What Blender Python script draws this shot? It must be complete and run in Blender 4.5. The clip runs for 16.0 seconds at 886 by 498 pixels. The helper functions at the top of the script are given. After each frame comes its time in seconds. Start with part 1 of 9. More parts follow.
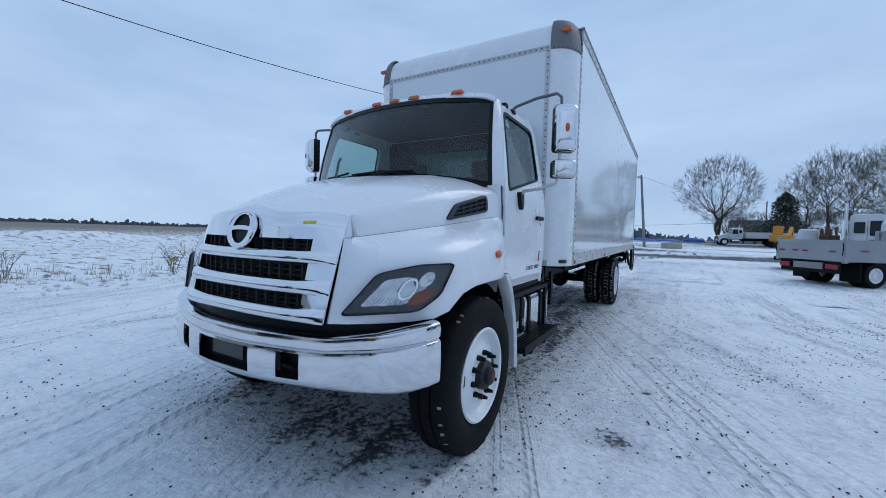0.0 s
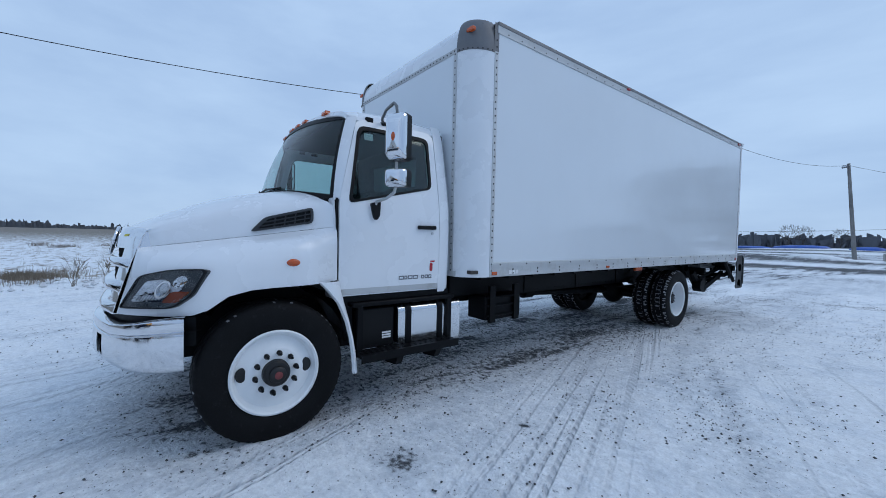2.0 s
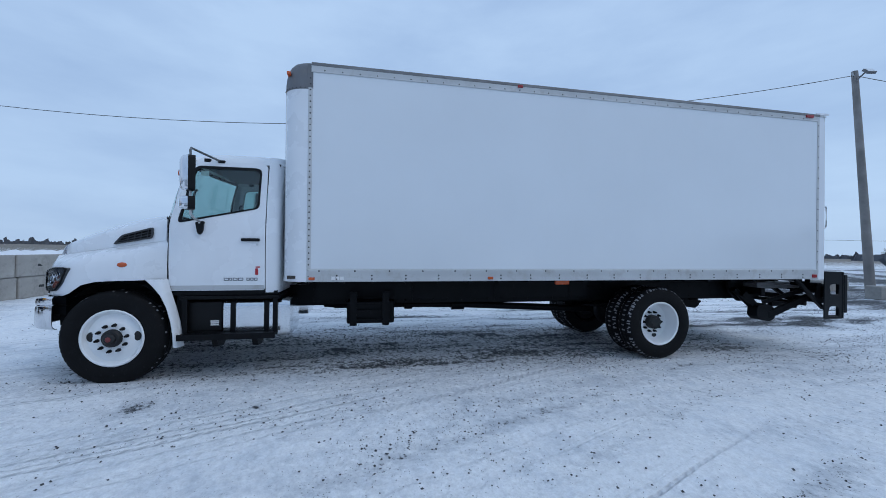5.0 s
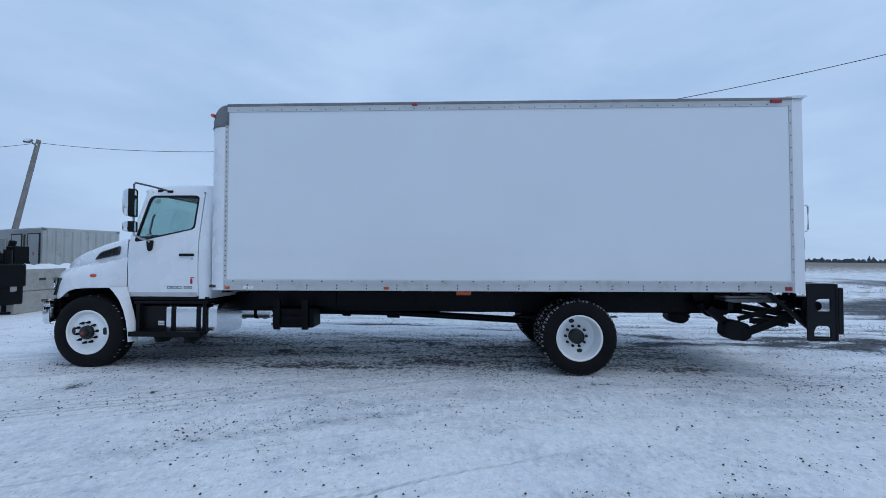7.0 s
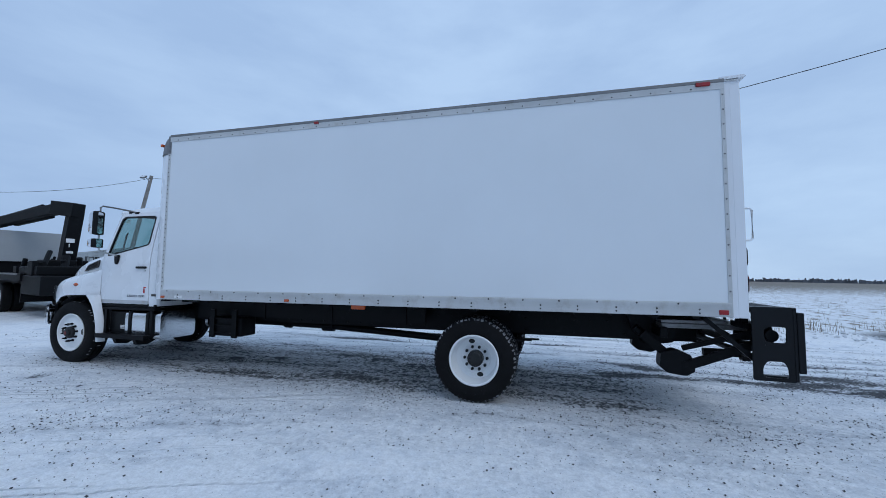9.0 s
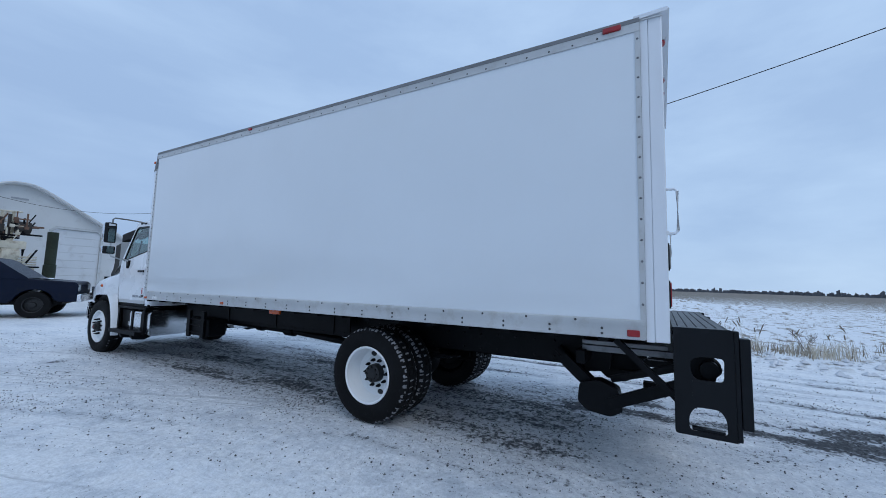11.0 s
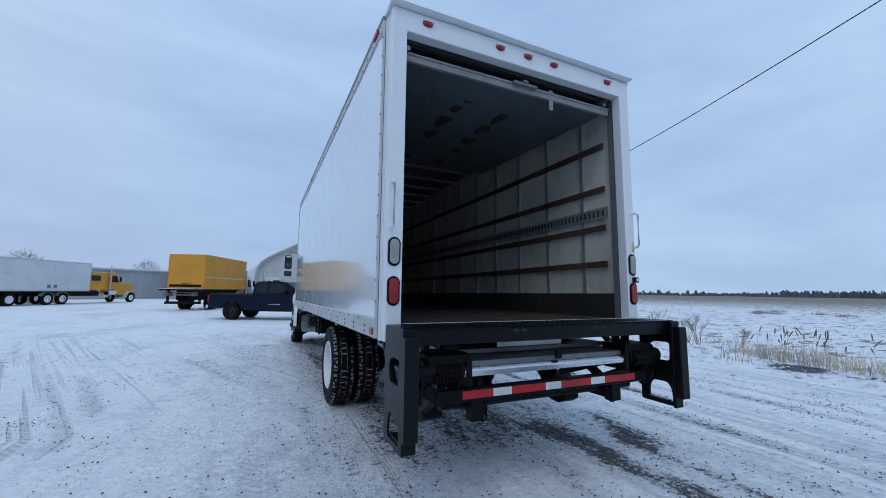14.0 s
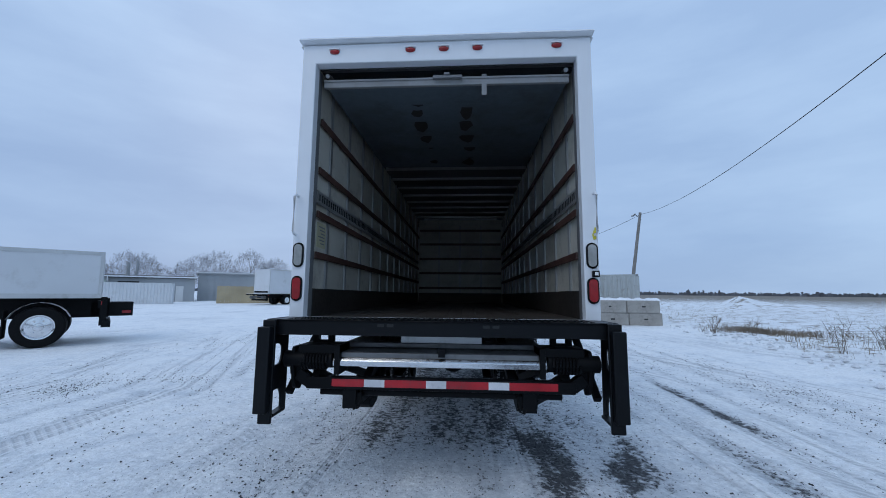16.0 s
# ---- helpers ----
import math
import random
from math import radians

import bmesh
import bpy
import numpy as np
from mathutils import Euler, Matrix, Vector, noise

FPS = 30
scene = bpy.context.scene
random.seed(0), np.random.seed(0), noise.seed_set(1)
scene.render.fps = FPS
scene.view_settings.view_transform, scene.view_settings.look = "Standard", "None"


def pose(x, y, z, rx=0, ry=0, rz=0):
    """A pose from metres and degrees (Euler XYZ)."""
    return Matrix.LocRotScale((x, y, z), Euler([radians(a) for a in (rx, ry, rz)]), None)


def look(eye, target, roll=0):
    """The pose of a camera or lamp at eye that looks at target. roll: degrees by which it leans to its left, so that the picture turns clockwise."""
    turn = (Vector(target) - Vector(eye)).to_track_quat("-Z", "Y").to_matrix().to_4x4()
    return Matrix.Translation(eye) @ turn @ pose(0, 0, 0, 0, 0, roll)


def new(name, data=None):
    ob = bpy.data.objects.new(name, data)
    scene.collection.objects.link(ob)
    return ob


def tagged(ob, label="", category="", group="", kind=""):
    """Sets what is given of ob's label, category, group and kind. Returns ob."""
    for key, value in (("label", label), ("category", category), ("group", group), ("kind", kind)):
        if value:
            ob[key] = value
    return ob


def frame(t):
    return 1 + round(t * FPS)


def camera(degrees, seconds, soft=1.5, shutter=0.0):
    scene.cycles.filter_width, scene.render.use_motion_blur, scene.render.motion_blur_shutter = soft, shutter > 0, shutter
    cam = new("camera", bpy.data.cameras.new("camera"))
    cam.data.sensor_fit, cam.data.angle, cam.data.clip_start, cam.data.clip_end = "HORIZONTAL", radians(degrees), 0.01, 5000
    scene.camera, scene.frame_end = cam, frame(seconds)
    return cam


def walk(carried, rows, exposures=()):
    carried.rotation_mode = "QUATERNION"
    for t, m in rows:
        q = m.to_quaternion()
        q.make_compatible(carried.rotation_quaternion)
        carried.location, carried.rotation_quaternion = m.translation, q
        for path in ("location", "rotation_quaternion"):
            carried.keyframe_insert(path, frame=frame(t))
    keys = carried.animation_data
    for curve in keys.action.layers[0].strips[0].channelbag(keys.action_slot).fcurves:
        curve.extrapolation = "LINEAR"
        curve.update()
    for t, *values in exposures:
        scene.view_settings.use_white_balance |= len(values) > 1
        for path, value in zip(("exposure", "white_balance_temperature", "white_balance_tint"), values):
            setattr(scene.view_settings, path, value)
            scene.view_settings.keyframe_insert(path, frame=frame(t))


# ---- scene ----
cam = camera(97.7, 16.0, 0.9)
PATH = [
    (0, (2.226, -2.347, 1.413), (1.21, -0.625, 1.335), 1.8),
    (0.5, (2.766, -2.02, 1.42), (1.593, -0.4, 1.372), 2.2),
    (1, (3.247, -1.674, 1.428), (1.929, -0.17, 1.394), 2.2),
    (1.5, (3.666, -1.21, 1.474), (2.215, 0.166, 1.42), 2.0),
    (2, (4.118, -0.766, 1.501), (2.535, 0.455, 1.442), 1.6),
    (2.5, (4.444, -0.224, 1.513), (2.753, 0.843, 1.451), 1.4),
    (3, (4.867, 0.297, 1.538), (3.088, 1.211, 1.489), 1.5),
    (3.5, (5.127, 0.892, 1.502), (3.285, 1.671, 1.473), 1.4),
    (4, (5.475, 1.462, 1.502), (3.579, 2.1, 1.499), 1.1),
    (4.5, (5.781, 2.049, 1.499), (3.85, 2.568, 1.507), 1.1),
    (7, (6.499, 5.18, 1.578), (4.501, 5.114, 1.624), 0.5),
    (7.5, (6.484, 5.844, 1.58), (4.494, 5.668, 1.669), 0.7),
    (8, (6.369, 6.488, 1.568), (4.392, 6.206, 1.685), 0.7),
    (8.5, (6.213, 7.125, 1.565), (4.256, 6.738, 1.698), 0.8),
    (9, (5.987, 7.69, 1.554), (4.056, 7.187, 1.688), 1.0),
    (11.5, (4.226, 10.217, 1.547), (2.586, 9.091, 1.753), 1.7),
    (12, (3.859, 10.748, 1.53), (2.343, 9.466, 1.769), 1.4),
    (12.5, (3.513, 11.242, 1.52), (2.138, 9.811, 1.764), 1.0),
    (13, (3.085, 11.727, 1.516), (1.87, 10.158, 1.766), 0.9),
    (13.5, (2.636, 12.152, 1.52), (1.605, 10.454, 1.749), 0.7),
    (14, (2.08, 12.423, 1.515), (1.242, 10.621, 1.734), 0.7),
    (14.5, (1.548, 12.694, 1.497), (0.947, 10.799, 1.714), 0.7),
    (15, (0.972, 12.812, 1.488), (0.61, 10.856, 1.696), 0.4),
    (15.5, (0.371, 12.953, 1.485), (0.255, 10.969, 1.708), 0.3),
    (16, (-0.214, 12.955, 1.494), (-0.088, 10.971, 1.716), 0.5),
]
walk(cam, [(t, look(eye, target, roll)) for t, eye, target, roll in PATH])

# ---- light ----
world = bpy.data.worlds.new("winter_sky")
scene.world = world
world.use_nodes = True
wn, wl = world.node_tree.nodes, world.node_tree.links
wn.clear()
SUN_ROT = radians(150)
w_out = wn.new("ShaderNodeOutputWorld")
w_bg = wn.new("ShaderNodeBackground")
w_sky = wn.new("ShaderNodeTexSky")
w_sky.sky_type = "NISHITA"
w_sky.sun_disc = False
w_sky.sun_elevation = radians(28)
w_sky.sun_rotation = SUN_ROT
w_sky.air_density = 1.0
w_sky.dust_density = 2.0
# an overcast layer: soft grey-blue cloud over the clear sky
w_tc = wn.new("ShaderNodeTexCoord")
w_sep = wn.new("ShaderNodeSeparateXYZ")
w_map = wn.new("ShaderNodeMapping")
w_map.inputs["Scale"].default_value = (1.0, 1.6, 4.5)
w_noise = wn.new("ShaderNodeTexNoise")
w_noise.inputs["Scale"].default_value = 1.5
w_noise.inputs["Detail"].default_value = 6.0
w_noise.inputs["Roughness"].default_value = 0.55
w_ramp = wn.new("ShaderNodeValToRGB")
w_ramp.color_ramp.elements[0].position = 0.0
w_ramp.color_ramp.elements[0].color = (0.428, 0.585, 0.812, 1)
w_ramp.color_ramp.elements[1].position = 0.75
w_ramp.color_ramp.elements[1].color = (0.368, 0.525, 0.792, 1)
w_e = w_ramp.color_ramp.elements.new(0.12)
w_e.color = (0.403, 0.565, 0.812, 1)
w_cr = wn.new("ShaderNodeValToRGB")
w_cr.color_ramp.elements[0].position = 0.36
w_cr.color_ramp.elements[0].color = (0.84, 0.865, 0.905, 1)
w_cr.color_ramp.elements[1].position = 0.66
w_cr.color_ramp.elements[1].color = (1.06, 1.05, 1.03, 1)
w_mul = wn.new("ShaderNodeMix")
w_mul.data_type, w_mul.blend_type = "RGBA", "MULTIPLY"
w_mul.inputs["Factor"].default_value = 1.0
w_scale = wn.new("ShaderNodeVectorMath")
w_scale.operation = "SCALE"
w_scale.inputs["Scale"].default_value = 0.003
w_add = wn.new("ShaderNodeVectorMath")
w_add.operation = "ADD"
# a heavier bank of cloud lies low over the sheds and the barn
w_dot = wn.new("ShaderNodeVectorMath")
w_dot.operation = "DOT_PRODUCT"
w_dot.inputs[1].default_value = (0.78, -0.62, 0.0)
w_side = wn.new("ShaderNodeMapRange")
w_side.inputs["From Min"].default_value, w_side.inputs["From Max"].default_value = -0.7, 1.0
w_low = wn.new("ShaderNodeMapRange")
w_low.inputs["From Min"].default_value, w_low.inputs["From Max"].default_value = 0.0, 0.55
w_low.inputs["To Min"].default_value, w_low.inputs["To Max"].default_value = 1.0, 0.0
w_band = wn.new("ShaderNodeMath")
w_band.operation = "MULTIPLY"
w_bank = wn.new("ShaderNodeMix")
w_bank.data_type = "RGBA"
w_bank.inputs["A"].default_value = (1.05, 1.04, 1.02, 1)
w_bank.inputs["B"].default_value = (0.66, 0.70, 0.79, 1)
w_mul2 = wn.new("ShaderNodeMix")
w_mul2.data_type, w_mul2.blend_type = "RGBA", "MULTIPLY"
w_mul2.inputs["Factor"].default_value = 1.0
wl.new(w_tc.outputs["Generated"], w_dot.inputs[0])
wl.new(w_dot.outputs["Value"], w_side.inputs["Value"])
wl.new(w_sep.outputs["Z"], w_low.inputs["Value"])
wl.new(w_side.outputs["Result"], w_band.inputs[0])
wl.new(w_low.outputs["Result"], w_band.inputs[1])
wl.new(w_band.outputs[0], w_bank.inputs["Factor"])
wl.new(w_mul.outputs["Result"], w_mul2.inputs["A"])
wl.new(w_bank.outputs["Result"], w_mul2.inputs["B"])
wl.new(w_tc.outputs["Generated"], w_sep.inputs[0])
wl.new(w_tc.outputs["Generated"], w_map.inputs["Vector"])
wl.new(w_map.outputs[0], w_noise.inputs["Vector"])
wl.new(w_sep.outputs["Z"], w_ramp.inputs["Fac"])
wl.new(w_noise.outputs["Fac"], w_cr.inputs["Fac"])
wl.new(w_ramp.outputs["Color"], w_mul.inputs["A"])
wl.new(w_cr.outputs["Color"], w_mul.inputs["B"])
wl.new(w_sky.outputs["Color"], w_scale.inputs[0])
wl.new(w_mul2.outputs["Result"], w_add.inputs[0])
wl.new(w_scale.outputs[0], w_add.inputs[1])
wl.new(w_add.outputs[0], w_bg.inputs["Color"])
wl.new(w_bg.outputs[0], w_out.inputs["Surface"])
w_bg.inputs["Strength"].default_value = 1.06

sun = new("sun", bpy.data.lights.new("sun", "SUN"))
sun.data.energy = 0.6
sun.data.angle = radians(35)
sun.data.color = (1.0, 0.97, 0.93)
sun.matrix_world = look((0, 0, 30), (0 - 12, 0 - 16, 8))

# ---- materials ----


class Nodes:
    """A material's node tree, with short calls to wire it."""

    def __init__(self, name):
        self.mat = bpy.data.materials.new(name)
        self.mat.use_nodes = True
        self.tree = self.mat.node_tree
        self.bsdf = self.tree.nodes["Principled BSDF"]
        self.outp = self.tree.nodes["Material Output"]
        self.coord = None

    def add(self, kind, **inputs):
        node = self.tree.nodes.new("ShaderNode" + kind)
        for key, value in inputs.items():
            self.put(node, key.replace("_", " "), value)
        return node

    def put(self, node, key, value):
        sock = node.inputs[key]
        if isinstance(value, bpy.types.NodeSocket):
            self.tree.links.new(value, sock)
        else:
            sock.default_value = value

    def where(self, scale=(1, 1, 1), world_space=False):
        if world_space:
            src = self.add("NewGeometry").outputs["Position"]
        else:
            src = self.add("TexCoord").outputs["Object"]
        m = self.add("Mapping", Vector=src, Scale=scale)
        return m.outputs[0]

    def noise(self, scale, detail=4.0, rough=0.55, vec=None, stretch=(1, 1, 1)):
        n = self.add("TexNoise", Scale=scale, Detail=detail, Roughness=rough)
        self.put(n, "Vector", vec if vec is not None else self.where(stretch))
        return n.outputs["Fac"]

    def ramp(self, fac, stops):
        r = self.add("ValToRGB", Fac=fac)
        el = r.color_ramp.elements
        while len(el) < len(stops):
            el.new(0.5)
        for e, (p, c) in zip(el, stops):
            e.position = p
            e.color = (*c, 1) if len(c) == 3 else c
        return r.outputs["Color"]

    def level(self, fac, lo, hi, a=0.0, b=1.0):
        m = self.add("MapRange")
        m.inputs["From Min"].default_value, m.inputs["From Max"].default_value = lo, hi
        m.inputs["To Min"].default_value, m.inputs["To Max"].default_value = a, b
        self.put(m, "Value", fac)
        return m.outputs["Result"]

    def math(self, op, a, b=0.0, clamp=False):
        m = self.tree.nodes.new("ShaderNodeMath")
        m.operation, m.use_clamp = op, clamp
        for i, v in enumerate((a, b)):
            if isinstance(v, bpy.types.NodeSocket):
                self.tree.links.new(v, m.inputs[i])
            else:
                m.inputs[i].default_value = v
        return m.outputs[0]

    def mix(self, fac, a, b, how="MIX"):
        m = self.tree.nodes.new("ShaderNodeMix")
        m.data_type, m.blend_type = "RGBA", how
        for key, v in (("Factor", fac), ("A", a), ("B", b)):
            if isinstance(v, bpy.types.NodeSocket):
                self.tree.links.new(v, m.inputs[key])
            else:
                m.inputs[key].default_value = v if not isinstance(v, tuple) else ((*v, 1) if len(v) == 3 else v)
        return m.outputs["Result"]

    def bump(self, height, strength=0.3, distance=0.01):
        b = self.add("Bump", Height=height, Strength=strength, Distance=distance)
        self.put(self.bsdf, "Normal", b.outputs[0])

    def done(self, **inputs):
        for key, value in inputs.items():
            key = key.replace("_", " ")
            if isinstance(value, tuple) and len(value) == 3:
                value = (*value, 1)
            self.put(self.bsdf, key, value)
        return self.mat


def plain(name, color, rough=0.5, metal=0.0, vary=0.12, scale=6.0, bumps=0.0, dirt=None, dirt_amount=0.0, coat=0.0, spec=0.5):
    """A surface with two scales of variation, and grime where dirt is given."""
    n = Nodes(name)
    big = n.noise(scale * 0.25, 3)
    fine = n.noise(scale * 5, 5, 0.65)
    dark = tuple(c * (1 - vary) for c in color)
    light = tuple(min(1.0, c * (1 + vary)) for c in color)
    col = n.ramp(big, [(0.3, dark), (0.7, light)])
    col = n.mix(n.level(fine, 0.3, 0.7, 0.0, 0.25), col, dark)
    if dirt:
        grime = n.level(n.noise(scale * 0.9, 6, 0.7), 0.62 - 0.3 * dirt_amount, 0.78, 0.0, 0.8)
        col = n.mix(grime, col, dirt)
    r = n.level(fine, 0.3, 0.7, max(0.02, rough - 0.07), min(1.0, rough + 0.07))
    if bumps:
        n.bump(fine, bumps, 0.004)
    return n.done(Base_Color=col, Roughness=r, Metallic=metal, Coat_Weight=coat, Specular_IOR_Level=spec)


def white_paint(name, color=(0.80, 0.81, 0.82), rough=0.28, coat=0.35, streak=0.05, dirty=(0.45, 0.42, 0.38), wavy=0.0):
    """Vehicle paint: white, with faint streaks and road film."""
    n = Nodes(name)
    big = n.noise(0.9, 3)
    run = n.noise(3.0, 4, 0.6, n.where((3.0, 3.0, 0.35)))
    fine = n.noise(60, 3)
    col = n.ramp(big, [(0.3, tuple(c * 0.965 for c in color)), (0.7, color)])
    film = n.math("MULTIPLY", n.level(run, 0.5, 0.8), streak)
    spots = n.math("MULTIPLY", n.level(n.noise(7, 8, 0.75), 0.66, 0.74), streak * 1.5)
    col = n.mix(n.math("ADD", film, spots, True), col, dirty)
    r = n.level(n.noise(2.2, 5), 0.3, 0.7, rough - 0.06, rough + 0.1)
    if wavy:
        n.bump(n.noise(0.8, 2), wavy, 0.03)
    else:
        n.bump(fine, 0.02, 0.001)
    return n.done(Base_Color=col, Roughness=r, Coat_Weight=coat, Coat_Roughness=0.035, Specular_IOR_Level=0.5)


def emissive(name, color, strength):
    n = Nodes(name)
    return n.done(Base_Color=color, Emission_Color=color, Emission_Strength=strength)


def glass_pane(name, tint=(0.55, 0.62, 0.62), rough=0.02, gloss_max=0.55, base=0.04):
    """Thin car glass: a tinted see-through sheet with edge-on gloss."""
    n = Nodes(name)
    clear = n.add("BsdfTransparent", Color=(*tint, 1))
    gloss = n.add("BsdfGlossy", Color=(1, 1, 1, 1), Roughness=rough)
    lw = n.add("LayerWeight", Blend=0.5)
    fres = n.math("ADD", n.math("MULTIPLY", n.math("POWER", lw.outputs["Facing"], 4.0), gloss_max), base)
    mixer = n.add("MixShader")
    n.put(mixer, 0, n.math("ADD", fres, n.level(n.noise(1.5, 3), 0.4, 0.8, 0.0, base * 0.6)))
    n.put(mixer, 1, clear.outputs[0])
    n.put(mixer, 2, gloss.outputs[0])
    n.put(n.outp, "Surface", mixer.outputs[0])
    return n.mat


def lens_mat(name, color, rough=0.12, cell=90.0):
    n = Nodes(name)
    cells = n.add("TexVoronoi", Scale=cell)
    n.put(cells, "Vector", n.where())
    n.bump(cells.outputs["Distance"], 0.25, 0.004)
    col = n.mix(n.level(n.noise(12, 3), 0.35, 0.7), tuple(c * 0.7 for c in color), color)
    return n.done(Base_Color=col, Roughness=rough, Coat_Weight=0.25, Coat_Roughness=0.08)


M_PAINT = white_paint("white_cab_paint", (0.77, 0.795, 0.82), 0.25, 0.5, 0.04)
M_PANEL = white_paint("white_box_panel", (0.70, 0.74, 0.77), 0.14, 0.7, 0.012, wavy=0.035)
M_FRAMEWHITE = white_paint("white_rear_frame", (0.73, 0.755, 0.785), 0.35, 0.2, 0.08)
M_TOPRAIL = plain("weathered_grey_top_rail", (0.20, 0.205, 0.21), 0.5, 0.2, 0.2, 6, dirt=(0.12, 0.115, 0.11), dirt_amount=0.4)
M_RAIL = plain("grey_white_aluminium_rail", (0.50, 0.515, 0.52), 0.42, 0.0, 0.1, 5, dirt=(0.33, 0.31, 0.28), dirt_amount=0.35)
M_CAST = plain("bare_metal_casting", (0.15, 0.155, 0.165), 0.55, 0.2, 0.15, 8, dirt=(0.2, 0.19, 0.18), dirt_amount=0.3)
M_CHROME = plain("chrome", (0.76, 0.77, 0.79), 0.05, 1.0, 0.03, 3)
M_CHROMEDULL = plain("salt_filmed_chrome", (0.72, 0.73, 0.75), 0.10, 1.0, 0.05, 6, dirt=(0.5, 0.5, 0.52), dirt_amount=0.12)
M_ALU = plain("polished_aluminium", (0.72, 0.74, 0.76), 0.18, 1.0, 0.06, 5)
M_ALUDULL = plain("dull_aluminium", (0.55, 0.57, 0.58), 0.4, 0.85, 0.12, 7, dirt=(0.3, 0.29, 0.27), dirt_amount=0.3)
M_BLACK = plain("black_chassis_paint", (0.0035, 0.0042, 0.0055), 0.5, 0.0, 0.3, 9, 0.1, dirt=(0.014, 0.015, 0.017), dirt_amount=0.1, spec=0.14)
M_BLACKGLOSS = plain("black_gate_steel", (0.0038, 0.005, 0.0068), 0.36, 0.0, 0.25, 7, 0.05, dirt=(0.013, 0.014, 0.016), dirt_amount=0.1, spec=0.2)
M_PLASTIC = plain("black_plastic", (0.0045, 0.005, 0.006), 0.45, 0.0, 0.2, 14, 0.08, spec=0.2)
M_GREYPLASTIC = plain("dark_grey_plastic", (0.020, 0.022, 0.025), 0.4, 0.0, 0.15, 14, 0.03, coat=0.1)
M_TRIM = plain("dark_cab_trim", (0.014, 0.017, 0.018), 0.8, 0.0, 0.05, 2)
M_CLOTH = plain("dark_grey_seat_cloth", (0.05, 0.052, 0.056), 0.9, 0.0, 0.12, 30, 0.08)
M_RUBBER = plain("black_tyre_rubber", (0.0045, 0.0048, 0.0056), 0.7, 0.0, 0.3, 20, 0.25, dirt=(0.02, 0.021, 0.023), dirt_amount=0.1, spec=0.16)
M_TREADSNOW = plain("grey_snow_in_tread", (0.22, 0.225, 0.24), 0.85, 0.0, 0.5, 30, 0.3)
M_RIVET = plain("dark_weathered_rivet", (0.055, 0.055, 0.058), 0.6, 0.2, 0.3, 30)
M_RIM = white_paint("white_wheel_paint", (0.76, 0.78, 0.79), 0.4, 0.1, 0.12, (0.3, 0.28, 0.26))
M_HUB = plain("black_hub_steel", (0.012, 0.0125, 0.0135), 0.5, 0.2, 0.3, 20, 0.2)
M_REDCAP = plain("worn_red_hub_cap", (0.17, 0.03, 0.03), 0.5, 0.0, 0.3, 20)
M_AMBER = lens_mat("amber_lens", (0.62, 0.10, 0.02))
M_RED = lens_mat("red_lens", (0.36, 0.006, 0.010), 0.3)
M_REVERSE = lens_mat("clouded_clear_lens", (0.36, 0.37, 0.36), 0.2)
M_CLEAR = lens_mat("clear_lens", (0.75, 0.78, 0.80))
M_GLASS = glass_pane("tinted_windscreen", (0.66, 0.78, 0.77))
M_LAMPGLASS = glass_pane("clear_lamp_cover", (0.95, 0.96, 0.97), 0.05, 0.12, 0.012)
M_MIRROR = plain("mirror_glass", (0.85, 0.86, 0.87), 0.03, 1.0, 0.01, 2)
M_REFLECTOR = lens_mat("silver_lamp_reflector", (0.72, 0.74, 0.77), 0.08, 28.0)
M_REFLECTOR.node_tree.nodes["Principled BSDF"].inputs["Metallic"].default_value = 1.0
M_REFLECTOR.node_tree.nodes["Bump"].inputs["Strength"].default_value = 0.45
M_ARM = plain("dark_weathered_arm", (0.16, 0.165, 0.17), 0.4, 0.6, 0.2, 12)
M_PLATFORM = plain("dark_weathered_aluminium", (0.20, 0.205, 0.21), 0.42, 0.5, 0.25, 7, dirt=(0.05, 0.048, 0.045), dirt_amount=0.4)
M_LINER = plain("off_white_liner_board", (0.53, 0.52, 0.46), 0.6, 0.0, 0.14, 3, 0.05, dirt=(0.2, 0.185, 0.16), dirt_amount=0.35)
M_POST = plain("galvanised_post", (0.42, 0.43, 0.44), 0.45, 0.7, 0.12, 10)
M_SLAT = plain("dark_red_brown_wood", (0.075, 0.034, 0.026), 0.6, 0.0, 0.35, 12, 0.15, dirt=(0.2, 0.15, 0.12), dirt_amount=0.15)
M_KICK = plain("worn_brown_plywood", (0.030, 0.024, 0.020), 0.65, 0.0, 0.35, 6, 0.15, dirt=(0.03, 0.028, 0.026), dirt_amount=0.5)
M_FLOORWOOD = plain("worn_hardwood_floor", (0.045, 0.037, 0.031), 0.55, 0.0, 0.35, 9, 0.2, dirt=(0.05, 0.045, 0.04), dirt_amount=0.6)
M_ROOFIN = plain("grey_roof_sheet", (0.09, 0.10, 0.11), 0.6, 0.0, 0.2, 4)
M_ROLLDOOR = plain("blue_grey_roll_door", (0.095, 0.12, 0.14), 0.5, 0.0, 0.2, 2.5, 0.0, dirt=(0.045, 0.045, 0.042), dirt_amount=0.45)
M_DIRTYWHITE = plain("dirty_white_steel", (0.24, 0.245, 0.25), 0.5, 0.0, 0.15, 10, dirt=(0.2, 0.19, 0.17), dirt_amount=0.5)
M_TAPE_R = plain("red_reflective_tape", (0.40, 0.010, 0.018), 0.35, 0.0, 0.25, 25, dirt=(0.1, 0.04, 0.04), dirt_amount=0.3)
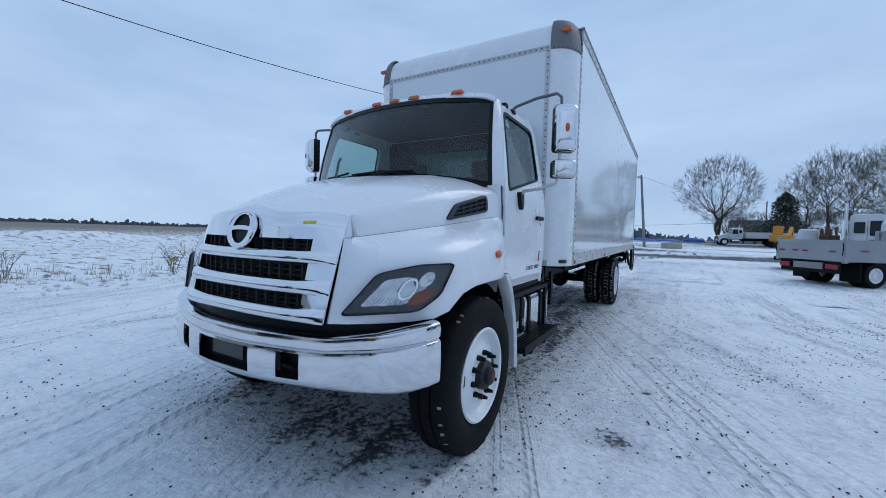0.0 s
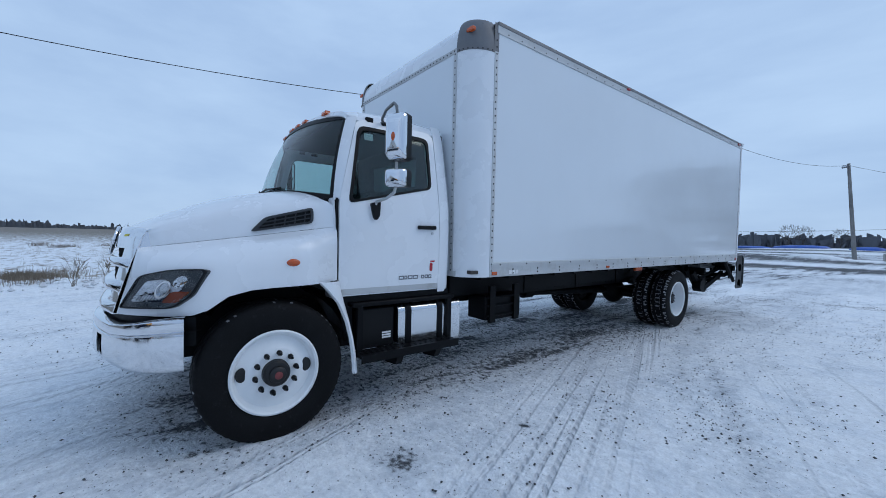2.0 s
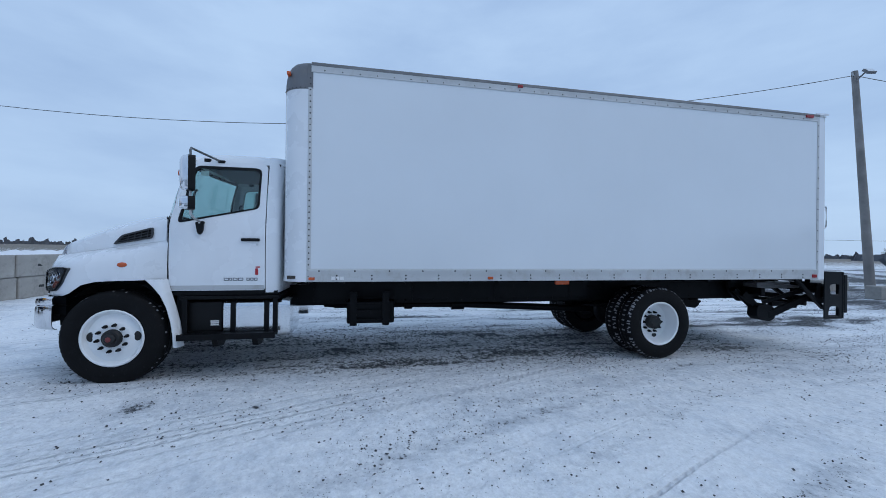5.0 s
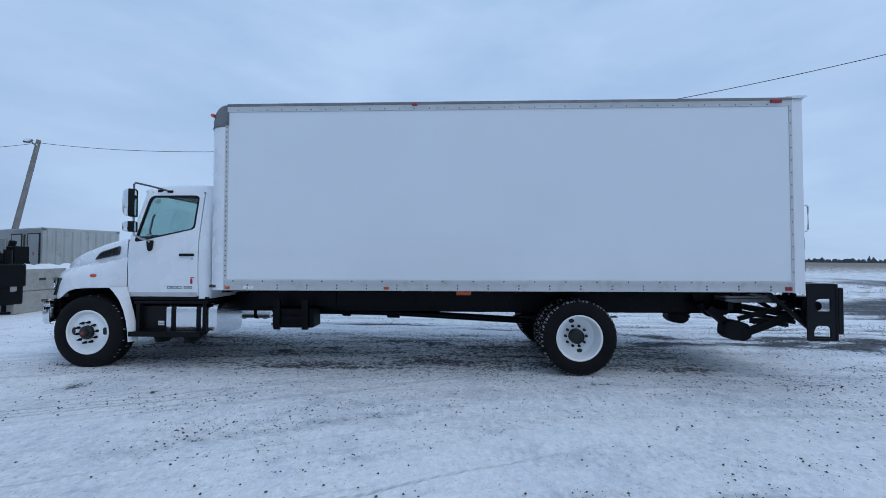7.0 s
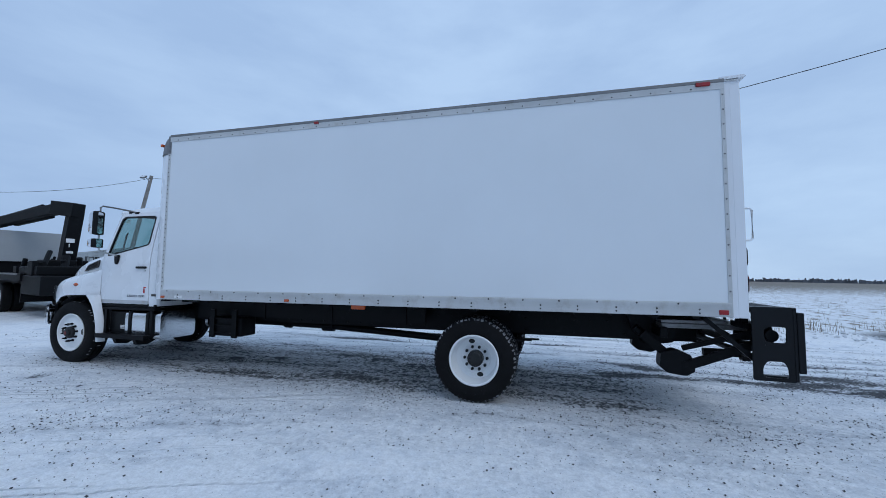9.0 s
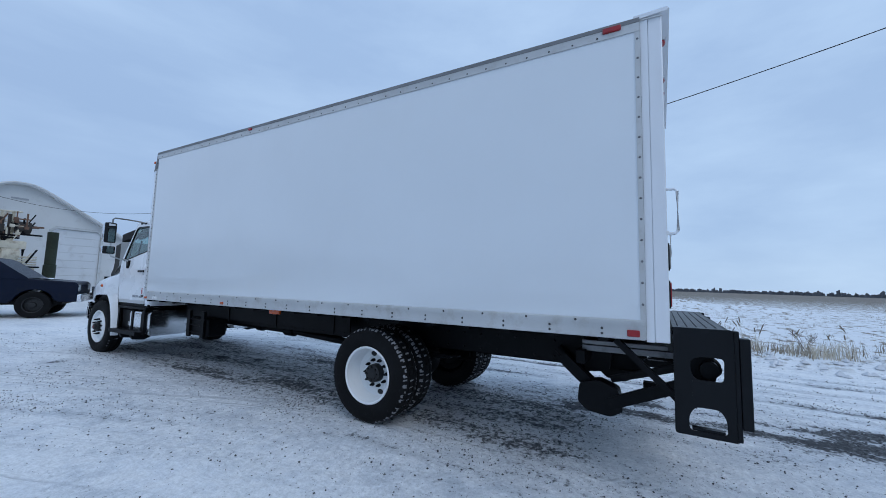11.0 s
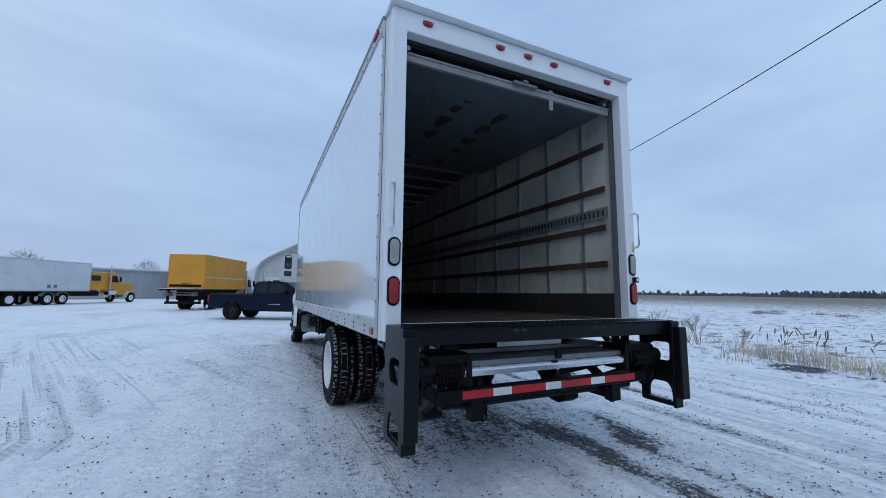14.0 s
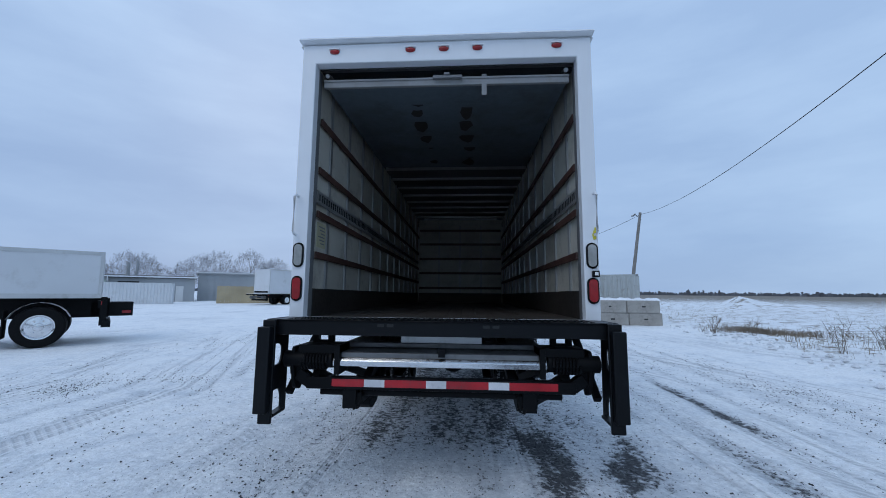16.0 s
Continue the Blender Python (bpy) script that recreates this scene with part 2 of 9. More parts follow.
M_TAPE_W = plain("silver_reflective_tape", (0.62, 0.63, 0.65), 0.35, 0.0, 0.15, 25, dirt=(0.3, 0.3, 0.3), dirt_amount=0.3)
M_YELLOWTAG = plain("yellow_sticker", (0.62, 0.55, 0.04), 0.5, 0.0, 0.1, 30)
M_REDTAG = plain("red_decal", (0.42, 0.02, 0.03), 0.4, 0.0, 0.05, 30)
M_PAPER = plain("white_label", (0.75, 0.76, 0.76), 0.6, 0.0, 0.1, 30)
M_BEZEL = plain("smoked_lamp_bezel", (0.038, 0.044, 0.052), 0.3, 0.0, 0.12, 10)
M_INDICATOR = lens_mat("smoked_amber_lens", (0.24, 0.045, 0.02))
M_LETTER = plain("grey_decal_letter", (0.16, 0.17, 0.19), 0.4, 0.3, 0.1, 30)

# ---- mesh helpers ----


def part(name, bm, mat, parent=None, label="", smooth=35.0, bevel=0.0, segs=2):
    """Links a bmesh as one mesh object under a thing or a part; smooth: the angle in degrees past which edges stay sharp."""
    me = bpy.data.meshes.new(name)
    bmesh.ops.recalc_face_normals(bm, faces=bm.faces)
    bm.to_mesh(me)
    bm.free()
    for m in mat if isinstance(mat, (list, tuple)) else (mat,):
        me.materials.append(m)
    if smooth:
        me.polygons.foreach_set("use_smooth", [True] * len(me.polygons))
        me.set_sharp_from_angle(angle=radians(smooth))
    ob = new(name, me)
    if parent is not None:
        ob.parent = parent
    if bevel:
        mod = ob.modifiers.new("bevel", "BEVEL")
        mod.width, mod.segments, mod.limit_method, mod.angle_limit = bevel, segs, "ANGLE", radians(40)
    if label:
        ob["label"] = label
    return ob


def thing(name, label, category, group="", m=None, kind=""):
    """An Empty at the base of a thing, which parents its parts."""
    ob = new(name)
    ob.empty_display_size = 0.2
    if m is not None:
        ob.matrix_world = m
    return tagged(ob, label, category, group, kind)


def fresh():
    return bmesh.new()


def box(bm, x0, x1, y0, y1, z0, z1, m=None):
    """A block between two corners."""
    vs = [bm.verts.new((x, y, z)) for z in (z0, z1) for y in (y0, y1) for x in (x0, x1)]
    for f in ((0, 1, 3, 2), (4, 6, 7, 5), (0, 4, 5, 1), (2, 3, 7, 6), (0, 2, 6, 4), (1, 5, 7, 3)):
        bm.faces.new([vs[i] for i in f])
    if m is not None:
        bmesh.ops.transform(bm, matrix=m, verts=vs)
    return vs


def boxes(*specs):
    bm = fresh()
    for s in specs:
        box(bm, *s)
    return bm


def rod(bm, a, b, r, segs=12, r2=None):
    """A round bar from a to b."""
    a, b = Vector(a), Vector(b)
    d = b - a
    q = d.to_track_quat("Z", "Y").to_matrix().to_4x4()
    bmesh.ops.create_cone(bm, cap_ends=True, segments=segs, radius1=r, radius2=r if r2 is None else r2, depth=d.length,
                          matrix=Matrix.Translation((a + b) / 2) @ q)


def beam(bm, a, b, w, h, up=(0, 0, 1)):
    """A square bar from a to b, w wide and h high."""
    a, b = Vector(a), Vector(b)
    d = (b - a).normalized()
    s = d.cross(Vector(up)).normalized()
    u = s.cross(d).normalized()
    vs = []
    for p in (a, b):
        for i, j in ((-1, -1), (1, -1), (1, 1), (-1, 1)):
            vs.append(bm.verts.new(p + s * (i * w / 2) + u * (j * h / 2)))
    for f in ((0, 1, 2, 3), (7, 6, 5, 4), (0, 4, 5, 1), (1, 5, 6, 2), (2, 6, 7, 3), (3, 7, 4, 0)):
        bm.faces.new([vs[i] for i in f])


def tube(bm, pts, r, segs=8, ref=(0, 0, 1)):
    """A round tube along a line of points, with mitred bends."""
    pts = [Vector(p) for p in pts]
    rings = []
    ref = Vector(ref)
    for i, p in enumerate(pts):
        d = (pts[min(i + 1, len(pts) - 1)] - pts[max(i - 1, 0)]).normalized()
        s = d.cross(ref)
        if s.length < 1e-3:
            s = d.cross(Vector((1, 0, 0)))
        s.normalize()
        u = s.cross(d).normalized()
        rings.append([bm.verts.new(p + (s * math.cos(2 * math.pi * k / segs) + u * math.sin(2 * math.pi * k / segs)) * r) for k in range(segs)])
    for a, b in zip(rings, rings[1:]):
        for k in range(segs):
            bm.faces.new((a[k], a[(k + 1) % segs], b[(k + 1) % segs], b[k]))
    bm.faces.new(rings[0])
    bm.faces.new(rings[-1][::-1])


def sheet(bm, rows, closed=False):
    """Quads between rows of points of equal length."""
    vs = [[bm.verts.new(p) for p in row] for row in rows]
    for a, b in zip(vs, vs[1:]):
        n = len(a)
        for k in range(n if closed else n - 1):
            bm.faces.new((a[k], a[(k + 1) % n], b[(k + 1) % n], b[k]))
    return vs


def thick(bm, depth):
    """Gives a sheet its thickness, inwards."""
    bmesh.ops.recalc_face_normals(bm, faces=bm.faces)
    bmesh.ops.solidify(bm, geom=bm.faces[:] + bm.verts[:] + bm.edges[:], thickness=depth)


def cut_plate(bm, outer, holes, place, depth):
    """A flat plate with holes: outlines in (u, v), laid into space by place(u, v, w), depth thick in w."""
    loops = [outer] + list(holes)
    edges = []
    for loop in loops:
        vs = [bm.verts.new((u, v, 0)) for u, v in loop]
        edges += [bm.edges.new((vs[i], vs[(i + 1) % len(vs)])) for i in range(len(vs))]
    res = bmesh.ops.triangle_fill(bm, use_beauty=True, use_dissolve=False, edges=edges)
    faces = [g for g in res["geom"] if isinstance(g, bmesh.types.BMFace)]
    ext = bmesh.ops.extrude_face_region(bm, geom=faces)
    top = [g for g in ext["geom"] if isinstance(g, bmesh.types.BMVert)]
    for v in top:
        v.co.z = depth
    for v in bm.verts:
        v.co = Vector(place(v.co.x, v.co.y, v.co.z))


def rounded(u0, u1, v0, v1, r, n=4):
    """The outline of a rectangle with round corners."""
    pts = []
    for cu, cv, a0 in ((u1 - r, v1 - r, 0), (u0 + r, v1 - r, 90), (u0 + r, v0 + r, 180), (u1 - r, v0 + r, 270)):
        for k in range(n + 1):
            a = radians(a0 + 90 * k / n)
            pts.append((cu + r * math.cos(a), cv + r * math.sin(a)))
    return pts


def soften(pts, r, n=3):
    """Rounds the corners of an outline."""
    out = []
    for i, p in enumerate(pts):
        p = Vector(p)
        a, b = Vector(pts[i - 1]) - p, Vector(pts[(i + 1) % len(pts)]) - p
        ra, rb = min(r, a.length * 0.45), min(r, b.length * 0.45)
        s, e = p + a.normalized() * ra, p + b.normalized() * rb
        for k in range(n + 1):
            t = k / n
            q = s * (1 - t) ** 2 + p * 2 * t * (1 - t) + e * t * t
            out.append((q.x, q.y))
    return out


def lathe(bm, profile, segs=48, m=None, closed=False):
    """Turns a profile of (radius, along) about the x axis."""
    rings = []
    for k in range(segs):
        a = 2 * math.pi * k / segs
        c, s = math.cos(a), math.sin(a)
        rings.append([bm.verts.new((x, r * c, r * s)) for r, x in profile])
    for k in range(segs):
        a, b = rings[k], rings[(k + 1) % segs]
        n = len(profile)
        for i in range(n if closed else n - 1):
            bm.faces.new((a[i], a[(i + 1) % n], b[(i + 1) % n], b[i]))
    if m is not None:
        bmesh.ops.transform(bm, matrix=m, verts=bm.verts)


def smoothstep(a, b, x):
    t = min(1.0, max(0.0, (x - a) / (b - a)))
    return t * t * (3 - 2 * t)


def along(table, x):
    """Linear look-up in a table of (x, value)."""
    if x <= table[0][0]:
        return table[0][1]
    for (x0, v0), (x1, v1) in zip(table, table[1:]):
        if x <= x1:
            return v0 + (v1 - v0) * (x - x0) / (x1 - x0)
    return table[-1][1]


def studs(bm, spots, r, normal):
    """Small domed rivet heads at spots, facing normal."""
    nrm = Vector(normal).normalized()
    s = nrm.orthogonal().normalized()
    u = nrm.cross(s)
    for p in spots:
        p = Vector(p)
        ring = [bm.verts.new(p + (s * math.cos(k * math.pi / 3) + u * math.sin(k * math.pi / 3)) * r) for k in range(6)]
        tip = [bm.verts.new(p + nrm * r * 0.6 + (s * math.cos(k * math.pi / 3) + u * math.sin(k * math.pi / 3)) * r * 0.55) for k in range(6)]
        for k in range(6):
            bm.faces.new((ring[k], ring[(k + 1) % 6], tip[(k + 1) % 6], tip[k]))
        bm.faces.new(tip)


def bars(bm, u0, u1, v0, v1, place, n, gap=0.35, lift=0.002):
    """A row of plain bars where writing stands that cannot be read or shown."""
    step = (u1 - u0) / n
    for k in range(n):
        a, b = u0 + k * step, u0 + (k + 1 - gap) * step
        vs = [bm.verts.new(place(u, v, lift)) for u, v in ((a, v0), (b, v0), (b, v1), (a, v1))]
        bm.faces.new(vs)

# ---- the box truck ----
# y runs from the front axle to the tail, x to the driver's side
truck = thing("box_truck", "white medium-duty box truck with an open rear door, on packed snow", "truck", m=pose(0, 0, 0, 0.43, 0, 0))
HUB_F, HUB_R, AXLE_R = 0.485, 0.46, 6.86


def tyre_mesh(hub_z, blocks, half=0.138, slope=0.0):
    """A lorry tyre with grooves and blocks, flattened where it bears on the ground."""
    bm = fresh()
    w = half
    prof = [(0.295, -w + 0.03), (0.33, -w + 0.004), (0.40, -w - 0.006), (0.455, -w), (0.492, -w + 0.012), (0.508, -w + 0.03),
            (0.516, -w * 0.62), (0.516, -w * 0.34), (0.503, -w * 0.31), (0.503, -w * 0.24), (0.517, -w * 0.21), (0.517, w * 0.21),
            (0.503, w * 0.24), (0.503, w * 0.31), (0.516, w * 0.34), (0.516, w * 0.62), (0.508, w - 0.03), (0.492, w - 0.012),
            (0.455, w), (0.40, w + 0.006), (0.33, w - 0.004), (0.295, w - 0.03)]
    segs = 180
    rng = random.Random(12)
    rings = []
    for k in range(segs):
        a = 2 * math.pi * k / segs
        ring = []
        for i, (r, x) in enumerate(prof):
            cut = (k % 3 == 0) if i in (4, 5, 6, 15, 16, 17) else ((k + 1) % 4 == 0 if 9 < i < 13 or i in (7, 14) else False)
            if cut and r > 0.48:
                r -= 0.007 if blocks else 0.004
            y, z = r * math.cos(a), r * math.sin(a)
            if z < -hub_z:
                x *= 1.05
                z = -hub_z + slope * y
            ring.append(bm.verts.new((x, y, z)))
        rings.append(ring)
    for k in range(segs):
        a, b = rings[k], rings[(k + 1) % segs]
        for i in range(len(prof) - 1):
            f = bm.faces.new((a[i], a[i + 1], b[i + 1], b[i]))
            groove = (i in (8, 12) and blocks) or (k % 3 in (0, 2) and i in ((4, 5, 15, 16) if blocks else (5, 15))) or ((k + 1) % 4 == 0 and i == 10)
            if groove and rng.random() < (0.6 if blocks else 0.16):
                f.material_index = 1
    return bm


def nut_mesh():
    bm = fresh()
    rod(bm, (0, 0, 0), (0.022, 0, 0), 0.019, 10)
    rod(bm, (0.022, 0, 0), (0.058, 0, 0), 0.016, 10, 0.010)
    return bm


def front_wheel(side):
    bm = fresh()
    lathe(bm, [(0.300, -0.10), (0.292, 0.10), (0.306, 0.118), (0.312, 0.132), (0.300, 0.140), (0.285, 0.130), (0.276, 0.100), (0.262, 0.082),
               (0.240, 0.088), (0.205, 0.098), (0.182, 0.112), (0.172, 0.118), (0.110, 0.120), (0.095, 0.120)], 64)
    wheel = part("wheel", bm, M_RIM, truck, "white-painted steel front wheel")
    wheel.matrix_local = pose(1.052 * side, 0, HUB_F, 0, 0, 0 if side > 0 else 180)
    part("tyre", tyre_mesh(HUB_F - 0.0, False), [M_RUBBER, M_TREADSNOW], wheel, "black ribbed lorry tyre edged with snow")
    bm = fresh()
    lathe(bm, [(0.0, 0.205), (0.030, 0.205), (0.048, 0.200), (0.058, 0.190), (0.060, 0.172), (0.082, 0.168), (0.094, 0.155), (0.098, 0.118)], 32)
    hub = part("hub", bm, M_HUB, wheel, "black greasy wheel hub")
    bm = fresh()
    lathe(bm, [(0.0, 0.2115), (0.020, 0.2115), (0.028, 0.206)], 18)
    part("hub_cap", bm, M_REDCAP, hub, "worn red hub cap")
    bm = nut_mesh()
    first = part("lug_nut", bm, M_PLASTIC, wheel)
    for k in range(10):
        a = radians(36 * k + 9)
        nut = first if k == 0 else first.copy()
        if k:
            scene.collection.objects.link(nut)
        nut.matrix_local = pose(0.119, 0.143 * math.cos(a), 0.143 * math.sin(a))
    for k in range(2):
        bm = fresh()
        ring = [bm.verts.new((0.1005, 0.031 * math.cos(t * math.pi / 8), 0.042 * math.sin(t * math.pi / 8))) for t in range(16)]
        bm.faces.new(ring)
        ring2 = [bm.verts.new((0.093, 0.042 * math.cos(t * math.pi / 8), 0.053 * math.sin(t * math.pi / 8))) for t in range(16)]
        for t in range(16):
            bm.faces.new((ring[t], ring[(t + 1) % 16], ring2[(t + 1) % 16], ring2[t]))
        hole = part("hand_hole", bm, M_HUB, wheel, "dark oval hand hole")
        hole.matrix_local = pose(0, 0.222 if k else -0.222, 0.012)
    return wheel


def rear_wheel(side, outer):
    bm = fresh()
    x0 = -0.055
    lathe(bm, [(0.300, -0.12), (0.292, 0.10), (0.306, 0.118), (0.312, 0.130), (0.302, 0.137), (0.286, 0.128), (0.280, 0.06), (0.272, -0.02), (0.255, x0),
               (0.190, x0 - 0.008), (0.175, x0 + 0.004), (0.100, x0 + 0.004)], 64)
    wheel = part("wheel", bm, M_RIM if outer else M_BLACK, truck, "white dished dual wheel" if outer else "inner dual wheel in shade")
    x = (1.075 if outer else 0.755) * side
    wheel.matrix_local = pose(x, AXLE_R, HUB_R, 0, 0, 0 if side > 0 else 180)
    part("tyre", tyre_mesh(HUB_R + 0.052, True, slope=-0.0075 * side), [M_RUBBER, M_TREADSNOW], wheel, "black lorry tyre with deep block tread packed with snow")
    if not outer:
        return wheel
    bm = fresh()
    lathe(bm, [(0.0, 0.050), (0.050, 0.050), (0.085, 0.042), (0.098, 0.030), (0.102, -0.05)], 32)
    for k in range(8):
        a = radians(45 * k)
        rod(bm, (0.04, 0.072 * math.cos(a), 0.072 * math.sin(a)), (0.062, 0.072 * math.cos(a), 0.072 * math.sin(a)), 0.012, 8)
    part("hub", bm, M_HUB, wheel, "black bolted axle hub")
    bm = nut_mesh()
    first = part("lug_nut", bm, M_PLASTIC, wheel)
    for k in range(10):
        a = radians(36 * k)
        nut = first if k == 0 else first.copy()
        if k:
            scene.collection.objects.link(nut)
        nut.matrix_local = pose(x0 + 0.003, 0.143 * math.cos(a), 0.143 * math.sin(a))
    for k in range(2):
        bm = fresh()
        c = (0.055, -0.205) if k == 0 else (-0.055, 0.205)
        ring = [bm.verts.new((x0 - 0.001, c[0] + 0.040 * math.cos(t * math.pi / 8), c[1] + 0.028 * math.sin(t * math.pi / 8))) for t in range(16)]
        bm.faces.new(ring)
        part("hand_hole", bm, M_HUB, wheel, "dark oval hand hole")
    return wheel


for s in (1, -1):
    front_wheel(s)
    rear_wheel(s, True)
    rear_wheel(s, False)

# -- cab --
SIDE_X = [(0.95, 1.078), (1.05, 1.085), (1.3, 1.097), (1.6, 1.097), (1.78, 1.086), (2.0, 1.048), (2.2, 1.010), (2.41, 0.968), (2.52, 0.940), (2.60, 0.900)]


def side_x(z):
    return along(SIDE_X, z)


def door_front(z):
    """Where the door's front edge stands at a height."""
    return along([(0.98, 0.495), (1.78, 0.497), (1.86, 0.515), (2.40, 0.665), (2.50, 0.705)], z)


def screen(u, v):
    """The windscreen's surface: u from -1 to 1 across, v from 0 to 1 upwards."""
    hx = 0.990 + (0.918 - 0.990) * v
    zb, zt = 1.865 - 0.075 * u * u, 2.562 - 0.03 * u * u
    yb, yt = 0.185 + 0.308 * abs(u) ** 2.3, 0.475 + 0.160 * abs(u) ** 2.2
    bulge = -0.035 * math.sin(math.pi * v) * (1 - 0.4 * u * u)
    return (u * hx, yb + (yt - yb) * v + bulge, zb + (zt - zb) * v)


def seam_x(y):
    return along([(-1.0, 0.640), (-0.80, 0.672), (-0.70, 0.728), (-0.5, 0.812), (-0.13, 0.938), (0.1, 0.985), (0.31, 1.025), (0.42, 1.058), (0.47, 1.076)], y)


def seam_z(y):
    return 1.372 + 0.188 * smoothstep(-1.0, 0.55, y) if y < -0.84 else 1.372 + 0.188 * (y + 0.84) / 1.31


# bonnet
HOOD_F = [(0.0, 1.0), (0.2, 0.998), (0.4, 0.985), (0.58, 0.965), (0.72, 0.95), (0.83, 0.94), (0.89, 0.925), (0.93, 0.90), (0.965, 0.82), (0.985, 0.60), (1.0, 0.0)]
HOOD_R = [(0.0, 1.0), (0.2, 0.998), (0.4, 0.985), (0.58, 0.965), (0.72, 0.93), (0.83, 0.83), (0.89, 0.735), (0.93, 0.67), (0.965, 0.58), (0.985, 0.46), (1.0, 0.0)]


def hood_y(f, v):
    yf, yr = -0.872 + 0.150 * f ** 2.6, 0.16 + 0.330 * f ** 2.2
    return yf + (yr - yf) * v


def hood_z(f, v):
    """Height of the bonnet: f from the middle to the seam, v from nose to windscreen."""
    y = hood_y(f, v)
    zc = 1.52 + 0.35 * (1 - (1 - v) ** 1.55)
    zs = seam_z(min(y, 0.47))
    g = along(HOOD_F, f) * (1 - v) + along(HOOD_R, f) * v
    return zs + (zc - zs) * g + 0.012 * math.exp(-((f - 0.62) / 0.07) ** 2) * v


def flank_x(y, z):
    """How far out the bonnet's flank stands at y and z."""
    lo, hi = 0.6, 1.0
    for _ in range(24):
        f = (lo + hi) / 2
        v = (y - hood_y(f, 0)) / (hood_y(f, 1) - hood_y(f, 0))
        if hood_z(f, min(1.0, v)) > z:
            lo = f
        else:
            hi = f
    return lo * seam_x(y)


rows = []
fs = [-f for f, g in HOOD_F[:0:-1]] + [f for f, g in HOOD_F]
for iv in range(19):
    v = iv / 18
    rows.append([(math.copysign(1, f) * abs(f) * seam_x(hood_y(abs(f), v)), hood_y(abs(f), v), hood_z(abs(f), v)) for f in fs])
bm = fresh()
sheet(bm, rows)
sheet(bm, [rows[0], [(x, y + 0.012, min(z - 0.004, 1.35)) for x, y, z in rows[0]]])
bmesh.ops.remove_doubles(bm, verts=bm.verts, dist=1e-5)
thick(bm, 0.008)
hood = part("hood", bm, M_PAINT, truck, "white sloping bonnet with a raised centre", 50)

# wings
FENDER = [  # outer x, outer y, seam y, bottom z
    (0.690, -0.905, -0.795, 0.930), (0.780, -0.850, -0.785, 0.930), (0.870, -0.785, -0.755, 0.932), (0.960, -0.705, -0.70, 0.934),
    (1.050, -0.605, -0.605, 0.938), (1.120, -0.510, -0.505, 0.946), (1.164, -0.425, -0.42, 0.978), (1.187, -0.305, -0.30, 1.066),
    (1.203, -0.170, -0.170, 1.100), (1.216, -0.030, -0.030, 1.110), (1.224, 0.100, 0.100, 1.114), (1.218, 0.210, 0.210, 1.116),
    (1.190, 0.310, 0.310, 1.118), (1.140, 0.400, 0.400, 1.122), (1.099, 0.487, 0.487, 1.128)]


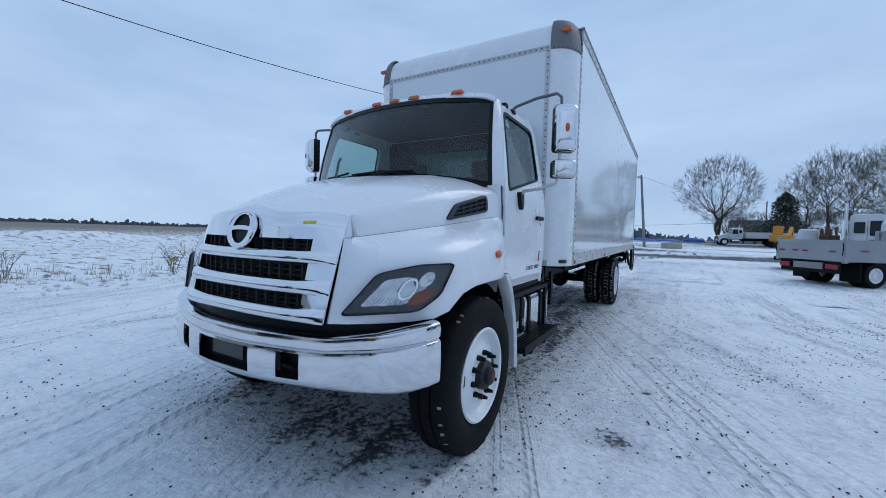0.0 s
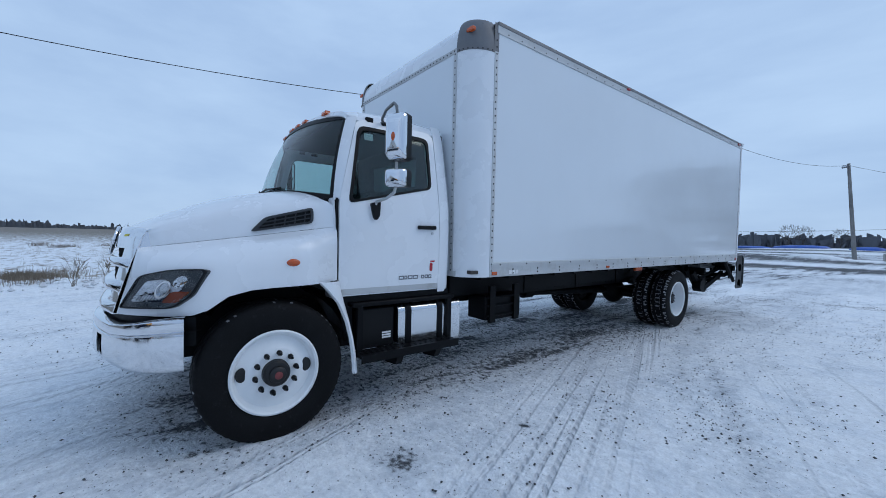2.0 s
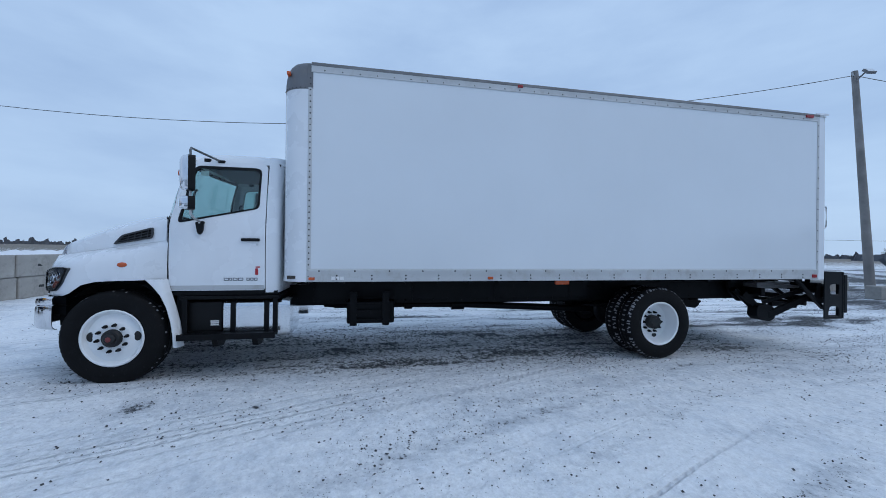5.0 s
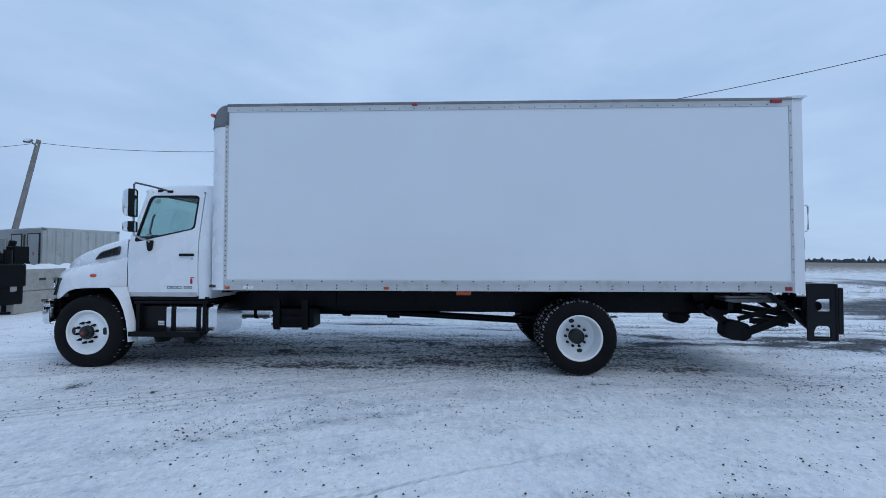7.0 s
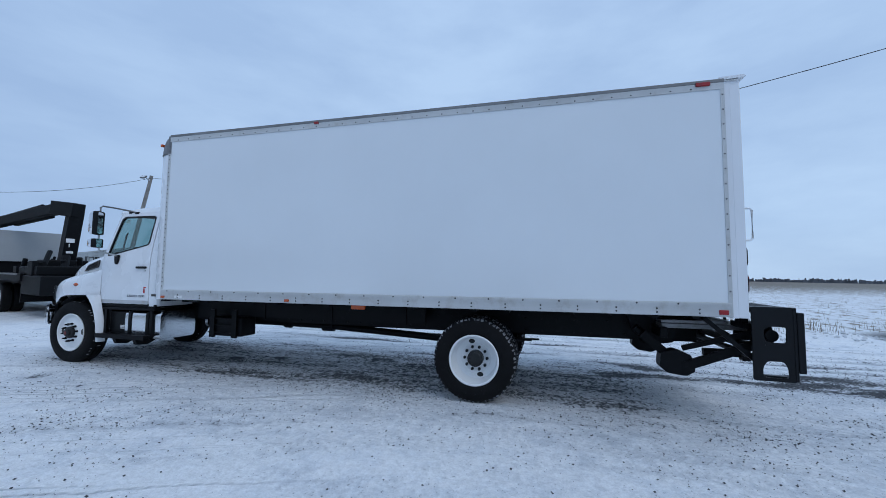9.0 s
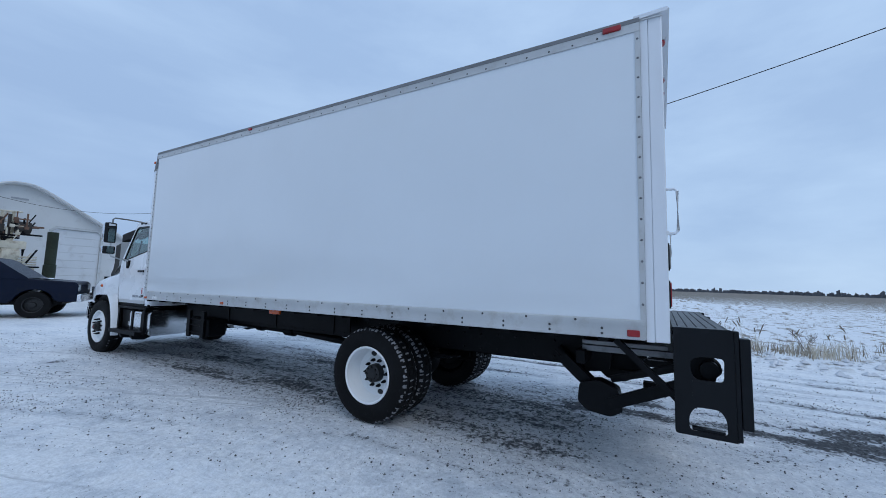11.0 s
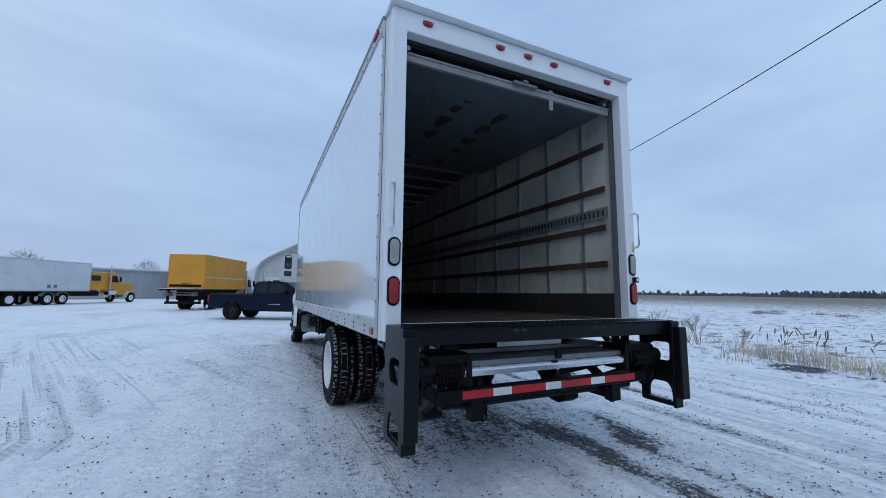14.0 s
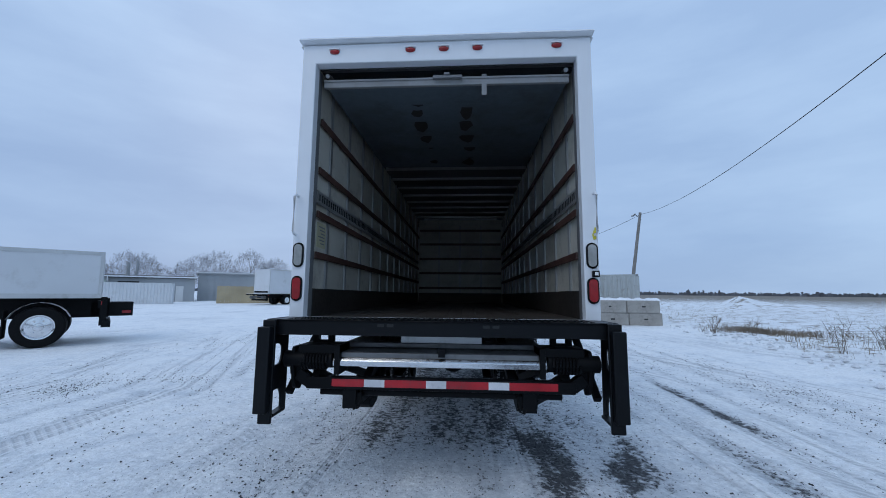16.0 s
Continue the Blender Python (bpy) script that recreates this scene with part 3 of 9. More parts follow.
def wing(side):
    rows = []
    for ox, oy, sy, zb in FENDER:
        sx, sz = seam_x(sy) + 0.003, seam_z(sy)
        row = []
        for f, h in ((0.0, 0.0), (0.12, 0.03), (0.35, 0.075), (0.58, 0.13), (0.76, 0.20), (0.89, 0.30), (0.97, 0.44), (1.0, 0.62), (0.995, 0.82), (0.98, 0.95), (0.955, 1.0)):
            rake = smoothstep(0.90, 0.70, ox)
            fx, fy = f + (1 - f) * rake * 0.85, f * (1 - rake) + h * rake
            row.append((side * (sx + (ox - sx) * fx), sy + (oy - sy) * fy, sz - 0.002 + (zb - sz) * h))
        rows.append(row)
    bm = fresh()
    sheet(bm, rows)
    thick(bm, 0.012)
    part("fender", bm, M_PAINT, truck, "white front wing with a bulged top", 50)
    # the strip behind the wheel, down to the skirt
    bm = fresh()
    rows = []
    for z, yo, yi in ((1.125, 0.300, 0.490), (1.05, 0.375, 0.505), (0.95, 0.452, 0.535), (0.80, 0.520, 0.580), (0.65, 0.560, 0.618), (0.50, 0.582, 0.645), (0.36, 0.592, 0.662)):
        rows.append([(side * 1.10, yo + 0.03, z), (side * 1.185, yo, z), (side * 1.205, yo + 0.015, z), (side * 1.200, (yo + yi) / 2, z), (side * 1.165, yi - 0.012, z), (side * 1.10, yi + 0.01, z)])
    sheet(bm, rows)
    thick(bm, 0.01)
    part("fender_extension", bm, M_PAINT, truck, "white flared wing extension behind the front wheel", 50)
    # dark wheel arch liner
    bm = fresh()
    rows = []
    for k in range(13):
        a = radians(8 + 128 * k / 12)
        rows.append([(side * 0.72, 0.0 + 0.60 * math.cos(a), 0.52 + 0.60 * math.sin(a)), (side * 1.10, 0.0 + 0.585 * math.cos(a), 0.52 + 0.585 * math.sin(a))])
    sheet(bm, rows)
    part("arch_liner", bm, M_PLASTIC, truck, "black plastic wheel arch liner")
    # side repeater
    bm = fresh()
    bmesh.ops.create_uvsphere(bm, u_segments=18, v_segments=10, radius=1.0, matrix=Matrix.Translation((side * 1.222, 0.105, 1.287)) @ Matrix.Diagonal((0.018, 0.048, 0.027, 1)))
    part("side_marker", bm, M_AMBER, truck, "orange oval side marker lamp")
    # intake vent in the bonnet's flank

    def flank(y, z, w):
        return (side * (flank_x(y, z) + w), y, z)

    outline = soften([(-0.135, 1.503), (0.310, 1.585), (0.312, 1.712), (-0.035, 1.618)], 0.035)
    bm = fresh()
    cut_plate(bm, outline, [], lambda y, z, w: flank(y, z, w - 0.006), 0.014)
    vent = part("hood_vent", bm, M_PLASTIC, truck, "black air intake grille in the bonnet side")
    bm = fresh()
    inner = soften([(-0.085, 1.527), (0.290, 1.597), (0.292, 1.690), (-0.012, 1.606)], 0.02)
    cut_plate(bm, outline, [inner], lambda y, z, w: flank(y, z, w + 0.010), 0.014)
    for k in range(3):
        z0 = 1.553 + 0.032 * k
        a = Vector(flank(-0.06 + 0.025 * k, z0 - 0.006, 0.014))
        b = Vector(flank(0.295, z0 + 0.072, 0.014))
        rod(bm, a, b, 0.006, 6)
    for k in range(4):
        y0 = 0.03 + 0.072 * k
        rod(bm, flank(y0, 1.546 + 0.013 * k, 0.014), flank(y0 + 0.01, 1.622 + 0.019 * k, 0.014), 0.005, 6)
    part("grille_bar", bm, M_GREYPLASTIC, vent)


for s in (1, -1):
    wing(s)

# headlamps, laid on the wing's nose


def lamp_face(side, u, v, w):
    """u outwards, v up on the raked nose of the wing; w outwards from the sheet."""
    tl, tr, br, bl = Vector((0.832, -0.765, 1.205)), Vector((1.162, -0.405, 1.252)), Vector((1.125, -0.500, 1.000)), Vector((0.735, -0.868, 0.970))
    p = (bl * (1 - u) + br * u) * (1 - v) + (tl * (1 - u) + tr * u) * v
    bow = 0.016 + 0.040 * max(0.0, v) * (1 - u) + 0.022 * math.sin(math.pi * min(1, max(0, u)))
    nrm = Vector((0.66, -0.74, 0.12))
    p = p + nrm * (bow + w)
    return Vector((side * p.x, p.y, p.z))


def headlight(side):
    out = soften([(-0.01, 0.0), (0.78, -0.03), (0.96, 0.30), (1.01, 1.0), (0.55, 1.04), (0.12, 0.93)], 0.11, 5)

    def plate(outline, w0, depth, cut=()):
        bm = fresh()
        loops = [outline] + list(cut)
        edges = []
        for loop in loops:
            dense = []
            for i, p in enumerate(loop):
                q = loop[(i + 1) % len(loop)]
                n = max(1, int(math.dist(p, q) / 0.09))
                dense += [(p[0] + (q[0] - p[0]) * k / n, p[1] + (q[1] - p[1]) * k / n) for k in range(n)]
            vs = [bm.verts.new((u, v, 0)) for u, v in dense]
            edges += [bm.edges.new((vs[i], vs[(i + 1) % len(vs)])) for i in range(len(vs))]
        res = bmesh.ops.triangle_fill(bm, use_beauty=True, use_dissolve=False, edges=edges)
        faces = [g for g in res["geom"] if isinstance(g, bmesh.types.BMFace)]
        ext = bmesh.ops.extrude_face_region(bm, geom=faces)
        for g in ext["geom"]:
            if isinstance(g, bmesh.types.BMVert):
                g.co.z = depth
        for vv in bm.verts:
            vv.co = lamp_face(side, vv.co.x, vv.co.y, w0 + vv.co.z)
        return bm

    lamp = part("headlight", plate(out, -0.05, 0.060), M_BEZEL, truck, "swept headlamp with a dark grey bezel and amber indicator", 60)
    low = soften([(0.14, 0.19), (0.62, 0.16), (0.66, 0.45), (0.54, 0.78), (0.26, 0.76)], 0.06)
    part("low_beam", plate(low, 0.004, 0.012), M_REFLECTOR, lamp, "clear low-beam reflector", 60)
    bm = fresh()
    for k in range(9):
        u = 0.22 + 0.042 * k
        a, b = lamp_face(side, u, 0.22, 0.020), lamp_face(side, u + 0.02, 0.34, 0.020)
        rod(bm, a, b, 0.0035, 6)
    part("lens_ribs", bm, M_CLEAR, lamp)
    high = [(0.73 + 0.085 * math.cos(a * math.pi / 10), 0.68 + 0.165 * math.sin(a * math.pi / 10)) for a in range(20)]
    part("high_beam", plate(high, 0.004, 0.012), M_REFLECTOR, lamp, "round high-beam reflector", 60)
    rim = [(0.5 + (u - 0.5) * 0.955, 0.5 + (v - 0.5) * 0.93) for u, v in out]
    part("bezel_rim", plate(out, 0.008, 0.016, [rim]), M_PLASTIC, lamp, "black lamp surround", 60)
    bowl = [(0.56 + 0.095 * math.cos(a * math.pi / 12), 0.50 + 0.24 * math.sin(a * math.pi / 12)) for a in range(24)]
    hole = [(0.56 + 0.075 * math.cos(a * math.pi / 12), 0.50 + 0.19 * math.sin(a * math.pi / 12)) for a in range(24)]
    part("projector_ring", plate(bowl, 0.014, 0.012, [hole]), M_CHROME, lamp, "chrome ring in the low beam", 60)
    amber = soften([(0.60, 0.14), (0.80, 0.13), (0.90, 0.42), (0.68, 0.44)], 0.05)
    part("turn_signal", plate(amber, 0.004, 0.012), M_INDICATOR, lamp, "orange turn signal", 60)
    part("cover", plate([(0.02 + 0.96 * u, 0.02 + 0.96 * v) for u, v in out], 0.030, 0.004), M_LAMPGLASS, lamp, "clear lamp cover", 60)


for s in (1, -1):
    headlight(s)

# chrome nose


def nose(x, z, out=0.0):
    """The raked, bowed face of the grille."""
    y = along([(0.90, -1.000), (1.05, -0.985), (1.20, -0.964), (1.35, -0.940), (1.45, -0.922), (1.55, -0.882)], z)
    y += (0.065 + 0.085 * (z - 0.93) / 0.57) * abs(x / 0.67) ** 2.8
    return (x, y - out, z)


XS = [-0.685 + 1.37 * k / 28 for k in range(29)]


def nose_strip(bm, x0, x1, z0, z1, bulge, n=20, m=6, depth=0.03):
    rows = []
    for j in range(m + 1):
        t = j / m
        z = z0 + (z1 - z0) * t
        swell = bulge * math.sqrt(max(0.0, 1 - (2 * t - 1) ** 2))
        xs = [x0 + (x1 - x0) * k / n for k in range(n + 1)]
        rows.append([nose(x, z, swell * smoothstep(0.69, 0.50, abs(x)) + 0.003 * (bulge > 0)) for x in xs])
    sheet(bm, rows)
    for edge_z, row in ((z0, rows[0]), (z1, rows[-1])):
        sheet(bm, [row, [(p[0], p[1] + depth, p[2]) for p in row]])
    for k in (0, -1):
        sheet(bm, [[r[k] for r in rows], [(r[k][0], r[k][1] + depth, r[k][2]) for r in rows]])


bm = fresh()
rows = []
for j in range(9):
    t = j / 8
    row = []
    for x in XS:
        top = 1.525 - 0.016 * abs(x / 0.685) ** 3 + 0.035 * math.exp(-(x / 0.16) ** 2)
        z = 1.368 + (top - 1.368) * t
        row.append(nose(x, z, 0.0) if t < 1 else (nose(x, z)[0], nose(x, z)[1] + 0.02, z))
    rows.append(row)
sheet(bm, rows)
grille = part("grille", bm, M_CHROME, truck, "broad chrome grille with three dark slots", 40)
for s in (1, -1):
    bm = fresh()
    nose_strip(bm, s * 0.530, s * 0.685, 0.930, 1.372, 0.0, 6, 8, 0.05)
    part("side_panel", bm, M_CHROME, grille, "chrome grille end panel", 40)
    bm = fresh()
    zs = [0.930 + 0.560 * k / 10 for k in range(11)]
    sheet(bm, [[(s * (0.685 + 0.01 * j), nose(0.685, z)[1] + d - 0.001, z) for z in zs] for j, d in ((0, 0.0), (0, 0.02), (1, 0.07), (1, 0.14))])
    part("grille_edge", bm, M_CHROME, grille, "chrome grille side edge")
for z0, z1, b in ((1.236, 1.304, 0.024), (1.071, 1.149, 0.034), (0.925, 1.001, 0.036)):
    bm = fresh()
    nose_strip(bm, -0.68, 0.68, z0, z1, b, 34, 12)
    part("grille_bar", bm, M_CHROME, grille, "convex chrome grille bar", 50)
bm = fresh()
rows = [[(x, nose(x, z)[1] + 0.06, z) for x in XS[2:-2]] for z in (0.94, 1.1, 1.25, 1.40)]
sheet(bm, rows)
part("grille_backing", bm, M_PLASTIC, grille, "black grille backing")
bm = fresh()
for z0, z1 in ((1.300, 1.372), (1.146, 1.240), (0.998, 1.075)):
    for k in range(13):
        x = -0.48 + 0.08 * k
        p = nose(x, (z0 + z1) / 2)
        box(bm, x - 0.006, x + 0.006, p[1] + 0.025, p[1] + 0.055, z0, z1)
    for k in range(3):
        z = z0 + (z1 - z0) * (k + 0.5) / 3
        tube(bm, [(x, nose(x, z)[1] + 0.045, z) for x in XS[4:-4:2]], 0.005, 5)
part("grille_mesh", bm, M_TRIM, grille, "black grille slats")["kind"] = "stuff"
# round badge: a ring with two lobes


def badge_at(x, z, out):
    return (x, -0.934 + 0.26 * (z - 1.41) - out, z)


def badge_oval(u, v, out):
    """A spot on the badge: u, v from -1 to 1 across its oval."""
    return badge_at(0.128 * u, 1.413 + 0.106 * v, out)


bm = fresh()
ring = [badge_oval(math.cos(a * math.pi / 24), math.sin(a * math.pi / 24), 0.015) for a in range(49)]
tube(bm, ring, 0.011, 8, (0, 1, 0))
oval = [(0.97 * math.cos(a * math.pi / 24), 0.97 * math.sin(a * math.pi / 24)) for a in range(48)]
lobes = [soften([(-0.64, 0.15), (-0.30, 0.20), (0.0, 0.215), (0.30, 0.20), (0.64, 0.15), (0.56, 0.50), (0.33, 0.77), (0.0, 0.86), (-0.33, 0.77), (-0.56, 0.50)], 0.06, 2),
         soften([(-0.66, -0.08), (-0.30, -0.04), (0.0, -0.03), (0.30, -0.04), (0.66, -0.08), (0.52, -0.46), (0.28, -0.74), (0.0, -0.82), (-0.28, -0.74), (-0.52, -0.46)], 0.06, 2)]
badge = part("badge", bm, M_CHROME, truck, "round chrome badge with dark lobes")
bm = fresh()
cut_plate(bm, oval, lobes, lambda u, v, w: badge_oval(u, v, 0.008 + w + 0.008 * (1 - v * v)), 0.008)
part("badge_face", bm, M_CHROME, badge, "chrome face between two dark lobes")
bm = fresh()
bm.faces.new([bm.verts.new(badge_oval(0.97 * math.cos(a * math.pi / 16), 0.97 * math.sin(a * math.pi / 16), 0.006)) for a in range(32)])
part("badge_back", bm, M_PLASTIC, badge)
bm = fresh()
a, b = nose(0.452, 1.452, 0.002), nose(0.525, 1.456, 0.002)
for p, q in ((a, b),):
    vs = [bm.verts.new(v) for v in (p, q, (q[0], q[1] + 0.006, q[2] + 0.016), (p[0], p[1] + 0.006, p[2] + 0.016))]
    bm.faces.new(vs)
part("grille_sticker", bm, M_YELLOWTAG, truck, "small yellow sticker")

# front bumper
BUMP = [(0.0, -1.075), (0.13, -1.072), (0.245, -1.062), (0.335, -1.046), (0.435, -1.026), (0.505, -1.009), (0.575, -0.991), (0.72, -0.950), (0.86, -0.900), (0.97, -0.850),
        (1.06, -0.79), (1.12, -0.72), (1.16, -0.645), (1.178, -0.56)]
BROW = [(0.578, 0.055), (0.590, 0.018), (0.615, 0.0), (0.645, -0.004), (0.740, -0.006), (0.822, -0.003), (0.842, 0.0), (0.852, 0.016), (0.862, 0.004), (0.905, 0.0), (0.934, 0.006), (0.944, 0.020), (0.946, 0.060)]
full = [(-x, y) for x, y in BUMP[:0:-1]] + BUMP


def bump_point(i, j):
    x, y = full[i]
    a, b = full[max(i - 1, 0)], full[min(i + 1, len(full) - 1)]
    t = Vector((b[0] - a[0], b[1] - a[1])).normalized()
    nrm = Vector((t.y, -t.x))
    z, inset = BROW[j]
    zz = 0.578 + (z - 0.578) * along([(0.0, 0.78), (0.70, 0.78), (0.97, 0.88), (1.178, 1.0)], abs(x))
    if abs(x) > 0.9 and z < 0.62:
        zz += 0.02 * (abs(x) - 0.9)
    return (x - nrm.x * inset, y - nrm.y * inset, zz)


bm = fresh()
vs = [[bm.verts.new(bump_point(i, j)) for j in range(len(BROW))] for i in range(len(full))]
for i in range(len(full) - 1):
    xa, xb = sorted((abs(full[i][0]), abs(full[i + 1][0])))
    for j in range(len(BROW) - 1):
        in_row = 3 <= j <= 4
        if in_row and (xb <= 0.246 or (xa >= 0.434 and xb <= 0.576)):
            continue
        bm.faces.new((vs[i][j], vs[i + 1][j], vs[i + 1][j + 1], vs[i][j + 1]))
thick(bm, 0.008)
bumper = part("front_bumper", bm, M_CHROMEDULL, truck, "wide chrome front bumper dulled by road salt", 40)
bm = fresh()
box(bm, -0.33, 0.33, -1.02, -0.98, 0.59, 0.80)
for s in (1, -1):
    box(bm, s * 0.505 - 0.12, s * 0.505 + 0.12, -0.96, -0.90, 0.59, 0.80)
part("bumper_recess", bm, M_PLASTIC, bumper, "black recesses for plate and tow hooks")
bm = fresh()
box(bm, -0.15, 0.15, -1.034, -1.022, 0.665, 0.745)
part("plate_bracket", bm, M_GREYPLASTIC, bumper)
for s in (1, -1):
    bm = fresh()
    tube(bm, [(s * 0.45, -0.91, 0.68), (s * 0.45, -0.985, 0.685), (s * 0.485, -1.0, 0.69), (s * 0.52, -0.985, 0.685), (s * 0.52, -0.91, 0.68)], 0.012, 8)
    part("tow_hook", bm, M_BLACK, bumper, "black tow eye")
# black apron between bumper and grille
bm = fresh()
rows = [[(x * 0.93, y + 0.075, z) for x, y in full] for z in (0.74, 0.930)]
sheet(bm, rows)
rows = [[(x * 0.985, y + 0.045, 0.80 if abs(x) < 0.8 else 0.86) for x, y in full], [(x * 0.93, y + 0.11, 0.84) for x, y in full]]
sheet(bm, rows)
part("bumper_apron", bm, M_BLACK, truck, "black filler between bumper and grille")
bm = boxes((-0.66, 0.66, -0.82, 0.40, 0.55, 0.93), (-0.62, 0.62, -0.74, 0.35, 0.93, 1.32))
part("engine_block", bm, M_BLACK, truck, "dark engine bay")

# doors
WIN = soften([(0.605, 1.782), (1.425, 1.962), (1.432, 2.400), (1.385, 2.428), (0.765, 2.428), (0.722, 2.385)], 0.05)
DOOR = soften([(0.502, 0.985), (1.522, 0.985), (1.515, 2.47), (1.475, 2.515), (0.800, 2.515), (0.700, 2.485), (0.517, 1.83), (0.502, 1.74)], 0.03)


def door(side, label):
    def skin(y, z, w):
        return (side * (side_x(z) + w), y, z)

    def dense_plate(outer, holes, w0, depth):
        bm = fresh()
        edges = []
        for loop in [outer] + list(holes):
            dense = []
            for i, p in enumerate(loop):
                q = loop[(i + 1) % len(loop)]
                n = max(1, int(math.dist(p, q) / 0.10))
                dense += [(p[0] + (q[0] - p[0]) * k / n, p[1] + (q[1] - p[1]) * k / n) for k in range(n)]
            vv = [bm.verts.new((y, z, 0)) for y, z in dense]
            edges += [bm.edges.new((vv[i], vv[(i + 1) % len(vv)])) for i in range(len(vv))]
        res = bmesh.ops.triangle_fill(bm, use_beauty=True, use_dissolve=False, edges=edges)
        faces = [g for g in res["geom"] if isinstance(g, bmesh.types.BMFace)]
        # cut along heights so that the sheet can bend
        for zc in (1.05, 1.3, 1.6, 1.78, 1.9, 2.0, 2.2, 2.41):
            geom = bm.verts[:] + bm.edges[:] + bm.faces[:]
            bmesh.ops.bisect_plane(bm, geom=geom, plane_co=(0, zc, 0), plane_no=(0, 1, 0))
        ext = bmesh.ops.extrude_face_region(bm, geom=bm.faces[:])
        for g in ext["geom"]:
            if isinstance(g, bmesh.types.BMVert):
                g.co.z = depth
        for vv in bm.verts:
            vv.co = Vector(skin(vv.co.x, vv.co.y, w0 + vv.co.z))
        return bm

    leaf = part("cab_door", dense_plate(DOOR, [WIN], -0.03, 0.036), M_PAINT, truck, label, 30)
    cx, cz = 1.07, 2.10
    grown = [(cx + (y - cx) * 1.055, cz + (z - cz) * 1.075) for y, z in WIN]
    part("window_seal", dense_plate(grown, [[(cx + (y - cx) * 0.985, cz + (z - cz) * 0.98) for y, z in WIN]], -0.01, 0.020), M_PLASTIC, leaf, "black rubber window seal", 30)
    glass = part("window_pane", dense_plate([(cx + (y - cx) * 1.01, cz + (z - cz) * 1.01) for y, z in WIN], [], -0.006, 0.004), M_GLASS, leaf, "tinted side window", 30)
    glass.visible_shadow = False
    bm = fresh()
    cut_plate(bm, rounded(1.30, 1.44, 1.585, 1.635, 0.02), [], lambda y, z, w: skin(y, z, w + 0.004), 0.004)
    part("handle_dish", bm, M_PAINT, leaf)
    bm = fresh()
    cut_plate(bm, rounded(1.262, 1.466, 1.562, 1.598, 0.012), [], lambda y, z, w: skin(y, z, w + 0.010), 0.022)
    part("handle", bm, M_PLASTIC, leaf, "black door handle", bevel=0.004)
    bm = fresh()
    rod(bm, skin(1.435, 1.525, 0.004), skin(1.435, 1.525, 0.014), 0.013, 12)
    part("door_lock", bm, M_ALUDULL, leaf)
    bm = fresh()
    cut_plate(bm, [(0.515, 0.993), (1.512, 0.993), (1.514, 1.045), (0.515, 1.045)], [], lambda y, z, w: skin(y, z, w + 0.007), 0.003)
    part("rub_strip", bm, M_RAIL, leaf, "grey strip along the door foot")
    if side > 0:
        for u0, u1 in ((1.075, 1.130), (1.135, 1.165), (1.172, 1.222), (1.228, 1.285), (1.320, 1.355), (1.362, 1.397), (1.404, 1.440)):
            bm = fresh()
            cut_plate(bm, [(u0, 1.098), (u1, 1.098), (u1, 1.133), (u0, 1.133)], [[(u0 + 0.008, 1.107), (u1 - 0.008, 1.107), (u1 - 0.008, 1.124), (u0 + 0.008, 1.124)]],
                      lambda y, z, w: skin(y, z, w + 0.007), 0.002)
            part("decal_bar", bm, M_LETTER, leaf, "small grey lettering shown as a plain bar")
        bm = fresh()
        cut_plate(bm, rounded(1.415, 1.447, 1.165, 1.245, 0.012), [], lambda y, z, w: skin(y, z, w + 0.007), 0.002)
        part("extinguisher_decal", bm, M_REDTAG, leaf, "small red fire extinguisher pictogram")
        bm = fresh()
        box(bm, side * (side_x(1.26) + 0.007), side * (side_x(1.26) + 0.009), 1.420, 1.470, 1.252, 1.266)
        part("extinguisher_nozzle", bm, M_REDTAG, leaf)
    # inner trim
    bm = fresh()
    cut_plate(bm, [(0.52, 1.0), (1.50, 1.0), (1.50, 1.92), (0.62, 1.75), (0.52, 1.72)], [], lambda y, z, w: (side * (side_x(z) - 0.045 - w), y, z), 0.03)
    part("door_trim", bm, M_TRIM, leaf, "dark inner door trim")
    return leaf


door(1, "white cab door with a tinted window and black handle")
door(-1, "white cab door on the far side")

# cab shell: rear corners and back wall, sills, pillars, roof
bm = fresh()
rows = []
for z in (0.955, 1.1, 1.3, 1.6, 1.78, 2.0, 2.2, 2.41, 2.50, 2.56, 2.60):
    sx = side_x(z)
    half = [(sx, 1.528), (sx, 1.60), (sx - 0.008, 1.635), (sx - 0.03, 1.665), (sx - 0.07, 1.682), (0.6, 1.69), (0.25, 1.692)]
    rows.append([(x, y, z) for x, y in half] + [(-x, y, z) for x, y in half[::-1]])
sheet(bm, rows)
bmesh.ops.delete(bm, geom=[f for f in bm.faces if abs(f.calc_center_median().x) < 0.5 and 2.02 < f.calc_center_median().z < 2.40], context="FACES_ONLY")
thick(bm, 0.02)
shell = part("cab_shell", bm, M_PAINT, truck, "white cab back and corner pillars", 40)
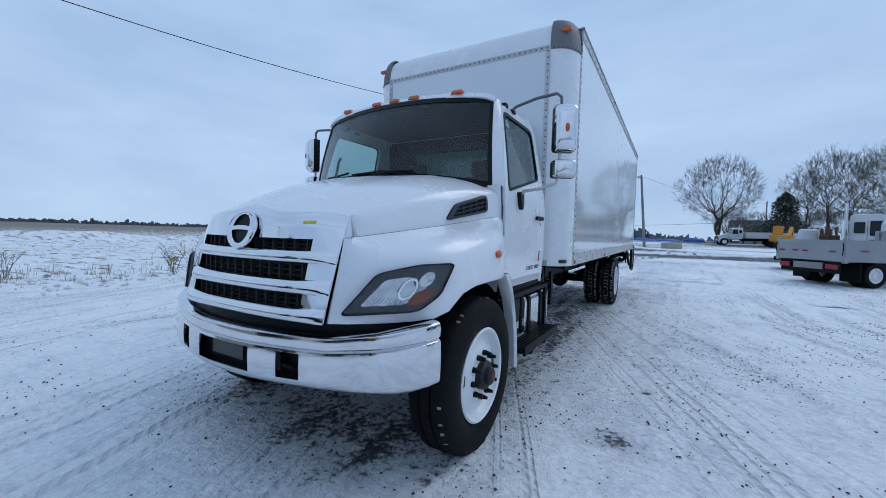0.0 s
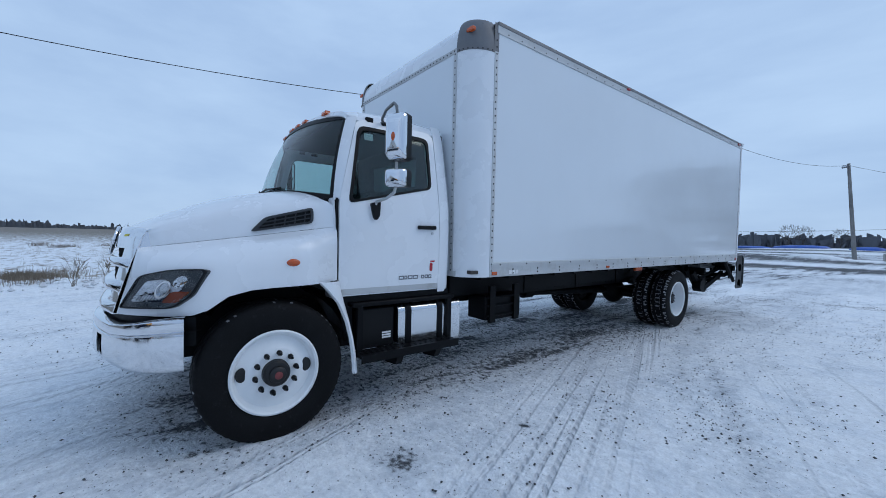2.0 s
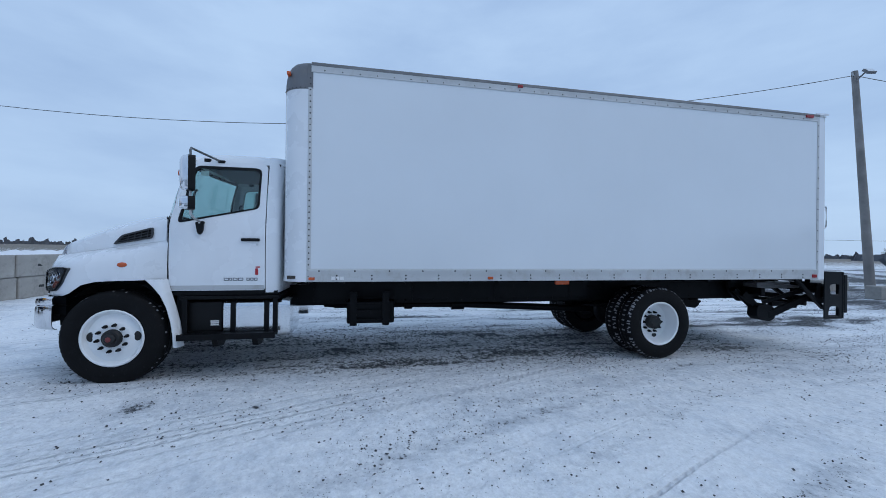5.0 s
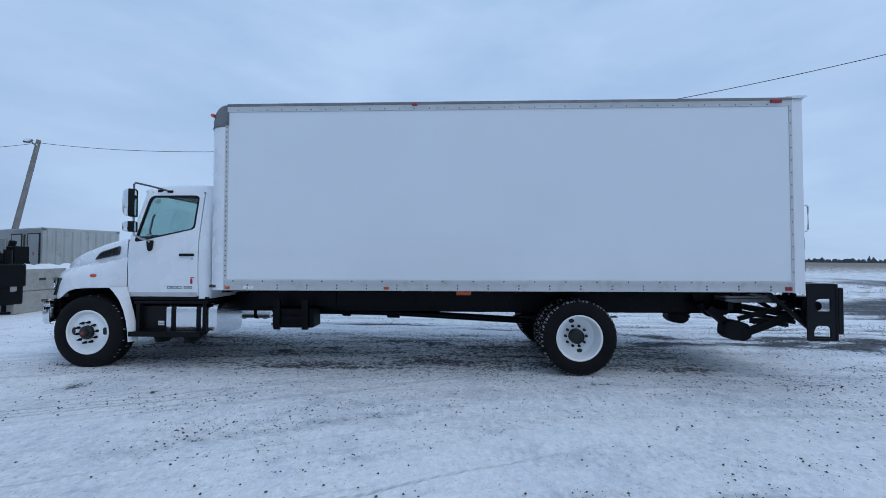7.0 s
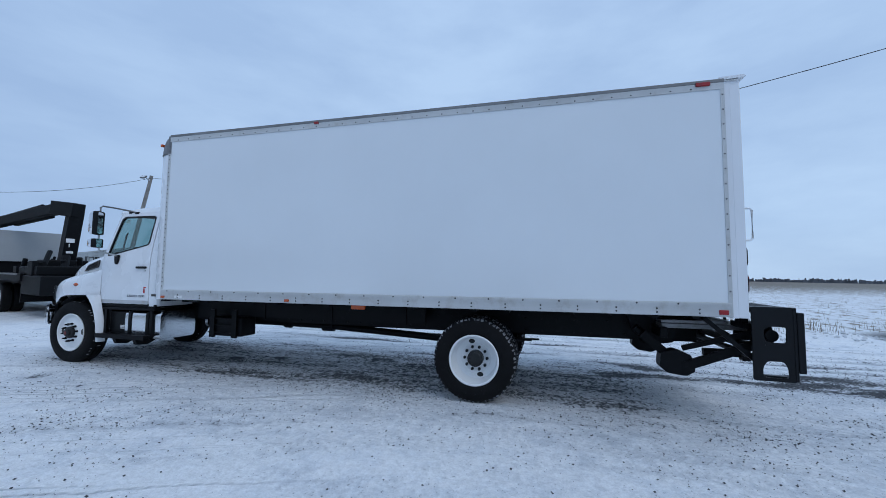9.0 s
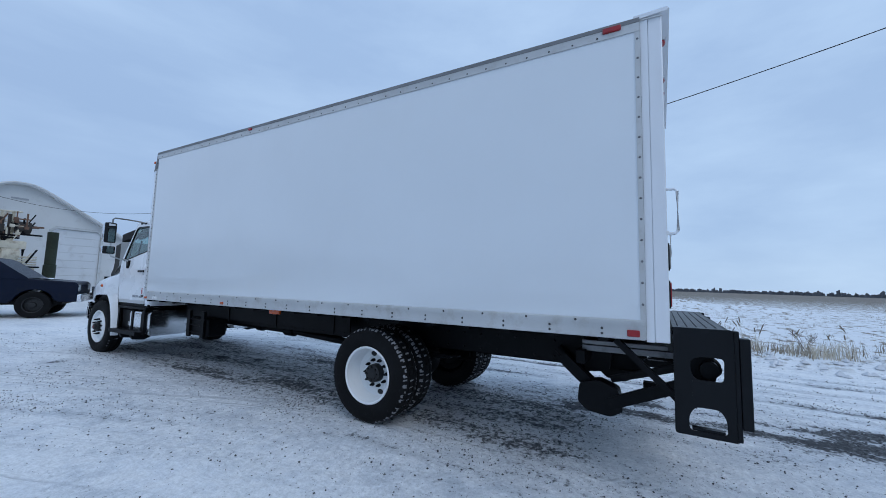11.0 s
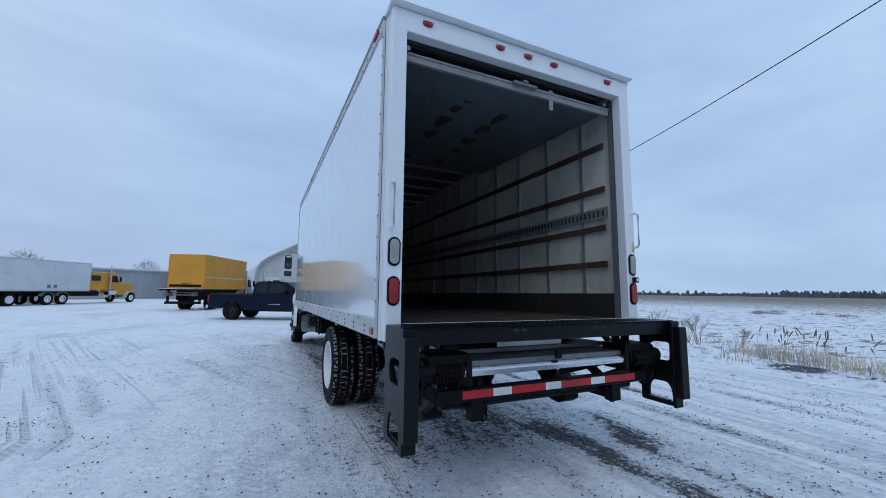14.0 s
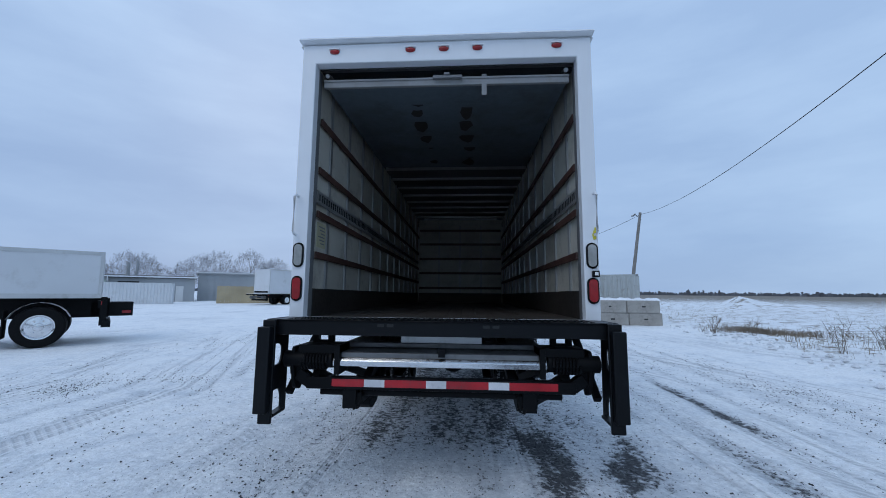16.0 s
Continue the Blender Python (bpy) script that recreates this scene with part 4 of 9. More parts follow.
for s in (1, -1):
    bm = fresh()
    sheet(bm, [[(s * (screen(1, v)[0] + 0.004), screen(1, v)[1] - 0.006, screen(1, v)[2]) for v in [k / 10 for k in range(11)]],
               [(s * (side_x(screen(1, v)[2]) * 0.5 + screen(1, v)[0] * 0.5 + 0.014), (door_front(screen(1, v)[2]) * 0.45 + screen(1, v)[1] * 0.55), screen(1, v)[2]) for v in [k / 10 for k in range(11)]],
               [(s * (side_x(screen(1, v)[2]) + 0.004), door_front(screen(1, v)[2]) + 0.006, screen(1, v)[2]) for v in [k / 10 for k in range(11)]]])
    thick(bm, 0.02)
    part("windscreen_pillar", bm, M_PAINT, shell, "white windscreen pillar", 50)
    bm = fresh()
    zs = (0.97, 1.3, 1.6, 1.80)
    sheet(bm, [[(s * (side_x(z) - 0.014), 0.480, z) for z in zs], [(s * (side_x(z) - 0.014), 0.506, z) for z in zs]])
    part("door_gap", bm, M_PLASTIC, shell, "black gap ahead of the door")
    bm = fresh()
    sheet(bm, [[(s * (side_x(z) - 0.014), 0.470, z) for z in zs], [(s * 0.9, 0.470, z) for z in zs]])
    thick(bm, 0.004)
    part("door_jamb", bm, M_PAINT, shell, "white front pillar ahead of the door")
    bm = boxes((s * 0.60, s * 1.075, 0.50, 1.66, 0.93, 0.978))
    part("cab_sill", bm, M_BLACK, shell, "black sill under the door")
bm = fresh()
rows = []
for y, zc, pull in ((0.480, 2.560, 0.0), (0.500, 2.600, 0.0), (0.560, 2.632, 0.0), (0.70, 2.662, 0.0), (1.0, 2.678, 0.0), (1.35, 2.678, 0.0), (1.56, 2.665, 0.0), (1.64, 2.63, 0.015), (1.685, 2.575, 0.03), (1.69, 2.54, 0.03)):
    half = []
    for x, drop in ((0.0, 0.0), (0.3, 0.004), (0.55, 0.014), (0.72, 0.032), (0.82, 0.055), (0.885, 0.090), (0.918, 0.125), (0.938, 0.165)):
        back = 0.115 * (x / 0.9) ** 2.2 * smoothstep(1.2, 0.45, y) if y < 1.2 else 0.0
        half.append((x - pull * (x > 0.8), y + back, max(zc - drop * (1 if zc > 2.6 else 0.4), 2.50)))
    rows.append([(-x, y2, z) for x, y2, z in half[:0:-1]] + half)
sheet(bm, rows)
thick(bm, 0.02)
part("cab_roof", bm, M_PAINT, shell, "white rounded cab roof", 60)
for x in (-0.62, -0.21, 0.0, 0.21, 0.62):
    bm = fresh()
    y = 0.485 + 0.115 * (abs(x) / 0.9) ** 2.2
    box(bm, x - 0.055, x + 0.055, y - 0.010, y + 0.05, 2.582, 2.616)
    for vv in bm.verts:
        if vv.co.z > 2.6:
            vv.co.y += 0.012 if vv.co.y < y + 0.02 else 0.0
            vv.co.x = x + (vv.co.x - x) * 0.82
    part("clearance_lamp", bm, M_AMBER, truck, "orange roof clearance lamp", bevel=0.008)

# windscreen with its black border and wipers
bm = fresh()
sheet(bm, [[screen(-1 + 2 * k / 24, v / 12) for k in range(25)] for v in range(13)])
ws = part("windscreen", bm, M_GLASS, truck, "large tinted windscreen", 60)
ws.visible_shadow = False
bm = fresh()


def on_screen(u, v, out=0.006):
    x, y, z = screen(u, v)
    return (x * 1.002, y - out, z + out * 0.3)


n = 24
for v0, v1 in ((-0.01, 0.05), (0.945, 1.01)):
    sheet(bm, [[on_screen(-1 + 2 * k / n, v0) for k in range(n + 1)], [on_screen(-1 + 2 * k / n, v1) for k in range(n + 1)]])
for u0, u1 in ((-1.0, -0.972), (0.972, 1.0)):
    sheet(bm, [[on_screen(u0, k / 12) for k in range(13)], [on_screen(u1, k / 12) for k in range(13)]])
thick(bm, 0.008)
part("windscreen_seal", bm, M_PLASTIC, ws, "black windscreen border", 60)
for x0 in (0.10, -0.55):
    bm = fresh()
    u0 = x0 / 0.95
    tube(bm, [on_screen(u0 + 0.28, 0.0, 0.03), on_screen(u0 + 0.15, 0.045, 0.035), on_screen(u0, 0.06, 0.03)], 0.010, 6)
    tube(bm, [on_screen(u0 - 0.30, 0.045, 0.02), on_screen(u0, 0.06, 0.022), on_screen(u0 + 0.32, 0.075, 0.02)], 0.009, 6)
    part("wiper", bm, M_PLASTIC, ws, "black wiper resting on the glass")
bm = fresh()
sheet(bm, [[(x, 0.145 + 0.315 * abs(x / 0.96) ** 2.2, 1.845 - 0.10 * abs(x / 0.96) ** 2.5) for x in [-0.95 + 1.9 * k / 20 for k in range(21)]],
           [(screen(-1 + 2 * k / 20, 0)[0], screen(-1 + 2 * k / 20, 0)[1] + 0.01, screen(-1 + 2 * k / 20, 0)[2] - 0.004) for k in range(21)]])
part("cowl", bm, M_PLASTIC, truck, "black cowl under the windscreen", 60)

# cab interior
bm = boxes((-0.62, 0.62, 1.684, 1.688, 1.98, 2.43))
pane = part("rear_window", bm, M_GLASS, truck, "cab rear window")
pane.visible_shadow = False
bm = boxes((-1.03, 1.03, 0.50, 1.66, 0.975, 1.00), (-0.93, 0.93, 1.60, 1.655, 1.0, 2.04), (-0.93, -0.54, 1.60, 1.655, 2.04, 2.36), (0.54, 0.93, 1.60, 1.655, 2.04, 2.36), (-0.93, 0.93, 1.60, 1.655, 2.36, 2.52))
part("cab_floor", bm, M_TRIM, truck, "dark cab floor and back trim")
bm = fresh()
rows = [[(x, 0.30 + 0.17 * abs(x) ** 2 - 0.02, 1.80) for x in (-0.92, -0.5, 0, 0.5, 0.92)], [(x, 0.62, 1.79) for x in (-0.92, -0.5, 0, 0.5, 0.92)],
        [(x, 0.72, 1.72) for x in (-0.92, -0.5, 0, 0.5, 0.92)], [(x, 0.70, 1.45) for x in (-0.92, -0.5, 0, 0.5, 0.92)], [(x, 0.60, 1.2) for x in (-0.92, -0.5, 0, 0.5, 0.92)]]
sheet(bm, rows)
thick(bm, 0.02)
part("dashboard", bm, M_TRIM, truck, "dark grey dashboard")
bm = fresh()
sheet(bm, [[(x, y, 2.53) for x in (-0.88, 0, 0.88)] for y in (0.62, 1.1, 1.62)])
part("headliner", bm, M_CLOTH, truck, "grey cab headliner")
for x, w in ((0.45, 0.26), (-0.40, 0.40)):
    bm = fresh()
    box(bm, x - w, x + w, 0.95, 1.42, 1.30, 1.45)
    box(bm, x - w * 0.9, x + w * 0.9, 1.38, 1.50, 1.42, 2.02)
    box(bm, x - 0.13, x + 0.13, 1.42, 1.51, 2.03, 2.20)
    box(bm, x - w * 0.7, x + w * 0.7, 1.0, 1.38, 1.0, 1.30)
    part("cab_seat", bm, M_CLOTH, truck, "dark cloth cab seat", bevel=0.04, segs=3)
bm = fresh()
c, q = Vector((0.45, 0.86, 1.83)), Euler((radians(28), 0, 0)).to_matrix()
tube(bm, [c + q @ Vector((0.225 * math.cos(k * math.pi / 16), 0.225 * math.sin(k * math.pi / 16), 0)) for k in range(33)], 0.014, 8)
for a in (200, 340, 90):
    rod(bm, c - q @ Vector((0, 0, 0.03)), c + q @ Vector((0.215 * math.cos(radians(a)), 0.215 * math.sin(radians(a)), 0)), 0.014, 8)
rod(bm, c - q @ Vector((0, 0, 0.02)), c - q @ Vector((0, 0, 0.25)), 0.03, 10)
part("steering_wheel", bm, M_TRIM, truck, "black steering wheel")
for s in (1, -1):
    bm = fresh()
    tube(bm, [(s * 0.90, 0.66, 1.90), (s * 0.885, 0.64, 1.94), (s * 0.865, 0.67, 2.14), (s * 0.87, 0.70, 2.18)], 0.014, 6)
    part("grab_bar", bm, M_TRIM, truck, "dark grab bar on the pillar")
bm = fresh()
sheet(bm, [[(side_x(z) - 0.012, y, z) for y in (0.775, 0.860)] for z in (2.335, 2.395)])
thick(bm, 0.001)
part("window_label", bm, M_PAPER, truck, "small white paper on the window")

# mirrors


def mirror(side):
    bm = fresh()
    tube(bm, [(side * 0.935, 0.98, 2.515), (side * 1.00, 0.93, 2.535), (side * 1.20, 0.86, 2.555), (side * 1.38, 0.83, 2.560), (side * 1.415, 0.835, 2.53), (side * 1.418, 0.84, 2.45)], 0.013, 8)
    arm = part("mirror_arm", bm, M_ARM, truck, "bent chrome mirror arm")
    bm = fresh()
    tube(bm, [(side * 1.418, 0.84, 2.12), (side * 1.415, 0.84, 1.90), (side * 1.395, 0.835, 1.845), (side * 1.28, 0.83, 1.805), (side * 1.13, 0.82, 1.785), (side * 1.105, 0.82, 1.74)], 0.013, 8)
    part("lower_arm", bm, M_ALUDULL, arm, "bent chrome lower mirror arm")
    bm = fresh()
    box(bm, side * 0.925 - 0.02, side * 0.925 + 0.03, 0.80, 0.87, 2.50, 2.545)
    part("arm_bracket", bm, M_PLASTIC, arm, bevel=0.008)
    bm = fresh()
    box(bm, side * 0.935 - 0.02, side * 0.935 + 0.03, 0.95, 1.03, 2.495, 2.53)
    part("arm_bracket", bm, M_PLASTIC, arm, bevel=0.008)
    bm = fresh()
    cut_plate(bm, soften([(0.775, 1.775), (0.868, 1.790), (0.855, 1.66), (0.825, 1.625), (0.80, 1.65)], 0.02), [], lambda y, z, w: (side * (side_x(z) + 0.004 + w), y, z), 0.035)
    part("arm_foot", bm, M_PLASTIC, arm, "black mirror arm foot", bevel=0.01)
    for name, zc, hh, hw in (("mirror_head", 2.275, 0.185, 0.088), ("spot_mirror", 1.955, 0.07, 0.092)):
        bm = fresh()
        rows = []
        for d, f in ((0.0, 1.0), (-0.05, 1.0), (-0.085, 0.95), (-0.108, 0.82), (-0.118, 0.55)):
            rows.append([(p[0], d, p[1]) for p in rounded(-hw * f, hw * f, -hh * f, hh * f, min(hw, hh) * 0.35 * f, 4)])
        vs2 = sheet(bm, rows, closed=True)
        bm.faces.new(vs2[-1])
        head = part(name, bm, M_CHROME, arm, "chrome mirror housing", 50)
        head.matrix_local = pose(side * 1.435, 0.865, zc, 0, 0, 28 * side)
        bm = fresh()
        pts = rounded(-hw * 0.98, hw * 0.98, -hh * 0.98, hh * 0.98, min(hw, hh) * 0.33, 4)
        cut_plate(bm, pts, [[(u * 0.88, v * 0.93) for u, v in pts]], lambda u, v, w: (u * 1.04, -0.05 + w, v * 1.025), 0.068)
        part("housing_rim", bm, M_PLASTIC, head)
        bm = fresh()
        cut_plate(bm, [(u * 0.9, v * 0.94) for u, v in pts], [], lambda u, v, w: (u, 0.006 + w, v), 0.004)
        part("mirror_glass", bm, M_MIRROR, head, "mirror glass")
        if name == "mirror_head":
            bm = fresh()
            bmesh.ops.create_uvsphere(bm, u_segments=14, v_segments=8, radius=1.0, matrix=Matrix.Translation((0.0, -0.116, -0.01)) @ Matrix.Diagonal((0.018, 0.012, 0.036, 1)))
            part("mirror_marker", bm, M_AMBER, head, "orange oval lamp on the mirror back")


for s in (1, -1):
    mirror(s)

# -- steps, battery box and tank under the door --
bm = boxes((0.55, 1.06, 0.68, 1.06, 0.50, 0.86))
batt = part("battery_box", bm, M_PLASTIC, truck, "black battery box under the door", bevel=0.02)
bm = fresh()
for k in range(3):
    box(bm, 1.061, 1.063, 0.93, 1.02, 0.575 + 0.022 * k, 0.59 + 0.022 * k)
part("warning_label", bm, M_PAPER, batt, "small white warning label")
for s in (1, -1):
    bm = fresh()
    cut_plate(bm, rounded(0.46, 1.10, 0.435, 0.875, 0.075, 5), [], lambda x, z, w: (s * x, 1.075 + w, z), 0.735)
    tank = part("fuel_tank", bm, M_ALU, truck, "polished aluminium fuel tank with black straps", 40, bevel=0.012)
    for y in (1.155, 1.52):
        bm = fresh()
        cut_plate(bm, rounded(0.45, 1.112, 0.423, 0.887, 0.08, 5), [rounded(0.463, 1.099, 0.436, 0.874, 0.074, 5)], lambda x, z, w: (s * x, y + w, z), 0.055)
        part("tank_strap", bm, M_BLACK, tank, "black tank strap")
    bm = fresh()
    rod(bm, (s * 0.93, 1.62, 0.87), (s * 0.93, 1.62, 0.925), 0.045, 16)
    rod(bm, (s * 0.93, 1.62, 0.925), (s * 0.93, 1.62, 0.94), 0.038, 16)
    part("filler_cap", bm, M_ALUDULL, tank, "tank filler cap")
    bm = fresh()
    box(bm, s * 0.62, s * 1.13, 0.62, 1.70, 0.885, 0.925)
    part("upper_step", bm, M_BLACK, truck, "black upper cab step", bevel=0.01)
    bm = fresh()
    for k in range(5):
        box(bm, s * (1.105 + 0.03 * k), s * (1.120 + 0.03 * k), 0.66, 1.66, 0.475, 0.505)
    for k in range(11):
        box(bm, s * 1.10, s * 1.245, 0.66 + 0.099 * k, 0.672 + 0.099 * k, 0.47, 0.50)
    box(bm, s * 1.235, s * 1.255, 0.65, 1.67, 0.445, 0.512)
    box(bm, s * 1.095, s * 1.105, 0.65, 1.67, 0.455, 0.512)
    step = part("lower_step", bm, M_BLACK, truck, "black grated lower step with packed snow")
    for y in (1.0, 1.42):
        bm = fresh()
        cut_plate(bm, [(0.80, 0.44), (1.24, 0.455), (1.19, 0.36), (1.02, 0.34)], [], lambda x, z, w: (s * x, y + w, z), 0.06)
        part("step_bracket", bm, M_BLACK, step)
    for y in (0.66, 1.62):
        bm = boxes((s * 1.10, s * 1.13, y, y + 0.05, 0.47, 0.90))
        part("step_hanger", bm, M_BLACK, step)
    bm = boxes((s * 0.5, s * 1.02, 0.56, 0.66, 0.55, 0.98))
    part("splash_panel", bm, M_PLASTIC, truck, "black splash panel behind the front wheel")

# -- chassis --
for s in (1, -1):
    bm = boxes((s * 0.42, s * 0.43, -0.62, 9.55, 0.70, 0.985), (s * 0.35, s * 0.43, -0.62, 9.55, 0.975, 0.985), (s * 0.35, s * 0.43, -0.62, 9.55, 0.70, 0.71))
    rail = part("frame_rail", bm, M_BLACK, truck, "black steel chassis rail")
    bm = fresh()
    studs(bm, [(s * 0.43, 2.0 + 0.21 * k, z) for k in range(34) for z in (0.76, 0.92)], 0.014, (s, 0, 0))
    part("frame_bolts", bm, M_BLACK, rail)["kind"] = "stuff"
    bm = boxes((s * 0.36, s * 0.46, 1.9, 9.55, 0.985, 1.06))
    part("body_sill", bm, M_BLACK, truck, "black body sill on the frame")
    # side skirt plate seen along the frame
    bm = boxes((s * 0.60, s * 0.62, 2.05, 6.05, 0.80, 1.07))
    for y in (3.35, 4.55, 5.75):
        box(bm, s * 0.618, s * 0.634, y, y + 0.02, 0.76, 1.07)
    part("skirt_plate", bm, M_BLACK, truck, "black side plate below the box")
for k in range(19):
    y = 2.0 + 0.405 * k
    bm = boxes((-1.24, 1.24, y - 0.035, y + 0.035, 1.06, 1.105))
    part("cross_member", bm, M_BLACK, truck)
for y in (-0.3, 0.9, 2.3, 4.0, 5.6, 7.6, 8.9):
    bm = boxes((-0.42, 0.42, y - 0.05, y + 0.05, 0.74, 0.94))
    part("frame_cross_tube", bm, M_BLACK, truck)
bm = fresh()
rod(bm, (0, 2.1, 0.66), (0, 4.15, 0.62), 0.05, 16)
rod(bm, (0, 4.05, 0.62), (0, 4.25, 0.618), 0.085, 16)
rod(bm, (0, 4.25, 0.62), (0, 6.5, 0.50), 0.055, 16)
rod(bm, (0, 3.3, 0.64), (0, 3.42, 0.638), 0.08, 16)
part("drive_shaft", bm, M_BLACK, truck, "black drive shaft")
bm = fresh()
rod(bm, (-1.0, AXLE_R, HUB_R), (1.0, AXLE_R, HUB_R), 0.085, 16)
bmesh.ops.create_uvsphere(bm, u_segments=24, v_segments=14, radius=0.25, matrix=Matrix.Translation((0, AXLE_R - 0.02, HUB_R + 0.02)) @ Matrix.Diagonal((0.85, 0.95, 1, 1)))
part("rear_axle", bm, M_BLACK, truck, "black rear axle with its differential")
bm = fresh()
beam(bm, (-0.95, 0, HUB_F - 0.08), (0.95, 0, HUB_F - 0.08), 0.09, 0.10, (0, 0, 1))
part("front_axle", bm, M_BLACK, truck, "black front axle beam")
for s in (1, -1):
    bm = fresh()
    for k in range(6):
        hl = 0.78 - 0.10 * k
        box(bm, s * 0.50 - 0.04, s * 0.50 + 0.04, AXLE_R - hl, AXLE_R + hl, HUB_R + 0.10 + 0.016 * (5 - k), HUB_R + 0.115 + 0.016 * (5 - k))
    part("leaf_spring", bm, M_BLACK, truck, "black leaf spring pack")
    bm = fresh()
    for k in range(5):
        hl = 0.72 - 0.10 * k
        box(bm, s * 0.48 - 0.04, s * 0.48 + 0.04, -hl, hl, HUB_F + 0.02 + 0.016 * (4 - k), HUB_F + 0.035 + 0.016 * (4 - k))
    part("leaf_spring", bm, M_BLACK, truck, "black leaf spring pack")
    bm = fresh()
    rod(bm, (s * 0.62, AXLE_R + 0.22, HUB_R), (s * 0.62, AXLE_R + 0.42, HUB_R + 0.02), 0.09, 14)
    part("brake_chamber", bm, M_BLACK, truck, "black brake chamber")
# equipment boxes hung under the frame
bm = boxes((0.48, 0.80, 2.46, 3.08, 0.50, 0.80))
eq = part("air_tank_box", bm, M_BLACK, truck, "black equipment box hung from the frame", bevel=0.02)
for y in (2.50, 2.92):
    bm = boxes((0.80, 0.84, y, y + 0.09, 0.48, 0.92))
    part("hanger", bm, M_BLACK, eq)
for z in (0.56, 0.68, 0.78):
    bm = fresh()
    rod(bm, (0.82, 2.46, z), (0.82, 3.02, z), 0.012, 8)
    part("hanger_bar", bm, M_BLACK, eq)
bm = fresh()
rod(bm, (0.15, 2.5, 0.80), (0.15, 3.5, 0.80), 0.13, 20)
part("muffler", bm, M_BLACK, truck, "dark exhaust silencer under the frame")
bm = boxes((-0.85, -0.45, 2.2, 3.4, 0.52, 0.92), (-0.95, -0.45, 7.9, 8.5, 0.60, 0.95))
part("far_side_box", bm, M_BLACK, truck, "black boxes on the far frame rail", bevel=0.02)
bm = fresh()
box(bm, 1.20, 1.245, 5.20, 5.40, 1.035, 1.105)
part("side_turn_lamp", bm, M_AMBER, truck, "orange side turn lamp hung under the rail", bevel=0.012)

# -- cargo box --
BX, BF, BR, BZ0, BZ1, BZ2, BZ3 = 1.30, 1.735, 9.76, 1.095, 1.245, 3.55, 3.642
for s in (1, -1):
    bm = fresh()
    n = 40
    box(bm, s * (BX - 0.02), s * BX, 2.055, 9.569, BZ1 - 0.01, BZ2 + 0.01)
    part("side_panel", bm, M_PANEL, truck, "smooth white side panel, faintly scuffed")
    # bottom rail with its two rows of rivets
    bm = fresh()
    cut_plate(bm, [(BX - 0.04, BZ0), (BX + 0.004, BZ0), (BX + 0.010, BZ0 + 0.008), (BX + 0.010, BZ1 - 0.055), (BX + 0.016, BZ1 - 0.045), (BX + 0.016, BZ1 - 0.008), (BX + 0.004, BZ1), (BX - 0.03, BZ1)], [],
              lambda x, z, w: (s * x, 2.04 + w, z), 7.555)
    rail = part("bottom_rail", bm, M_RAIL, truck, "grey-white riveted bottom rail")
    bm = fresh()
    pts = [(s * (BX + 0.016), 2.16 + 0.408 * k, BZ1 - 0.022) for k in range(18)]
    pts += [(s * (BX + 0.010), 2.36 + 0.408 * k + d, z) for k in range(18) for d in (0.0,) for z in (1.128, 1.168)]
    studs(bm, pts, 0.011, (s, 0, 0))
    part("rail_rivets", bm, M_RIVET, rail, "rail rivets and bolts")["kind"] = "stuff"
    bm = fresh()
    for y in (2.078, 4.258):
        box(bm, s * BX, s * (BX + 0.022), y - 0.035, y + 0.035, 1.115, 1.150)
    part("side_marker", bm, M_AMBER, rail, "small orange side marker", bevel=0.006)
    bm = boxes((s * BX, s * (BX + 0.022), 9.475, 9.562, 1.118, 1.168))
    part("rear_marker", bm, M_RED, rail, "red rear side marker", bevel=0.006)
    bm = fresh()
    for k in range(3):
        box(bm, s * BX, s * (BX + 0.0125), 2.30 + 0.05 * k, 2.34 + 0.05 * k, 1.118, 1.158)
    part("rail_label", bm, M_PAPER, rail, "faded white label on the rail")
    # top rail
    bm = fresh()
    cut_plate(bm, [(BX - 0.05, BZ3 + 0.004), (BX - 0.02, BZ3 + 0.012), (BX + 0.006, BZ3 + 0.006), (BX + 0.014, BZ3 - 0.02), (BX + 0.008, BZ3 - 0.045), (BX + 0.010, BZ2 - 0.005), (BX - 0.03, BZ2 - 0.005)], [],
              lambda x, z, w: (s * x, 2.05 + w, z), 7.555)
    rail = part("top_rail", bm, M_RAIL, truck, "weathered grey riveted top rail")
    bm = boxes((s * (BX - 0.06), s * (BX + 0.017), 2.05, 9.606, BZ3 - 0.026, BZ3 + 0.014))
    part("rail_cap", bm, M_TOPRAIL, rail, "dark weathered rail edge", bevel=0.006)
    bm = fresh()
    studs(bm, [(s * (BX + 0.010), 2.2 + 0.2025 * k, BZ2 + 0.018) for k in range(36)], 0.009, (s, 0, 0))
    part("rail_rivets", bm, M_RIVET, rail)["kind"] = "stuff"
    for y0, y1, z0 in ((4.60, 4.67, 3.600), (9.33, 9.47, 3.588)):
        bm = boxes((s * (BX + 0.004), s * (BX + 0.028), y0, y1, z0, 3.632))
        part("top_marker", bm, M_RED, rail, "red top side marker", bevel=0.006)
    # rounded front corner post
    arc = [(BX - 0.25 + 0.25 * math.sin(a), BF + 0.295 - 0.295 * math.cos(a)) for a in [k * math.pi / 16 for k in range(9)]]
    bm = fresh()
    sheet(bm, [[(s * x, y, z) for x, y in arc] for z in (BZ0 + 0.0, 2.2, 3.37)])
    thick(bm, 0.012)
    post = part("corner_post", bm, M_PAINT, truck, "rounded white front corner post", 60)
